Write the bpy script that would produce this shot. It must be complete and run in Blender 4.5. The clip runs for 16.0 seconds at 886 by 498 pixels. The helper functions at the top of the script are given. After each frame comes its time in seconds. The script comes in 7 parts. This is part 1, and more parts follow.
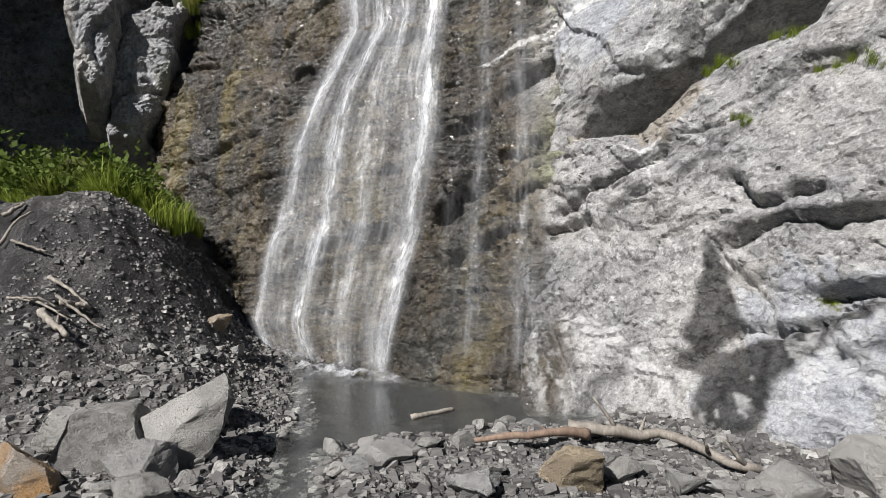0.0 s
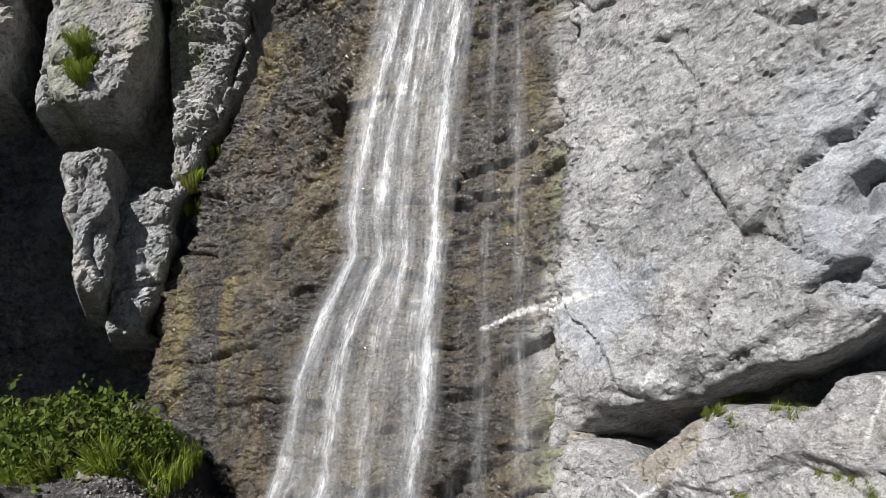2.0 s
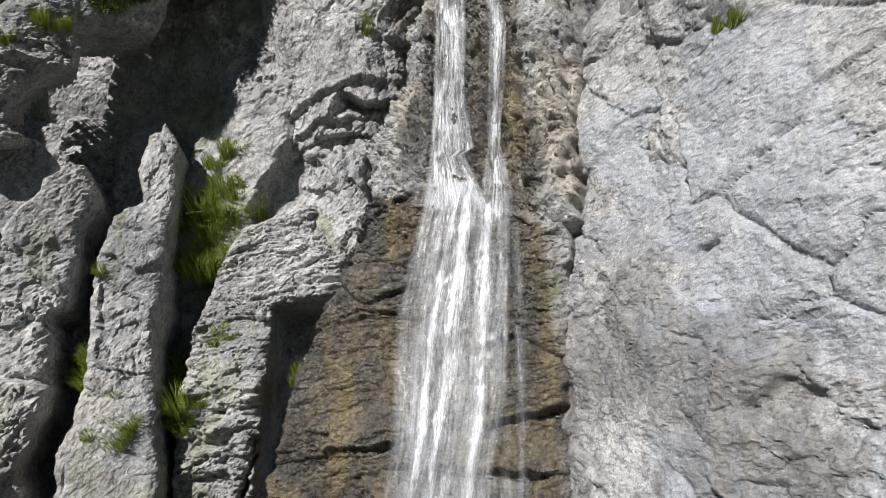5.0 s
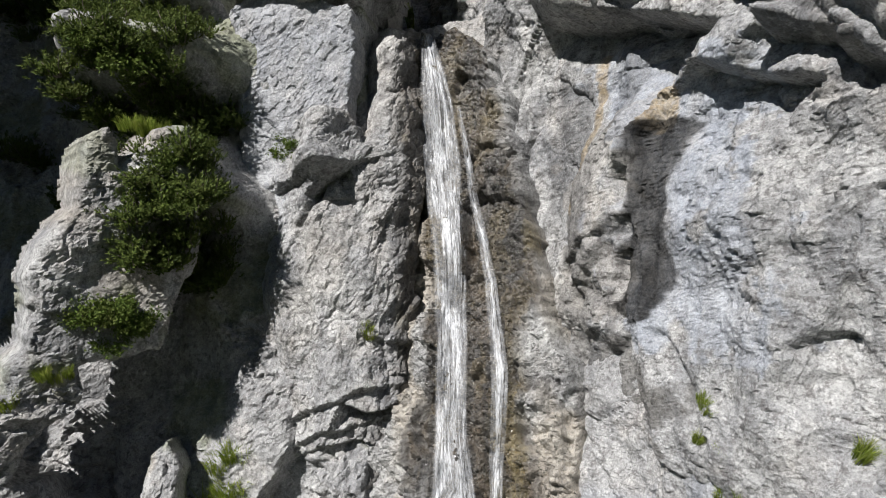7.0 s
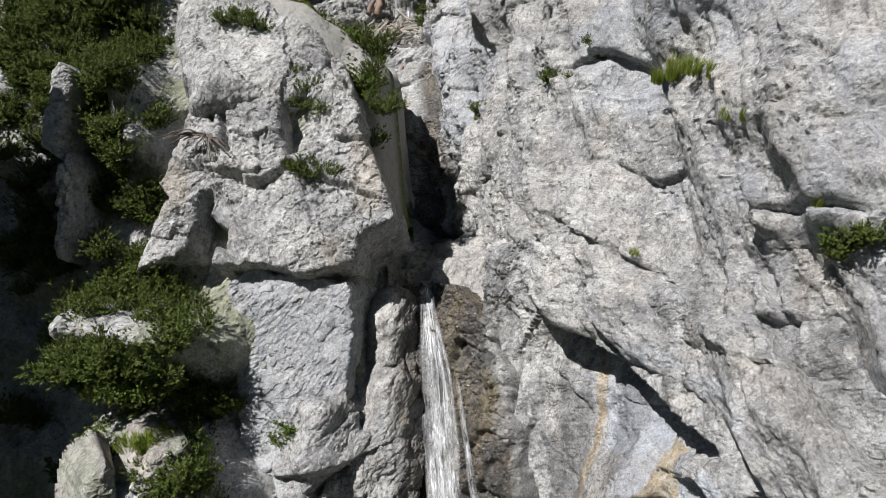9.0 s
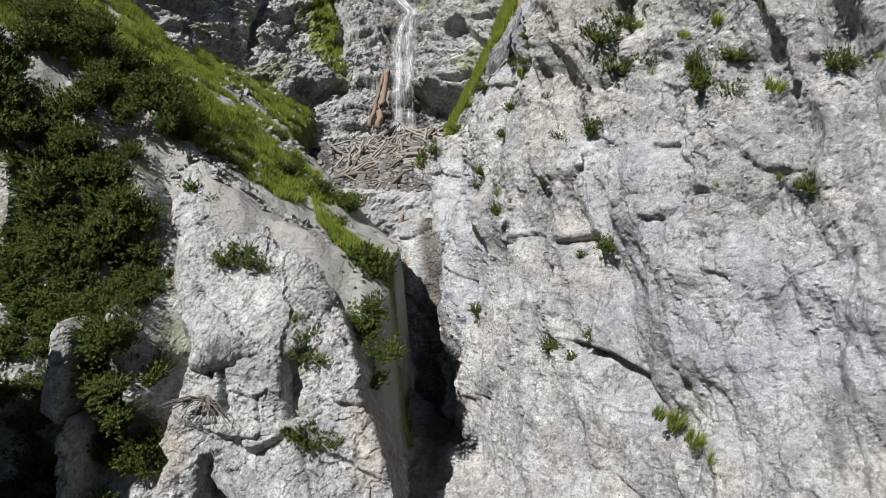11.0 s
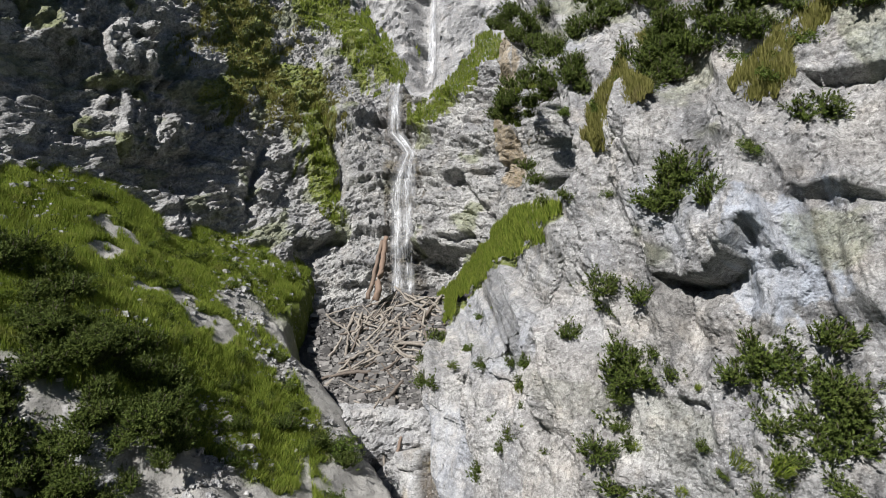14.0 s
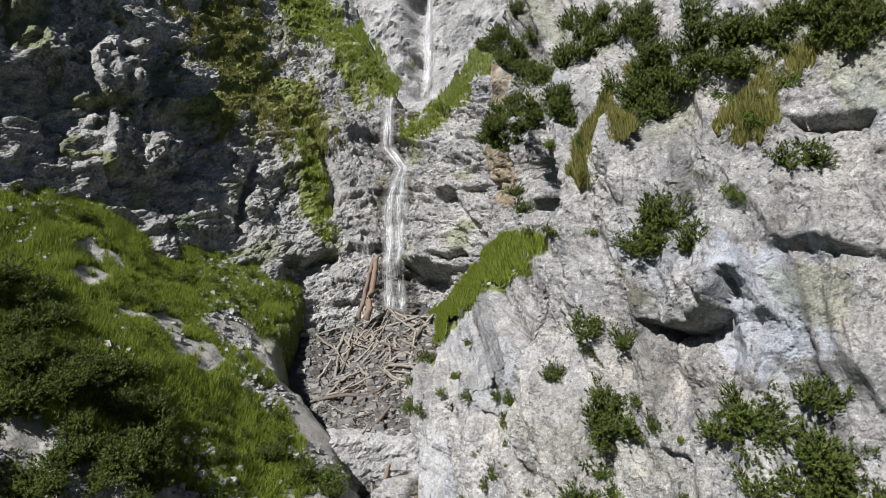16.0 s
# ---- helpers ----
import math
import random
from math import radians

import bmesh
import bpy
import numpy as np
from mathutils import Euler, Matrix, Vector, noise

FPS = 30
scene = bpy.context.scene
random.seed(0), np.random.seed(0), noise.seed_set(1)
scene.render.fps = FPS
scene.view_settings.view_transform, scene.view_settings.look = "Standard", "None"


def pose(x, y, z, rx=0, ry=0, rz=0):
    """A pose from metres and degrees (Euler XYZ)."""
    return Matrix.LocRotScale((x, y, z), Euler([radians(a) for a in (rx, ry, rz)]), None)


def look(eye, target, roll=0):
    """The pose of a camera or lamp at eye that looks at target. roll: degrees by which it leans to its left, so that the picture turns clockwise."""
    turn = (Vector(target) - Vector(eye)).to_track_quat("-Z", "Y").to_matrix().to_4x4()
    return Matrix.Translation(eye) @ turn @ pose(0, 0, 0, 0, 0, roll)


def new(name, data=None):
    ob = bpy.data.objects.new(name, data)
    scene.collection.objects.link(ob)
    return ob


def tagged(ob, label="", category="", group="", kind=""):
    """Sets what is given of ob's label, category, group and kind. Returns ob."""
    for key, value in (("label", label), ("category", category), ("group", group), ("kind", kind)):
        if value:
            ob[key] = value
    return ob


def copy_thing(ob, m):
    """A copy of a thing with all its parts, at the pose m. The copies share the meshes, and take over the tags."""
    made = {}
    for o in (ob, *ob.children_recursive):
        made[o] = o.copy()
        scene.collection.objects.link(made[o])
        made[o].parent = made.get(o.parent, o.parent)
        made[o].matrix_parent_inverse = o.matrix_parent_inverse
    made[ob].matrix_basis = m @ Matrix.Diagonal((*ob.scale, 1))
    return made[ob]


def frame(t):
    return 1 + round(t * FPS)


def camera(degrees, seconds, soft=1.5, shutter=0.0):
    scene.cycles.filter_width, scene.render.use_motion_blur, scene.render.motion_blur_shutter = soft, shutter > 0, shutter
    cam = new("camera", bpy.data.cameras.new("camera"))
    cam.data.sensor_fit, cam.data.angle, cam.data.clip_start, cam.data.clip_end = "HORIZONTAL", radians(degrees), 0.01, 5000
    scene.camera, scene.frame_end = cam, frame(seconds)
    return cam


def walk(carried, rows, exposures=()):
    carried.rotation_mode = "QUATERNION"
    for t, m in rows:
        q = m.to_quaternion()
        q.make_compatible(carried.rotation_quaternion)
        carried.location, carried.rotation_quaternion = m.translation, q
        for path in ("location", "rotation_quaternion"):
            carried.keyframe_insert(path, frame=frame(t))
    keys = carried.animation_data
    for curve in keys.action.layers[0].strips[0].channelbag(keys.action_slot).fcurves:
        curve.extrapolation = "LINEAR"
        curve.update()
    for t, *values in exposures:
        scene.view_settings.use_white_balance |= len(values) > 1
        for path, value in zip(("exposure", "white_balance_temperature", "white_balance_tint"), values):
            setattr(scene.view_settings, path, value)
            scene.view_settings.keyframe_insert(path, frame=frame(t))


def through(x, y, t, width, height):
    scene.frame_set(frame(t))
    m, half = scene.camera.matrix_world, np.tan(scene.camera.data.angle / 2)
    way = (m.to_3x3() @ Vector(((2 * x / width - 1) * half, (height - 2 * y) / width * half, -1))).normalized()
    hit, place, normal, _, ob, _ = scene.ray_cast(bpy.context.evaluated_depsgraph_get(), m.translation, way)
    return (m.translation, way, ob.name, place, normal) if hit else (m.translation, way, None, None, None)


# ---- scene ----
cam = camera(72.0, 16.0, soft=0.65)
METRES, EYE, TILT, LEAN, TURN = 50.0, 1.6, 0.0, 0.0, 0.0
ROWS = [
    (0.0, 0.0, 0.0, 0.0, 0.0, 0.0, -0.0),
    (0.5, 0.0002, 0.0002, 0.0087, 0.03, -0.1, 0.04),
    (1.0, 0.0003, 0.0003, 0.0294, -0.01, -0.1, 0.04),
    (1.5, 0.0004, 0.0003, 0.0512, -0.01, -0.08, 0.02),
    (2.0, 0.0002, 0.0004, 0.0748, -0.02, -0.12, 0.04),
    (2.5, -0.0002, 0.0005, 0.0998, -0.02, -0.13, 0.04),
    (3.0, -0.0005, 0.0005, 0.1265, -0.01, -0.15, 0.04),
    (3.5, -0.0007, 0.0005, 0.1573, 0.0, -0.19, 0.02),
    (4.0, -0.0008, 0.0008, 0.1924, -0.01, -0.23, -0.01),
    (4.5, -0.0009, 0.0014, 0.2304, 0.04, -0.28, -0.03),
    (7.0, -0.0013, 0.0014, 0.4204, 0.15, 0.24, 0.09),
    (7.5, -0.0015, 0.0014, 0.4593, 0.13, 0.21, 0.1),
    (8.0, -0.0012, 0.0015, 0.498, 0.18, 0.18, 0.1),
    (8.5, -0.0009, 0.0019, 0.5368, 0.19, 0.13, 0.11),
    (9.0, -0.0002, 0.002, 0.5754, 0.19, 0.11, 0.1),
    (11.5, -0.0002, 0.004, 0.7702, 0.19, -0.32, -0.1),
    (12.0, -0.0004, 0.0046, 0.8089, 0.17, -0.36, -0.11),
    (12.5, 0.0001, 0.005, 0.8478, 0.23, -0.39, -0.08),
    (13.0, 0.0005, 0.0055, 0.8868, 0.19, -0.42, -0.09),
    (13.5, 0.0009, 0.0061, 0.9257, 0.21, -0.47, -0.09),
    (14.0, 0.0015, 0.0065, 0.9627, 0.22, -0.49, -0.08),
    (14.5, 0.0017, 0.0068, 0.9845, 0.2, -0.43, -0.11),
    (15.0, 0.0018, 0.007, 0.9875, 0.16, -0.37, -0.12),
    (15.5, 0.0058, 0.0093, 0.9864, 0.17, -0.35, -0.11),
    (16.0, 0.0124, 0.0132, 0.9859, 0.17, -0.34, -0.1),
]
walk(cam, [(t, pose(0, 0, EYE, TILT, LEAN, TURN) @ pose(METRES * x, METRES * y, METRES * z, 90 + pitch, roll, yaw)) for t, x, y, z, yaw, pitch, roll in ROWS])

# ---- daylight ----
SUN_WAY = Vector((-0.46, -0.58, 0.70)).normalized()      # towards the sun
world = bpy.data.worlds.new("world")
scene.world = world
world.use_nodes = True
_sky = world.node_tree.nodes.new("ShaderNodeTexSky")
_sky.sky_type, _sky.sun_disc = "NISHITA", False
_sky.sun_elevation = math.asin(SUN_WAY.z)
_sky.sun_rotation = math.atan2(SUN_WAY.x, SUN_WAY.y)
_sky.altitude, _sky.air_density, _sky.dust_density = 2200, 0.6, 0.1
_bg = world.node_tree.nodes["Background"]
_bg.inputs["Strength"].default_value = 0.05
world.node_tree.links.new(_sky.outputs[0], _bg.inputs["Color"])
_sun = bpy.data.lights.new("sun", "SUN")
_sun.energy, _sun.angle, _sun.color = 5.0, radians(0.53), (1.0, 0.972, 0.945)
new("sun", _sun).matrix_world = look(SUN_WAY * 100, (0, 0, 0))
scene.view_settings.exposure = 0.62

# ---- noise and shape helpers ----


def lattice(ix, iy, iz, seed):
    n = (ix.astype(np.int64) * 374761393 + iy.astype(np.int64) * 668265263 + iz.astype(np.int64) * 1440662683 + seed * 1274126177) & 0xFFFFFFFF
    n = ((n ^ (n >> 13)) * 1274126177) & 0xFFFFFFFF
    n = ((n ^ (n >> 16)) * 2246822519) & 0xFFFFFFFF
    return (n ^ (n >> 15)).astype(np.float64) / 4294967295.0


def vnoise(x, y, z=None, seed=0):
    """Smooth noise from -1 to 1."""
    if z is None:
        z = np.zeros_like(x) + 0.37
    fx, fy, fz = np.floor(x), np.floor(y), np.floor(z)
    u, v, w = x - fx, y - fy, z - fz
    u, v, w = (a * a * a * (a * (a * 6 - 15) + 10) for a in (u, v, w))
    def c(i, j, k):
        return lattice(fx + i, fy + j, fz + k, seed)
    a = (c(0, 0, 0) * (1 - u) + c(1, 0, 0) * u) * (1 - v) + (c(0, 1, 0) * (1 - u) + c(1, 1, 0) * u) * v
    b = (c(0, 0, 1) * (1 - u) + c(1, 0, 1) * u) * (1 - v) + (c(0, 1, 1) * (1 - u) + c(1, 1, 1) * u) * v
    return (a * (1 - w) + b * w) * 2 - 1


def flat_noise(x, y, seed=0):
    fx, fy = np.floor(x), np.floor(y)
    u, v = x - fx, y - fy
    u, v = (a * a * a * (a * (a * 6 - 15) + 10) for a in (u, v))
    o = np.zeros_like(fx)
    return ((lattice(fx, fy, o, seed) * (1 - u) + lattice(fx + 1, fy, o, seed) * u) * (1 - v)
            + (lattice(fx, fy + 1, o, seed) * (1 - u) + lattice(fx + 1, fy + 1, o, seed) * u) * v) * 2 - 1


def fbm(x, y, octaves=4, seed=0, gain=0.5):
    total, amp = np.zeros_like(x), 1.0
    for i in range(octaves):
        total += amp * flat_noise(x * 2.03 ** i + 7.7 * i, y * 2.03 ** i - 3.1 * i, seed + 13 * i)
        amp *= gain
    return total


def facets(u, v, seed=0):
    """Broken faces: every cell of an uneven net is a tilted plane of its own. Returns the planes and the distance to the cell's border."""
    fu, fv = np.floor(u), np.floor(v)
    best, second = np.full(u.shape, 9.0), np.full(u.shape, 9.0)
    plane = np.zeros_like(u)
    o = np.zeros_like(u)
    for i in (-1, 0, 1):
        for j in (-1, 0, 1):
            cu, cv = fu + i, fv + j
            du = u - cu - 0.1 - 0.8 * lattice(cu, cv, o, seed)
            dv = v - cv - 0.1 - 0.8 * lattice(cu, cv, o + 1, seed)
            d = du * du + dv * dv
            p = (lattice(cu, cv, o + 2, seed) - 0.5) + (lattice(cu, cv, o + 3, seed) - 0.5) * du + (lattice(cu, cv, o + 4, seed) - 0.5) * dv
            near = d < best
            second = np.where(near, best, np.minimum(second, d))
            plane = np.where(near, p, plane)
            best = np.minimum(best, d)
    return plane, np.sqrt(second) - np.sqrt(best)


def creases(x, y, octaves=4, seed=0, gain=0.55):
    """Rounded lumps with sharp clefts between them."""
    total, amp = np.zeros_like(x), 1.0
    for i in range(octaves):
        total += amp * (0.45 - 1.3 * np.abs(flat_noise(x * 2.1 ** i + 5.3 * i, y * 2.1 ** i + 1.7 * i, seed + 17 * i)))
        amp *= gain
    return total


def line_distance(x, z, pts):
    """Distance to a line of points, and the side of it (positive: above, or to the left of its way)."""
    best = np.full(x.shape, 1e9)
    side = np.ones(x.shape)
    for (ax, az), (bx, bz) in zip(pts[:-1], pts[1:]):
        ex, ez = bx - ax, bz - az
        t = np.clip(((x - ax) * ex + (z - az) * ez) / (ex * ex + ez * ez + 1e-9), 0, 1)
        d = np.hypot(x - ax - t * ex, z - az - t * ez)
        s = np.sign(ex * (z - az) - ez * (x - ax))
        if bx < ax:
            s = -s
        near = d < best
        best, side = np.where(near, d, best), np.where(near, s, side)
    return best, side


def edge_field(x, z, pts):
    """Signed distance to an open line of points (positive: to the right of its way), and how far along it the nearest point lies, 0 to 1."""
    lengths = [math.hypot(b[0] - a[0], b[1] - a[1]) for a, b in zip(pts[:-1], pts[1:])]
    best, signed, along, done = np.full(x.shape, 1e9), np.zeros(x.shape), np.zeros(x.shape), 0.0
    for (ax, az), (bx, bz), n in zip(pts[:-1], pts[1:], lengths):
        ex, ez = bx - ax, bz - az
        t = np.clip(((x - ax) * ex + (z - az) * ez) / (n * n + 1e-9), 0, 1)
        d = np.hypot(x - ax - t * ex, z - az - t * ez)
        near = d < best
        best = np.where(near, d, best)
        signed = np.where(near, np.where(ex * (z - az) - ez * (x - ax) < 0, d, -d), signed)
        along = np.where(near, (done + t * n) / sum(lengths), along)
        done += n
    return signed, along


def inside(x, z, ring):
    """Distance to a closed outline, positive within it."""
    d, _ = line_distance(x, z, list(ring) + [ring[0]])
    odd = np.zeros(x.shape, bool)
    for (ax, az), (bx, bz) in zip(ring, list(ring[1:]) + [ring[0]]):
        cross = (az > z) != (bz > z)
        odd ^= cross & (x < (bx - ax) * (z - az) / ((bz - az) or 1e-9) + ax)
    return np.where(odd, d, -d)


def step(a, b, v):
    t = np.clip((v - a) / (b - a), 0, 1)
    return t * t * (3 - 2 * t)


def band(x, z, pts, radius, seed=0, rough=0.5, scale=2.0):
    """A mask round a line of points, with an uneven border."""
    d, _ = line_distance(x, z, pts)
    return step(0.2, 0.32, 1.0 - d / radius + rough * fbm(x * scale * 1.6, z * scale * 0.5, 5, seed, 0.6))


def poly(base, x, z):
    cx, cz, *w = base
    x, z = x - cx, z - cz
    y = w[0] + w[1] * x + w[2] * z
    if len(w) > 3:
        y = y + w[3] * x * x + w[4] * x * z + w[5] * z * z
    if len(w) > 6:
        y = y + w[6] * x ** 3 + w[7] * x * x * z + w[8] * x * z * z + w[9] * z ** 3
    return y


def grid_mesh(name, p, keep, masks, material, smooth=True):
    """A mesh of the points p (rows, columns, 3), of the cells for which keep holds, with masks as attributes."""
    nr, nc = p.shape[:2]
    idx = np.arange(nr * nc).reshape(nr, nc)
    quads = np.stack((idx[:-1, :-1], idx[:-1, 1:], idx[1:, 1:], idx[1:, :-1]), -1)[keep]
    used = np.zeros(nr * nc, bool)
    used[quads.ravel()] = True
    remap = np.cumsum(used) - 1
    quads, verts = remap[quads], p.reshape(-1, 3)[used]
    me = bpy.data.meshes.new(name)
    me.vertices.add(len(verts))
    me.vertices.foreach_set("co", verts.astype(np.float32).ravel())
    me.loops.add(quads.size)
    me.loops.foreach_set("vertex_index", quads.astype(np.int32).ravel())
    me.polygons.add(len(quads))
    me.polygons.foreach_set("loop_start", np.arange(0, quads.size, 4, dtype=np.int32))
    me.polygons.foreach_set("use_smooth", np.full(len(quads), smooth) if isinstance(smooth, bool) else smooth[:-1, :-1][keep])
    me.update(calc_edges=True)
    for key, m in masks.items():
        at = me.attributes.new(key, "FLOAT", "POINT")
        at.data.foreach_set("value", np.broadcast_to(m, (nr, nc)).reshape(-1)[used].astype(np.float32))
    me.materials.append(material)
    return me


FINENESS = 0.86     # grid of the rock faces against the given cell


class Face:
    """A built rock face: tells how deep it lies at a place."""

    def __init__(self, ob, xs, zs, y):
        self.ob, self.xs, self.zs, self.y = ob, xs, zs, y

    def at(self, x, z):
        i = int(np.clip(np.searchsorted(self.zs, z), 1, len(self.zs) - 1))
        j = int(np.clip(np.searchsorted(self.xs, x), 1, len(self.xs) - 1))
        return float(self.y[i, j])

    def grid(self, x, z):
        i = np.clip(np.searchsorted(self.zs, z), 0, len(self.zs) - 1)
        j = np.clip(np.searchsorted(self.xs, x), 0, len(self.xs) - 1)
        return self.y[i, j]


def rock_face(name, label, base, ring, material, cell=0.06, back=2.0, rim=0.2, rim_depth=0.12, big=0.25, big_size=2.5, block=0.22,
              block_size=(1.1, 0.5), dip=0.0, fine=0.05, rough_edge=0.12, ledges=(), bulges=(), paint=None, seed=0, layer=0.0, layer_size=0.3, rugged=0.15, flute=0.0, hollows=(), cracks=(), joints=0.7, setback=None, rag=1.0):
    """A mass of rock seen from its front: an outline in x and z, a leaning plane or bowl y(x, z), and broken relief on it."""
    ring = [(x, z) for x, z in ring]
    cell = cell * FINENESS if cell < 0.14 else cell
    x0, x1 = min(x for x, _ in ring) - 0.4, max(x for x, _ in ring) + 0.4
    z0, z1 = min(z for _, z in ring) - 0.4, max(z for _, z in ring) + 0.4
    xs, zs = np.arange(x0, x1, cell), np.arange(z0, z1, cell)
    X, Z = np.meshgrid(xs, zs)
    wx = rough_edge * fbm(X * 1.3, Z * 1.3, 4, seed + 5)
    wz = rough_edge * fbm(X * 1.3 + 40, Z * 1.3, 4, seed + 6)
    sd = inside(X + wx, Z + wz, ring)
    flat = poly(base, X, Z)
    if setback:
        flat = flat + setback(X, Z)
    bz, bx = np.gradient(flat, cell)
    bx, bz = np.clip(bx, -2.5, 2.5), np.clip(bz, -2.5, 2.5)
    steep = np.sqrt(1 + bx * bx + bz * bz)
    XA = np.broadcast_to(np.cumsum(np.sqrt(1 + bx.mean(0) ** 2)) * cell + x0, X.shape)
    ZA = np.broadcast_to((np.cumsum(np.sqrt(1 + bz.mean(1) ** 2)) * cell + z0)[:, None], X.shape)
    y = 0.7 * big * fbm(XA / big_size, ZA / big_size, 3, seed + 1)
    if flute:
        y += flute * np.abs(fbm(XA * 0.42 + 0.1 * fbm(XA, ZA * 0.5, 2, seed + 62), ZA * 0.09, 5, seed + 60))
    a = radians(dip)
    px, pz = XA + 0.15 * fbm(XA * 1.1, ZA * 1.1, 3, seed + 7), ZA + 0.15 * fbm(XA * 0.9, ZA * 0.9, 3, seed + 8)
    U, V = px * math.cos(a) + pz * math.sin(a), -px * math.sin(a) + pz * math.cos(a)
    calm = rugged + (1 - rugged) * step(-0.2, 0.6, fbm(XA / 2.2 + 9, ZA / 2.2, 3, seed + 4))
    k1, e1 = facets(U / (3.3 * block_size[0]) + 1, V / (3.3 * block_size[1]), seed + 54)
    y += 1.3 * block * k1
    f, e2 = facets(U / block_size[0], V / block_size[1], seed + 2)
    g, _ = facets(U / block_size[0] * 2.3 + 3, V / block_size[1] * 2.3, seed + 52)
    h, _ = facets(U / block_size[0] * 5.1 + 7, V / block_size[1] * 5.1, seed + 53)
    y += block * calm * (0.8 * f + 0.4 * g) + 0.22 * block * (0.15 + 0.85 * calm) * h
    size = math.sqrt(block_size[0] * block_size[1])
    open_1 = step(0.05, 0.3, fbm(XA / (2.2 * size) + 31, ZA / (2.2 * size), 3, seed + 80))
    open_2 = step(0.25, 0.45, fbm(XA / size + 11, ZA / size, 3, seed + 81)) * calm
    y += joints * (0.13 * open_1 * np.exp(-(e1 * 1.65 * size / (1.8 * cell)) ** 2) + 0.07 * open_2 * np.exp(-(e2 * 0.5 * size / (1.1 * cell)) ** 2))
    for grain, seed_2, much in ((max(0.30, 6 * cell), 85, 0.15), (max(0.13, 3.2 * cell), 86, 0.13)):
        small, _ = facets(U / grain, V / (0.55 * grain), seed + seed_2)
        y += rag * much * grain * (0.2 + 0.8 * step(-0.25, 0.35, fbm(XA / (7 * grain), ZA / (7 * grain), 3, seed + seed_2 + 4))) * small
    octaves = int(np.clip(np.log2(min(block_size) / (3.2 * cell)) + 1, 1, 5))
    y += 0.1 * block * (0.1 + 0.9 * calm) * creases(U / block_size[0] * 0.9, V / block_size[1] * 0.9, octaves, seed + 70)
    if layer:
        s = V / layer_size + 0.8 * fbm(XA * 0.5, ZA * 0.5, 3, seed + 21)
        k = s - np.floor(s)
        thick = lattice(np.floor(s), np.floor(U / (layer_size * 5) + 0.5 * lattice(np.floor(s), np.zeros_like(s), np.zeros_like(s), seed)), np.zeros_like(s), seed + 22)
        y += layer * (thick - 0.5) + layer * 0.6 * (step(0.25, 0.0, k)) * (0.4 + thick)
    y += fine * 0.9 * (0.3 + 0.7 * calm) * fbm(XA / (14 * cell), ZA / (14 * cell), 3, seed + 9, 0.65)
    for pts, height, reach in bulges:
        d, _ = line_distance(X, Z, pts)
        y -= height * np.exp(-(d / reach) ** 2)
    for pts, height, reach in ledges:
        wob = 0.05 * fbm(X * 3, Z * 3, 3, seed + 31)
        d, s = line_distance(X + wob, Z + wob, pts)
        d = d * s
        soft = max(2.5 * cell, 0.3 * abs(height))
        up = step(-soft, soft, d)
        y -= up * height * np.exp(-np.maximum(d, 0) / max(reach, 4 * cell))
        y += (1 - up) * height * 0.45 * np.exp(np.minimum(d, 0) / max(0.2 * reach, 3 * cell))
    wob = 0.035 * fbm(X * 2.6, Z * 2.6, 4, seed + 33)
    for _ in range(1):          # steep steps are worn down
        gz, gx = np.gradient(y, cell)
        w = step(1.5, 3.0, np.hypot(gx, gz))
        q = np.pad(y, 1, mode="edge")
        soft = (q[:-2, 1:-1] + q[2:, 1:-1] + q[1:-1, :-2] + q[1:-1, 2:] + 2 * y) / 6
        y = y + w * (soft - y)
    for pts, depth, reach in hollows:       # undercut to the right of the line's way
        d, along = edge_field(X + wob, Z - wob, pts)
        tip = step(0.0, 0.12, along) * step(1.0, 0.88, along)
        y += depth * (0.25 + 0.75 * tip) * step(0.0, 1.6 * cell, d) * np.exp(-np.maximum(d, 0) / reach) * (tip > 0.001)
        y -= 0.15 * depth * tip * step(0.0, -1.6 * cell, d) * np.exp(np.minimum(d, 0) / (1.5 * reach))
    for pts, depth, width in cracks:
        d, along = edge_field(X + wob, Z - wob, pts)
        y += depth * np.exp(-(d / max(width, 1.3 * cell)) ** 2) * step(-0.01, 0.1, along) * step(1.01, 0.9, along)
    y += rim_depth * np.clip(1 - np.maximum(sd, 0) / rim, 0, 1) ** 2
    skirt = max(0.13, 2 * cell)
    y += back * np.clip(-sd / skirt, 0, 1.0)
    keep = (sd > -skirt - cell)
    gz, gx = np.gradient(y, cell)
    steps = np.hypot(gx, gz) > 1.3
    keep = keep[:-1, :-1] & keep[1:, :-1] & keep[:-1, 1:] & keep[1:, 1:]
    masks = paint(X, Z, flat) if paint else {}
    o = np.zeros_like(X)
    jx = (lattice(np.round(X / cell), np.round(Z / cell), o, seed + 40) - 0.5) * 0.5 * cell
    jz = (lattice(np.round(X / cell), np.round(Z / cell), o, seed + 41) - 0.5) * 0.6 * cell
    ob = new(name, grid_mesh(name, np.stack((X + jx - bx / steep * y, flat + y / steep, Z + jz - bz / steep * y), -1), keep, masks, material, steps))
    tagged(ob, label, "rock face", kind="structure")
    return Face(ob, xs, zs, flat + np.minimum(y, 0.6) * steep)

# ---- materials ----


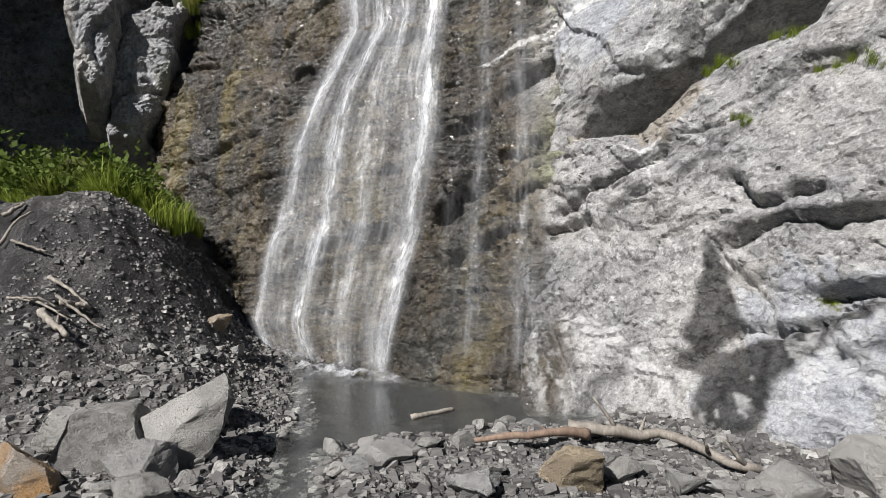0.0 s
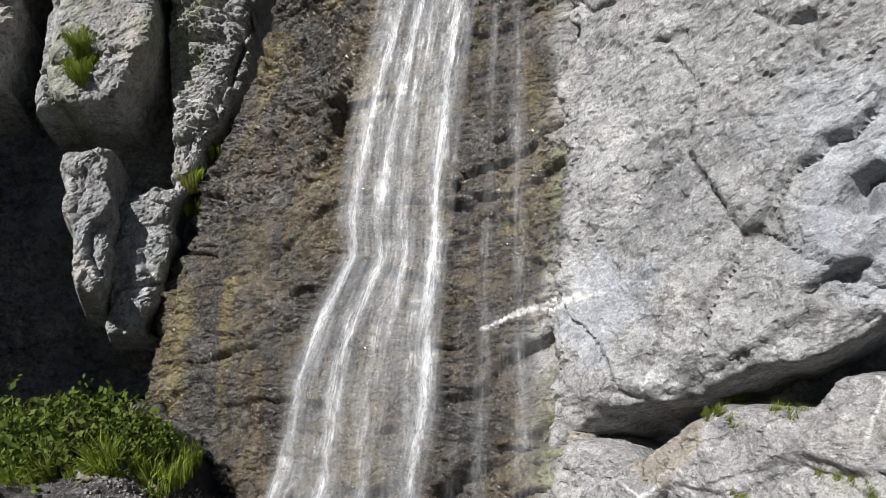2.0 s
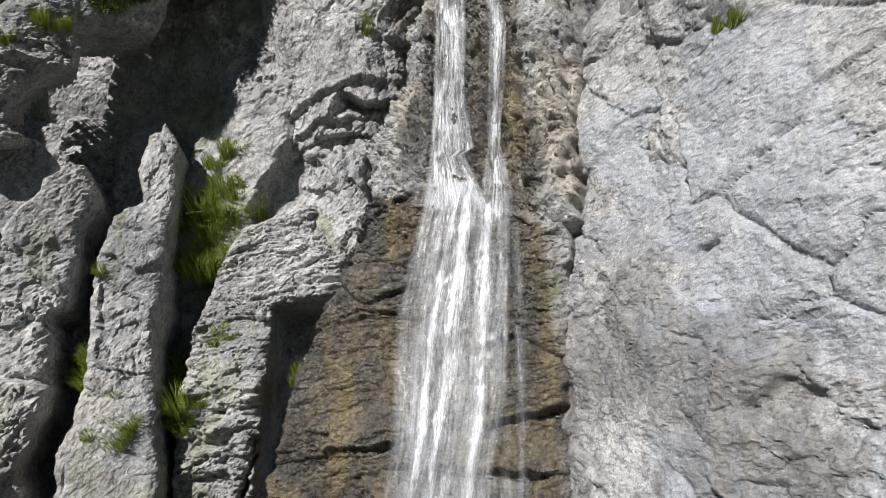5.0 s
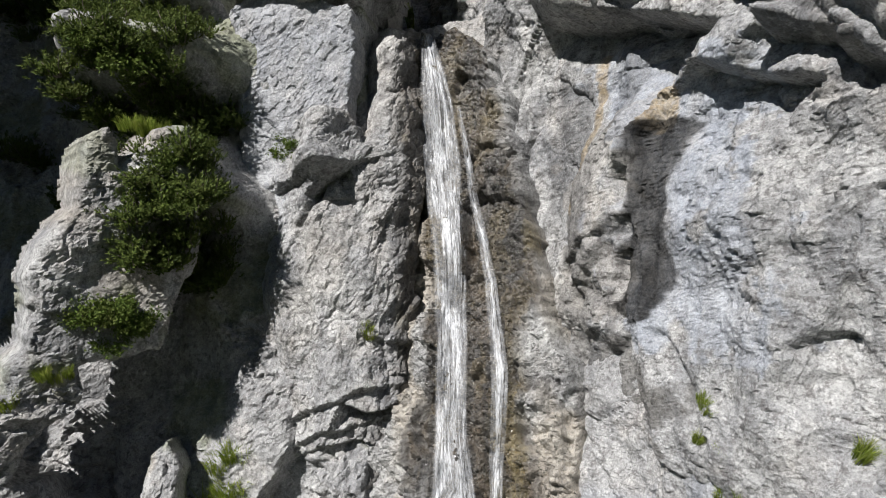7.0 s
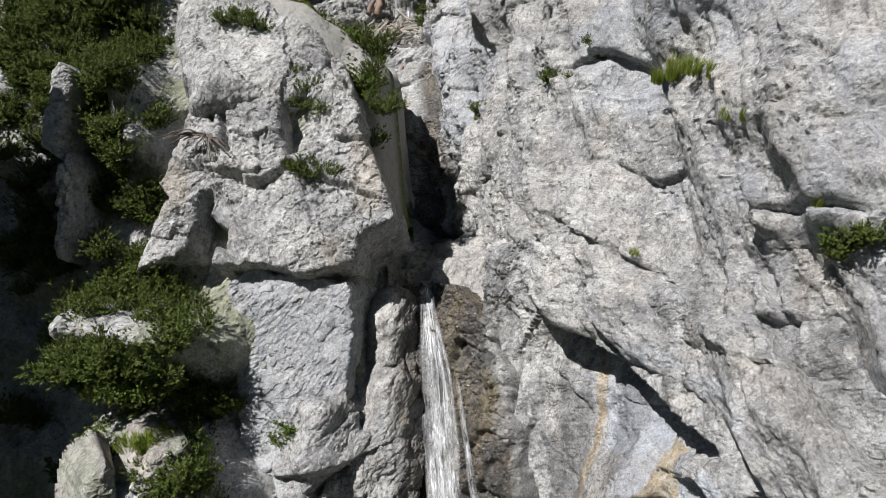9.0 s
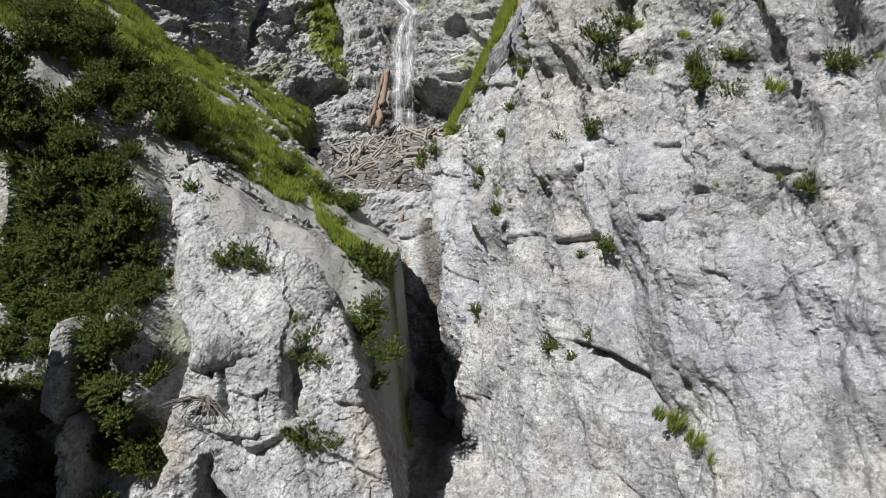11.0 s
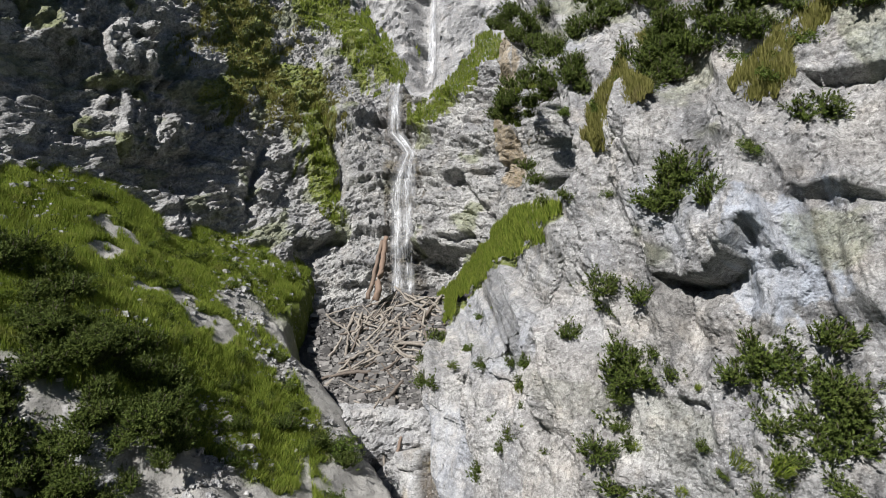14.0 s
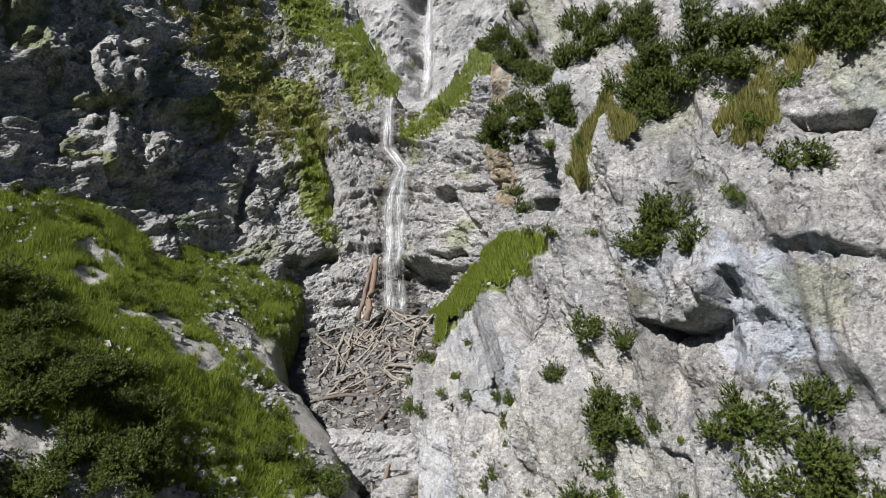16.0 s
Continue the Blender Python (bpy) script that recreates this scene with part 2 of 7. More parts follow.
class Nodes:
    def __init__(self, name):
        self.mat = bpy.data.materials.new(name)
        self.mat.use_nodes = True
        self.tree = self.mat.node_tree
        self.bsdf = self.tree.nodes["Principled BSDF"]
        self.out = self.tree.nodes["Material Output"]

    def node(self, kind, **values):
        n = self.tree.nodes.new(kind)
        for key, v in values.items():
            n.inputs[key].default_value = v
        return n

    def link(self, a, b):
        self.tree.links.new(a, b)

    def place(self, scale=(1, 1, 1), turn=(0, 0, 0), local=False):
        m, last = self.node("ShaderNodeMapping"), self.node("ShaderNodeMapping")
        m.inputs["Rotation"].default_value, last.inputs["Scale"].default_value = turn, scale
        self.link(m.outputs[0], last.inputs[0])
        if local:
            self.link(self.node("ShaderNodeTexCoord").outputs["Object"], m.inputs[0])
        else:
            self.link(self.node("ShaderNodeNewGeometry").outputs["Position"], m.inputs[0])
        return last.outputs[0]

    def noise(self, scale, where=None, detail=6, rough=0.6, bend=0.0):
        n = self.node("ShaderNodeTexNoise", Scale=scale, Detail=detail, Roughness=rough, Distortion=bend)
        if where is not None:
            self.link(where, n.inputs["Vector"])
        return n.outputs["Fac"]

    def ramp(self, fac, *stops):
        r = self.node("ShaderNodeValToRGB")
        e = r.color_ramp.elements
        while len(e) < len(stops):
            e.new(0.5)
        for el, (p, c) in zip(e, stops):
            el.position = p
            el.color = (c, c, c, 1) if isinstance(c, (int, float)) else (*c, 1)
        self.link(fac, r.inputs[0])
        return r.outputs[0]

    def mix(self, fac, a, b, kind="MIX"):
        m = self.node("ShaderNodeMix")
        m.data_type, m.blend_type = "RGBA", kind
        for sock, v in ((m.inputs[0], fac), (m.inputs[6], a), (m.inputs[7], b)):
            if isinstance(v, (int, float)):
                sock.default_value = v
            elif isinstance(v, tuple):
                sock.default_value = (*v, 1)
            else:
                self.link(v, sock)
        return m.outputs[2]

    def math(self, op, a, b=0.0, clamp=False):
        m = self.node("ShaderNodeMath")
        m.operation, m.use_clamp = op, clamp
        for sock, v in ((m.inputs[0], a), (m.inputs[1], b)):
            if isinstance(v, (int, float)):
                sock.default_value = v
            else:
                self.link(v, sock)
        return m.outputs[0]

    def attribute(self, name):
        a = self.node("ShaderNodeAttribute")
        a.attribute_name = name
        return a.outputs["Fac"]

    def bump(self, height, strength, distance, after=None):
        b = self.node("ShaderNodeBump", Strength=strength, Distance=distance)
        self.link(height, b.inputs["Height"])
        if after is not None:
            self.link(after, b.inputs["Normal"])
        return b.outputs[0]

    def done(self, color=None, rough=None, normal=None, **values):
        for key, v in (("Base Color", color), ("Roughness", rough), ("Normal", normal)):
            if v is None:
                continue
            if isinstance(v, tuple):
                self.bsdf.inputs[key].default_value = (*v, 1)
            elif isinstance(v, (int, float)):
                self.bsdf.inputs[key].default_value = v
            else:
                self.link(v, self.bsdf.inputs[key])
        for key, v in values.items():
            self.bsdf.inputs[key.replace("_", " ")].default_value = v
        return self.mat


def limestone(name, light, dark, warm, grain=1.0, streaks=0.5, veins=0.0, dip=0.0, layers=0.03, fine=1.0):
    """Weathered limestone: blotches, rain streaks, pits, pale veins; wet, ochre, blue and mossy where the masks say."""
    n = Nodes(name)
    here = n.place()
    down = n.place((1.6, 1.6, 0.16))
    blotch = n.noise(0.5 * grain, here, 6, 0.55, 0.4)
    fleck = n.noise(7.0 * grain, here, 6, 0.65)
    streak = n.noise(1.3, down, 6, 0.62, 0.3)
    color = n.mix(n.ramp(blotch, (0.34, 0.0), (0.66, 1.0)), dark, light)
    color = n.mix(n.ramp(n.noise(0.9, here, 5, 0.6), (0.52, 0.0), (0.75, 0.7)), color, warm)
    color = n.mix(n.math("MULTIPLY", n.ramp(streak, (0.5, 0.0), (0.68, 1.0)), streaks), color, n.mix(0.4, dark, (0.14, 0.14, 0.15)))
    color = n.mix(n.ramp(fleck, (0.38, 0.65), (0.48, 0.0)), color, (0.15, 0.14, 0.138))
    color = n.mix(n.ramp(n.noise(12.0 * fine, here, 4, 0.6), (0.54, 0.0), (0.66, 0.45)), color, (0.59, 0.59, 0.58))
    color = n.mix(n.ramp(n.noise(20.0 * fine, here, 3, 0.6), (0.35, 0.55), (0.44, 0.0)), color, (0.14, 0.137, 0.134))
    bed = n.place((0.55, 0.55, 3.0), (0, radians(dip), 0.15))
    strata = n.noise(1.6, bed, 7, 0.62, 0.2)
    ridge = n.math("ABSOLUTE", n.math("SUBTRACT", strata, 0.5))
    gate = n.ramp(n.noise(0.8, here, 4, 0.6), (0.5, 0.0), (0.58, 1.0))
    color = n.mix(n.math("MULTIPLY", n.ramp(ridge, (0.0, 3.0 * layers), (0.02, 0.0)), gate), color, (0.2, 0.195, 0.19))
    chips = n.node("ShaderNodeTexVoronoi", Scale=3.4 * fine)
    n.link(n.place((1.0, 1.0, 1.9), (0, radians(dip), 0.2)), chips.inputs["Vector"])
    flakes = n.node("ShaderNodeTexVoronoi", Scale=11.0 * fine)
    n.link(n.mix(0.08, n.place((1.0, 1.0, 1.6), (0, radians(dip + 20), 0.5)), n.node("ShaderNodeTexNoise", Scale=6.0, Detail=4.0).outputs["Color"]), flakes.inputs["Vector"])
    if veins:
        v = n.node("ShaderNodeTexVoronoi", Scale=1.5)
        v.feature = "DISTANCE_TO_EDGE"
        bend = n.mix(0.35, here, n.node("ShaderNodeTexNoise", Scale=2.0, Detail=5.0).outputs["Color"])
        n.link(bend, v.inputs["Vector"])
        line = n.ramp(v.outputs["Distance"], (0.0, 1.0), (0.022, 0.0))
        gate = n.ramp(n.noise(0.8, here, 3), (0.5, 0.0), (0.6, 1.0))
        color = n.mix(n.math("MULTIPLY", n.math("MULTIPLY", line, gate), veins), color, (0.75, 0.75, 0.74))
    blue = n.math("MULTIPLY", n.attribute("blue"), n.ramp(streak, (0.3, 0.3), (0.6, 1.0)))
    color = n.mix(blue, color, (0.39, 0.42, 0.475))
    ochre = n.math("MULTIPLY", n.attribute("ochre"), n.ramp(fleck, (0.3, 0.4), (0.6, 1.0)))
    color = n.mix(ochre, color, n.mix(n.ramp(blotch, (0.35, 0.0), (0.65, 1.0)), (0.30, 0.235, 0.15), (0.42, 0.36, 0.27)))
    moss = n.math("MULTIPLY", n.attribute("moss"), n.ramp(fleck, (0.35, 0.6), (0.55, 1.0)))
    color = n.mix(moss, color, n.mix(n.ramp(n.noise(2.5, here, 5), (0.35, 0.0), (0.65, 1.0)), (0.10, 0.135, 0.022), (0.21, 0.235, 0.055)))
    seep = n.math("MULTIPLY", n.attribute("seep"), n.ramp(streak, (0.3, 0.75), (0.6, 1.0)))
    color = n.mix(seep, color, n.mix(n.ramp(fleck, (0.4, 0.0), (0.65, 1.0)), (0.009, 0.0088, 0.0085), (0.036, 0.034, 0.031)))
    color = n.mix(1.0, color, n.ramp(n.noise(48.0 * fine, here, 3, 0.7), (0.34, 0.76), (0.62, 1.14)), "MULTIPLY")
    color = n.mix(1.0, color, n.ramp(n.noise(4.5 * fine, here, 6, 0.68), (0.36, 0.78), (0.62, 1.12)), "MULTIPLY")
    wet = n.attribute("wet")
    soaked = n.mix(n.ramp(n.noise(1.1, here, 7, 0.65, 0.5), (0.38, 0.0), (0.62, 1.0)), (0.022, 0.02, 0.018), (0.085, 0.063, 0.039))
    soaked = n.mix(n.ramp(streak, (0.42, 0.0), (0.56, 0.8)), soaked, (0.030, 0.029, 0.028))
    soaked = n.mix(n.ramp(n.noise(0.7, down, 6, 0.6, 0.4), (0.55, 0.0), (0.68, 0.7)), soaked, (0.16, 0.125, 0.045))
    soaked = n.mix(n.ramp(n.noise(0.55, n.place((1.3, 1.3, 0.45)), 6, 0.6, 0.5), (0.52, 0.0), (0.60, 0.6)), soaked, n.mix(n.ramp(fleck, (0.38, 0.0), (0.6, 1.0)), (0.06, 0.046, 0.022), (0.145, 0.112, 0.056)))
    soaked = n.mix(n.ramp(fleck, (0.54, 0.0), (0.72, 0.6)), soaked, (0.19, 0.17, 0.145))
    color = n.mix(wet, color, soaked)
    color = n.mix(n.math("MULTIPLY", n.attribute("vein"), n.ramp(fleck, (0.35, 0.3), (0.6, 1.0))), color, (0.72, 0.72, 0.71))
    rough = n.math("SUBTRACT", n.ramp(fleck, (0.3, 0.95), (0.7, 0.8)), n.math("MULTIPLY", wet, n.ramp(n.noise(9, here, 4), (0.4, 0.80), (0.6, 0.45))))
    wear = n.ramp(n.noise(0.75, here, 4, 0.55, 0.5), (0.38, 0.15), (0.62, 1.0))
    b = n.bump(n.math("MULTIPLY", wear, n.noise(2.6 * grain, here, 7, 0.6, 0.1)), 1.0, 0.07)
    b = n.bump(n.math("MULTIPLY", wear, n.ramp(ridge, (0.0, 0.0), (0.12, 1.0))), 0.8, layers, b)
    b = n.bump(n.math("MULTIPLY", wear, chips.outputs["Distance"]), 1.0, 0.05 / fine, b)
    b = n.bump(n.math("MULTIPLY", wear, flakes.outputs["Distance"]), 1.0, 0.03 / fine, b)
    b = n.bump(n.noise(15.0 * fine, here, 6, 0.72), 1.0, 0.045 / fine, b)
    n.link(n.math("ADD", 0.15, n.math("MULTIPLY", wet, 0.6)), n.bsdf.inputs["Specular IOR Level"])
    return n.done(color, rough, b)


LIMESTONE = limestone("grey_limestone", (0.46, 0.46, 0.455), (0.25, 0.253, 0.26), (0.46, 0.43, 0.40), dip=35, layers=0.012, fine=0.8)
WARM_STONE = limestone("pale_limestone", (0.51, 0.508, 0.498), (0.27, 0.275, 0.285), (0.51, 0.48, 0.44), 1.0, 0.65, dip=62, layers=0.02, fine=0.5)
RIGHT_STONE = limestone("weathered_limestone", (0.46, 0.455, 0.443), (0.24, 0.243, 0.25), (0.47, 0.43, 0.38), 1.0, 0.7, dip=62, layers=0.02, fine=0.5)
VEINED = limestone("veined_limestone", (0.43, 0.422, 0.412), (0.25, 0.25, 0.255), (0.44, 0.41, 0.37), 1.2, 0.4, 0.8, dip=28, layers=0.015)
LAYERED = limestone("layered_limestone", (0.47, 0.47, 0.455), (0.27, 0.272, 0.275), (0.43, 0.40, 0.36), 1.3, 0.35, dip=6, layers=0.045)
BLOCKY = limestone("blocky_limestone", (0.47, 0.47, 0.455), (0.25, 0.253, 0.258), (0.43, 0.40, 0.36), 0.8, 0.35, dip=6, layers=0.05, fine=0.35)


def gravel_material():
    n = Nodes("gravel")
    here = n.place()
    v = n.node("ShaderNodeTexVoronoi", Scale=34.0)
    n.link(n.mix(0.12, here, n.node("ShaderNodeTexNoise", Scale=9.0, Detail=4.0).outputs["Color"]), v.inputs["Vector"])
    stone = n.ramp(v.outputs["Color"], (0.1, (0.06, 0.058, 0.06)), (0.5, (0.135, 0.13, 0.127)), (0.92, (0.34, 0.33, 0.32)))
    soil = n.ramp(n.noise(3, here, 9, 0.72), (0.35, (0.055, 0.052, 0.05)), (0.65, (0.15, 0.142, 0.138)))
    color = n.mix(n.ramp(n.noise(4.0, here, 8, 0.7), (0.40, 0.1), (0.60, 0.9)), soil, stone)
    color = n.mix(n.ramp(n.noise(40, here, 6, 0.75), (0.55, 0.0), (0.7, 0.7)), color, (0.32, 0.31, 0.30))
    wet = n.attribute("wet")
    color = n.mix(n.math("MULTIPLY", wet, 0.85), color, n.mix(0.75, color, (0.022, 0.022, 0.024)))
    b = n.bump(n.noise(11, here, 10, 0.8), 1.0, 0.22)
    b = n.bump(n.noise(60, here, 6, 0.8), 1.0, 0.05, b)
    # Unseen ground past the pool goes dark green to cut bounced light.
    color = n.mix(n.attribute("far"), color, (0.03, 0.045, 0.018))
    return n.done(color, n.math("SUBTRACT", 0.92, n.math("MULTIPLY", wet, 0.45)), b, Specular_IOR_Level=0.25)


def boulder_material():
    n = Nodes("boulder_stone")
    here = n.place(local=True)
    info = n.node("ShaderNodeObjectInfo")
    tone = n.ramp(info.outputs["Random"], (0.0, (0.27, 0.26, 0.245)), (0.35, (0.42, 0.405, 0.375)), (0.6, (0.32, 0.318, 0.315)), (0.85, (0.52, 0.50, 0.47)))
    color = n.mix(n.ramp(n.noise(2.5, here, 8, 0.7, 0.5), (0.4, 0.0), (0.7, 0.7)), tone, (0.16, 0.155, 0.15))
    color = n.mix(n.ramp(n.noise(14, here, 6, 0.7), (0.45, 0.4), (0.6, 0.0)), color, (0.50, 0.49, 0.47))
    ochre = n.attribute("ochre")
    color = n.mix(n.math("MULTIPLY", ochre, n.ramp(n.noise(3, here, 6), (0.4, 0.25), (0.62, 1.0))), color, (0.42, 0.24, 0.09))
    color = n.mix(n.attribute("tan"), color, n.mix(n.noise(6, here, 6), (0.50, 0.40, 0.27), (0.36, 0.30, 0.22)))
    b = n.bump(n.noise(5, here, 10, 0.75), 1.0, 0.16)
    b = n.bump(n.noise(45, here, 5, 0.75), 0.8, 0.02, b)
    return n.done(color, 0.85, b, Specular_IOR_Level=0.2)


def wood_material(name, a, b, gloss=0.8):
    n = Nodes(name)
    along = n.place((14, 14, 1.2), local=True)
    info = n.node("ShaderNodeObjectInfo")
    color = n.mix(n.ramp(n.noise(2.0, along, 8, 0.65, 0.4), (0.35, 0.0), (0.68, 1.0)), a, b)
    color = n.mix(n.math("MULTIPLY", info.outputs["Random"], 0.45), color, (0.12, 0.10, 0.085))
    bp = n.bump(n.noise(3.0, along, 6, 0.7), 0.6, 0.015)
    return n.done(color, gloss, bp)


def leaf_material(name, a, b, dry=(0.2, 0.17, 0.07), through=0.35):
    n = Nodes(name)
    here = n.place()
    geo = n.node("ShaderNodeNewGeometry")
    color = n.mix(n.ramp(geo.outputs["Random Per Island"], (0.0, 0.0), (1.0, 1.0)), a, b)
    color = n.mix(n.ramp(n.noise(1.6, here, 4), (0.55, 0.0), (0.75, 0.6)), color, dry)
    n.done(color, 0.65, Specular_IOR_Level=0.12)
    t = n.node("ShaderNodeBsdfTranslucent")
    n.link(color, t.inputs["Color"])
    m = n.node("ShaderNodeMixShader")
    m.inputs[0].default_value = through
    n.link(n.bsdf.outputs[0], m.inputs[1])
    n.link(t.outputs[0], m.inputs[2])
    n.link(m.outputs[0], n.out.inputs["Surface"])
    return n.mat


def turf_material():
    n = Nodes("turf")
    here = n.place()
    green = n.mix(n.ramp(n.noise(1.2, here, 8, 0.65), (0.35, 0.0), (0.65, 1.0)), (0.09, 0.125, 0.022), (0.19, 0.23, 0.05))
    green = n.mix(n.ramp(n.noise(7, here, 6, 0.7), (0.45, 0.6), (0.6, 0.0)), green, (0.045, 0.06, 0.016))
    stone = n.mix(n.noise(3, here, 8, 0.7), (0.26, 0.25, 0.24), (0.50, 0.49, 0.46))
    bare = n.attribute("bare")
    green = n.mix(n.ramp(n.noise(2.2, here, 7, 0.7), (0.58, 0.0), (0.66, 0.8)), green, stone)
    color = n.mix(bare, green, stone)
    b = n.bump(n.noise(2.5, here, 8, 0.68, 0.3), 1.0, 0.3)
    b = n.bump(n.noise(9, here, 5, 0.7), 0.8, 0.08, b)
    return n.done(color, 0.9, b, Specular_IOR_Level=0.15)


def falling_water_material():
    """Water in the air and sliding over rock: white threads with gaps between them."""
    n = Nodes("falling_water")
    uv = n.node("ShaderNodeUVMap")
    m1, m2 = n.node("ShaderNodeMapping"), n.node("ShaderNodeMapping")
    m3 = n.node("ShaderNodeMapping")
    n.link(uv.outputs[0], m3.inputs[0])
    m1.inputs["Scale"].default_value, m2.inputs["Scale"].default_value, m3.inputs["Scale"].default_value = (10, 0.7, 1), (34, 7.5, 1), (3.5, 0.9, 1)
    n.link(uv.outputs[0], m1.inputs[0])
    n.link(uv.outputs[0], m2.inputs[0])
    threads, drops = n.noise(1.0, m1.outputs[0], 9, 0.7, 1.1), n.noise(1.0, m2.outputs[0], 8, 0.75, 0.8)
    gaps = n.noise(1.0, m3.outputs[0], 5, 0.6, 0.6)
    dens = n.attribute("dens")
    veil = n.math("MULTIPLY", n.ramp(threads, (0.32, 0.1), (0.64, 1.0)), n.ramp(drops, (0.34, 0.2), (0.62, 1.0)))
    veil = n.math("MULTIPLY", veil, n.ramp(gaps, (0.36, 0.45), (0.6, 1.1)))
    full = n.math("MULTIPLY", n.math("SUBTRACT", dens, 0.9, True), 0.3)
    alpha = n.math("MINIMUM", n.math("ADD", full, n.math("MULTIPLY", n.math("MULTIPLY", veil, dens), 0.95)), 0.86)
    n.done((0.74, 0.76, 0.79), 0.35)
    n.bsdf.inputs["Specular IOR Level"].default_value = 0.6
    clear = n.node("ShaderNodeBsdfTransparent")
    mixer = n.node("ShaderNodeMixShader")
    n.link(alpha, mixer.inputs[0])
    n.link(clear.outputs[0], mixer.inputs[1])
    n.link(n.bsdf.outputs[0], mixer.inputs[2])
    n.link(mixer.outputs[0], n.out.inputs["Surface"])
    return n.mat


def pool_material():
    n = Nodes("pool_water")
    here = n.place()
    b = n.bump(n.noise(5, here, 5, 0.6, 0.4), 0.25, 0.03)
    b = n.bump(n.noise(22, here, 3, 0.6), 0.2, 0.008, b)
    n.done((0.72, 0.76, 0.75), 0.04, b, Transmission_Weight=0.95, IOR=1.33)
    n.bsdf.inputs["Base Color"].default_value = (0.42, 0.45, 0.44, 1)
    return n.mat


GRAVEL, BOULDER, TURF, WATERFALL, POOL = gravel_material(), boulder_material(), turf_material(), falling_water_material(), pool_material()
DRIFTWOOD = wood_material("bleached_driftwood", (0.16, 0.14, 0.118), (0.40, 0.365, 0.315))
FRESH_WOOD = wood_material("stripped_red_wood", (0.14, 0.095, 0.07), (0.27, 0.19, 0.14))
BARK = wood_material("bark", (0.07, 0.055, 0.045), (0.17, 0.14, 0.115))
GRASS = leaf_material("grass_blades", (0.12, 0.185, 0.025), (0.33, 0.38, 0.075), (0.32, 0.28, 0.12))
DRY_GRASS = leaf_material("dry_grass_blades", (0.13, 0.135, 0.035), (0.30, 0.285, 0.10), (0.30, 0.25, 0.13))
NEEDLES = leaf_material("pine_needles", (0.03, 0.05, 0.011), (0.12, 0.155, 0.035), (0.10, 0.10, 0.035), 0.25)
LEAVES = leaf_material("shrub_leaves", (0.05, 0.085, 0.015), (0.12, 0.16, 0.035), (0.14, 0.13, 0.05), 0.3)


def forest_material():
    n = Nodes("sky_block_forest")
    here = n.place()
    c = n.mix(n.ramp(n.noise(0.12, here, 8, 0.7), (0.38, 0.0), (0.62, 1.0)), (0.018, 0.03, 0.012), (0.05, 0.07, 0.025))
    return n.done(n.mix(n.attribute("bare"), c, (0.10, 0.12, 0.05)), 0.95)


FOREST = forest_material()

# ---- ground at the foot of the fall ----
POOL_EDGE = [(-2.25, 8.26), (-1.38, 8.07), (-0.48, 8.07), (0.75, 6.93), (1.57, 6.02), (1.37, 5.46), (0.58, 5.41), (0.08, 5.12), (-0.67, 5.02), (-0.93, 4.81), (-0.76, 3.76), (-1.27, 3.76), (-1.40, 4.81), (-1.31, 5.68), (-1.66, 6.93)]


def ground_height(x, y):
    talus = np.clip(0.8 * (y - 4.6 + 0.25 * fbm(x * 0.8, y * 0.8, 3, 2)), 0, 2.12) * step(-1.7, -4.2, x + 0.12 * (y - 6) + 0.15 * fbm(x * 0.9, y * 0.9, 3, 12))
    z = 0.07 + talus * (1 + 0.06 * fbm(x * 2.2, y * 2.2, 4, 15)) + 0.05 * fbm(x * 0.9, y * 0.9, 4, 3) + 0.035 * fbm(x * 4, y * 4, 4, 4)
    z += 0.25 * step(1.6, 3.5, x) * step(3.5, 6.0, y)
    pool = inside(x + 0.08 * fbm(x * 2, y * 2, 3, 5), y + 0.08 * fbm(x * 2 + 9, y * 2, 3, 6), POOL_EDGE)
    z -= 0.28 * step(-0.25, 0.45, pool)
    z -= 0.03 * np.maximum(0, -y) + 0.02 * np.maximum(0, np.abs(x) - 14)
    return z


def ticks(lo, hi, cell, far):
    inner = np.arange(lo, hi, cell)
    grow = cell * np.cumsum(1.35 ** np.arange(1, 40))
    grow = grow[grow < far]
    return np.concatenate((lo - grow[::-1], inner, hi + grow))


def build_ground():
    xs, ys = ticks(-7.5, 6.0, 0.045, 900), ticks(1.8, 11.0, 0.045, 900)
    ys = ys[ys < 13]
    X, Y = np.meshgrid(xs, ys)
    Z = ground_height(X, Y)
    pool = inside(X, Y, POOL_EDGE)
    # The bank's steep face takes the same dark tone as the pool rim.
    scarp = step(0.55, 0.8, Z + 0.15 * fbm(X * 2, Y * 2, 3, 11)) * step(2.15, 1.95, Z)
    wet = np.maximum(step(-0.8, 0.0, pool + 0.3 * fbm(X * 2, Y * 2, 3, 8)), scarp * step(-0.5, 0.4, fbm(X * 1.5, Y * 1.5, 3, 9) + 0.3))
    keep = np.ones((len(ys) - 1, len(xs) - 1), bool)
    ob = new("ground", grid_mesh("ground", np.stack((X, Y, Z), -1), keep, {"wet": wet, "far": step(9.0, 16.0, np.hypot(X, Y - 6) + 3 * fbm(X * 0.2, Y * 0.2, 3, 14))}, GRAVEL))
    tagged(ob, "grey gravel and scree around the plunge pool", "ground", kind="structure")


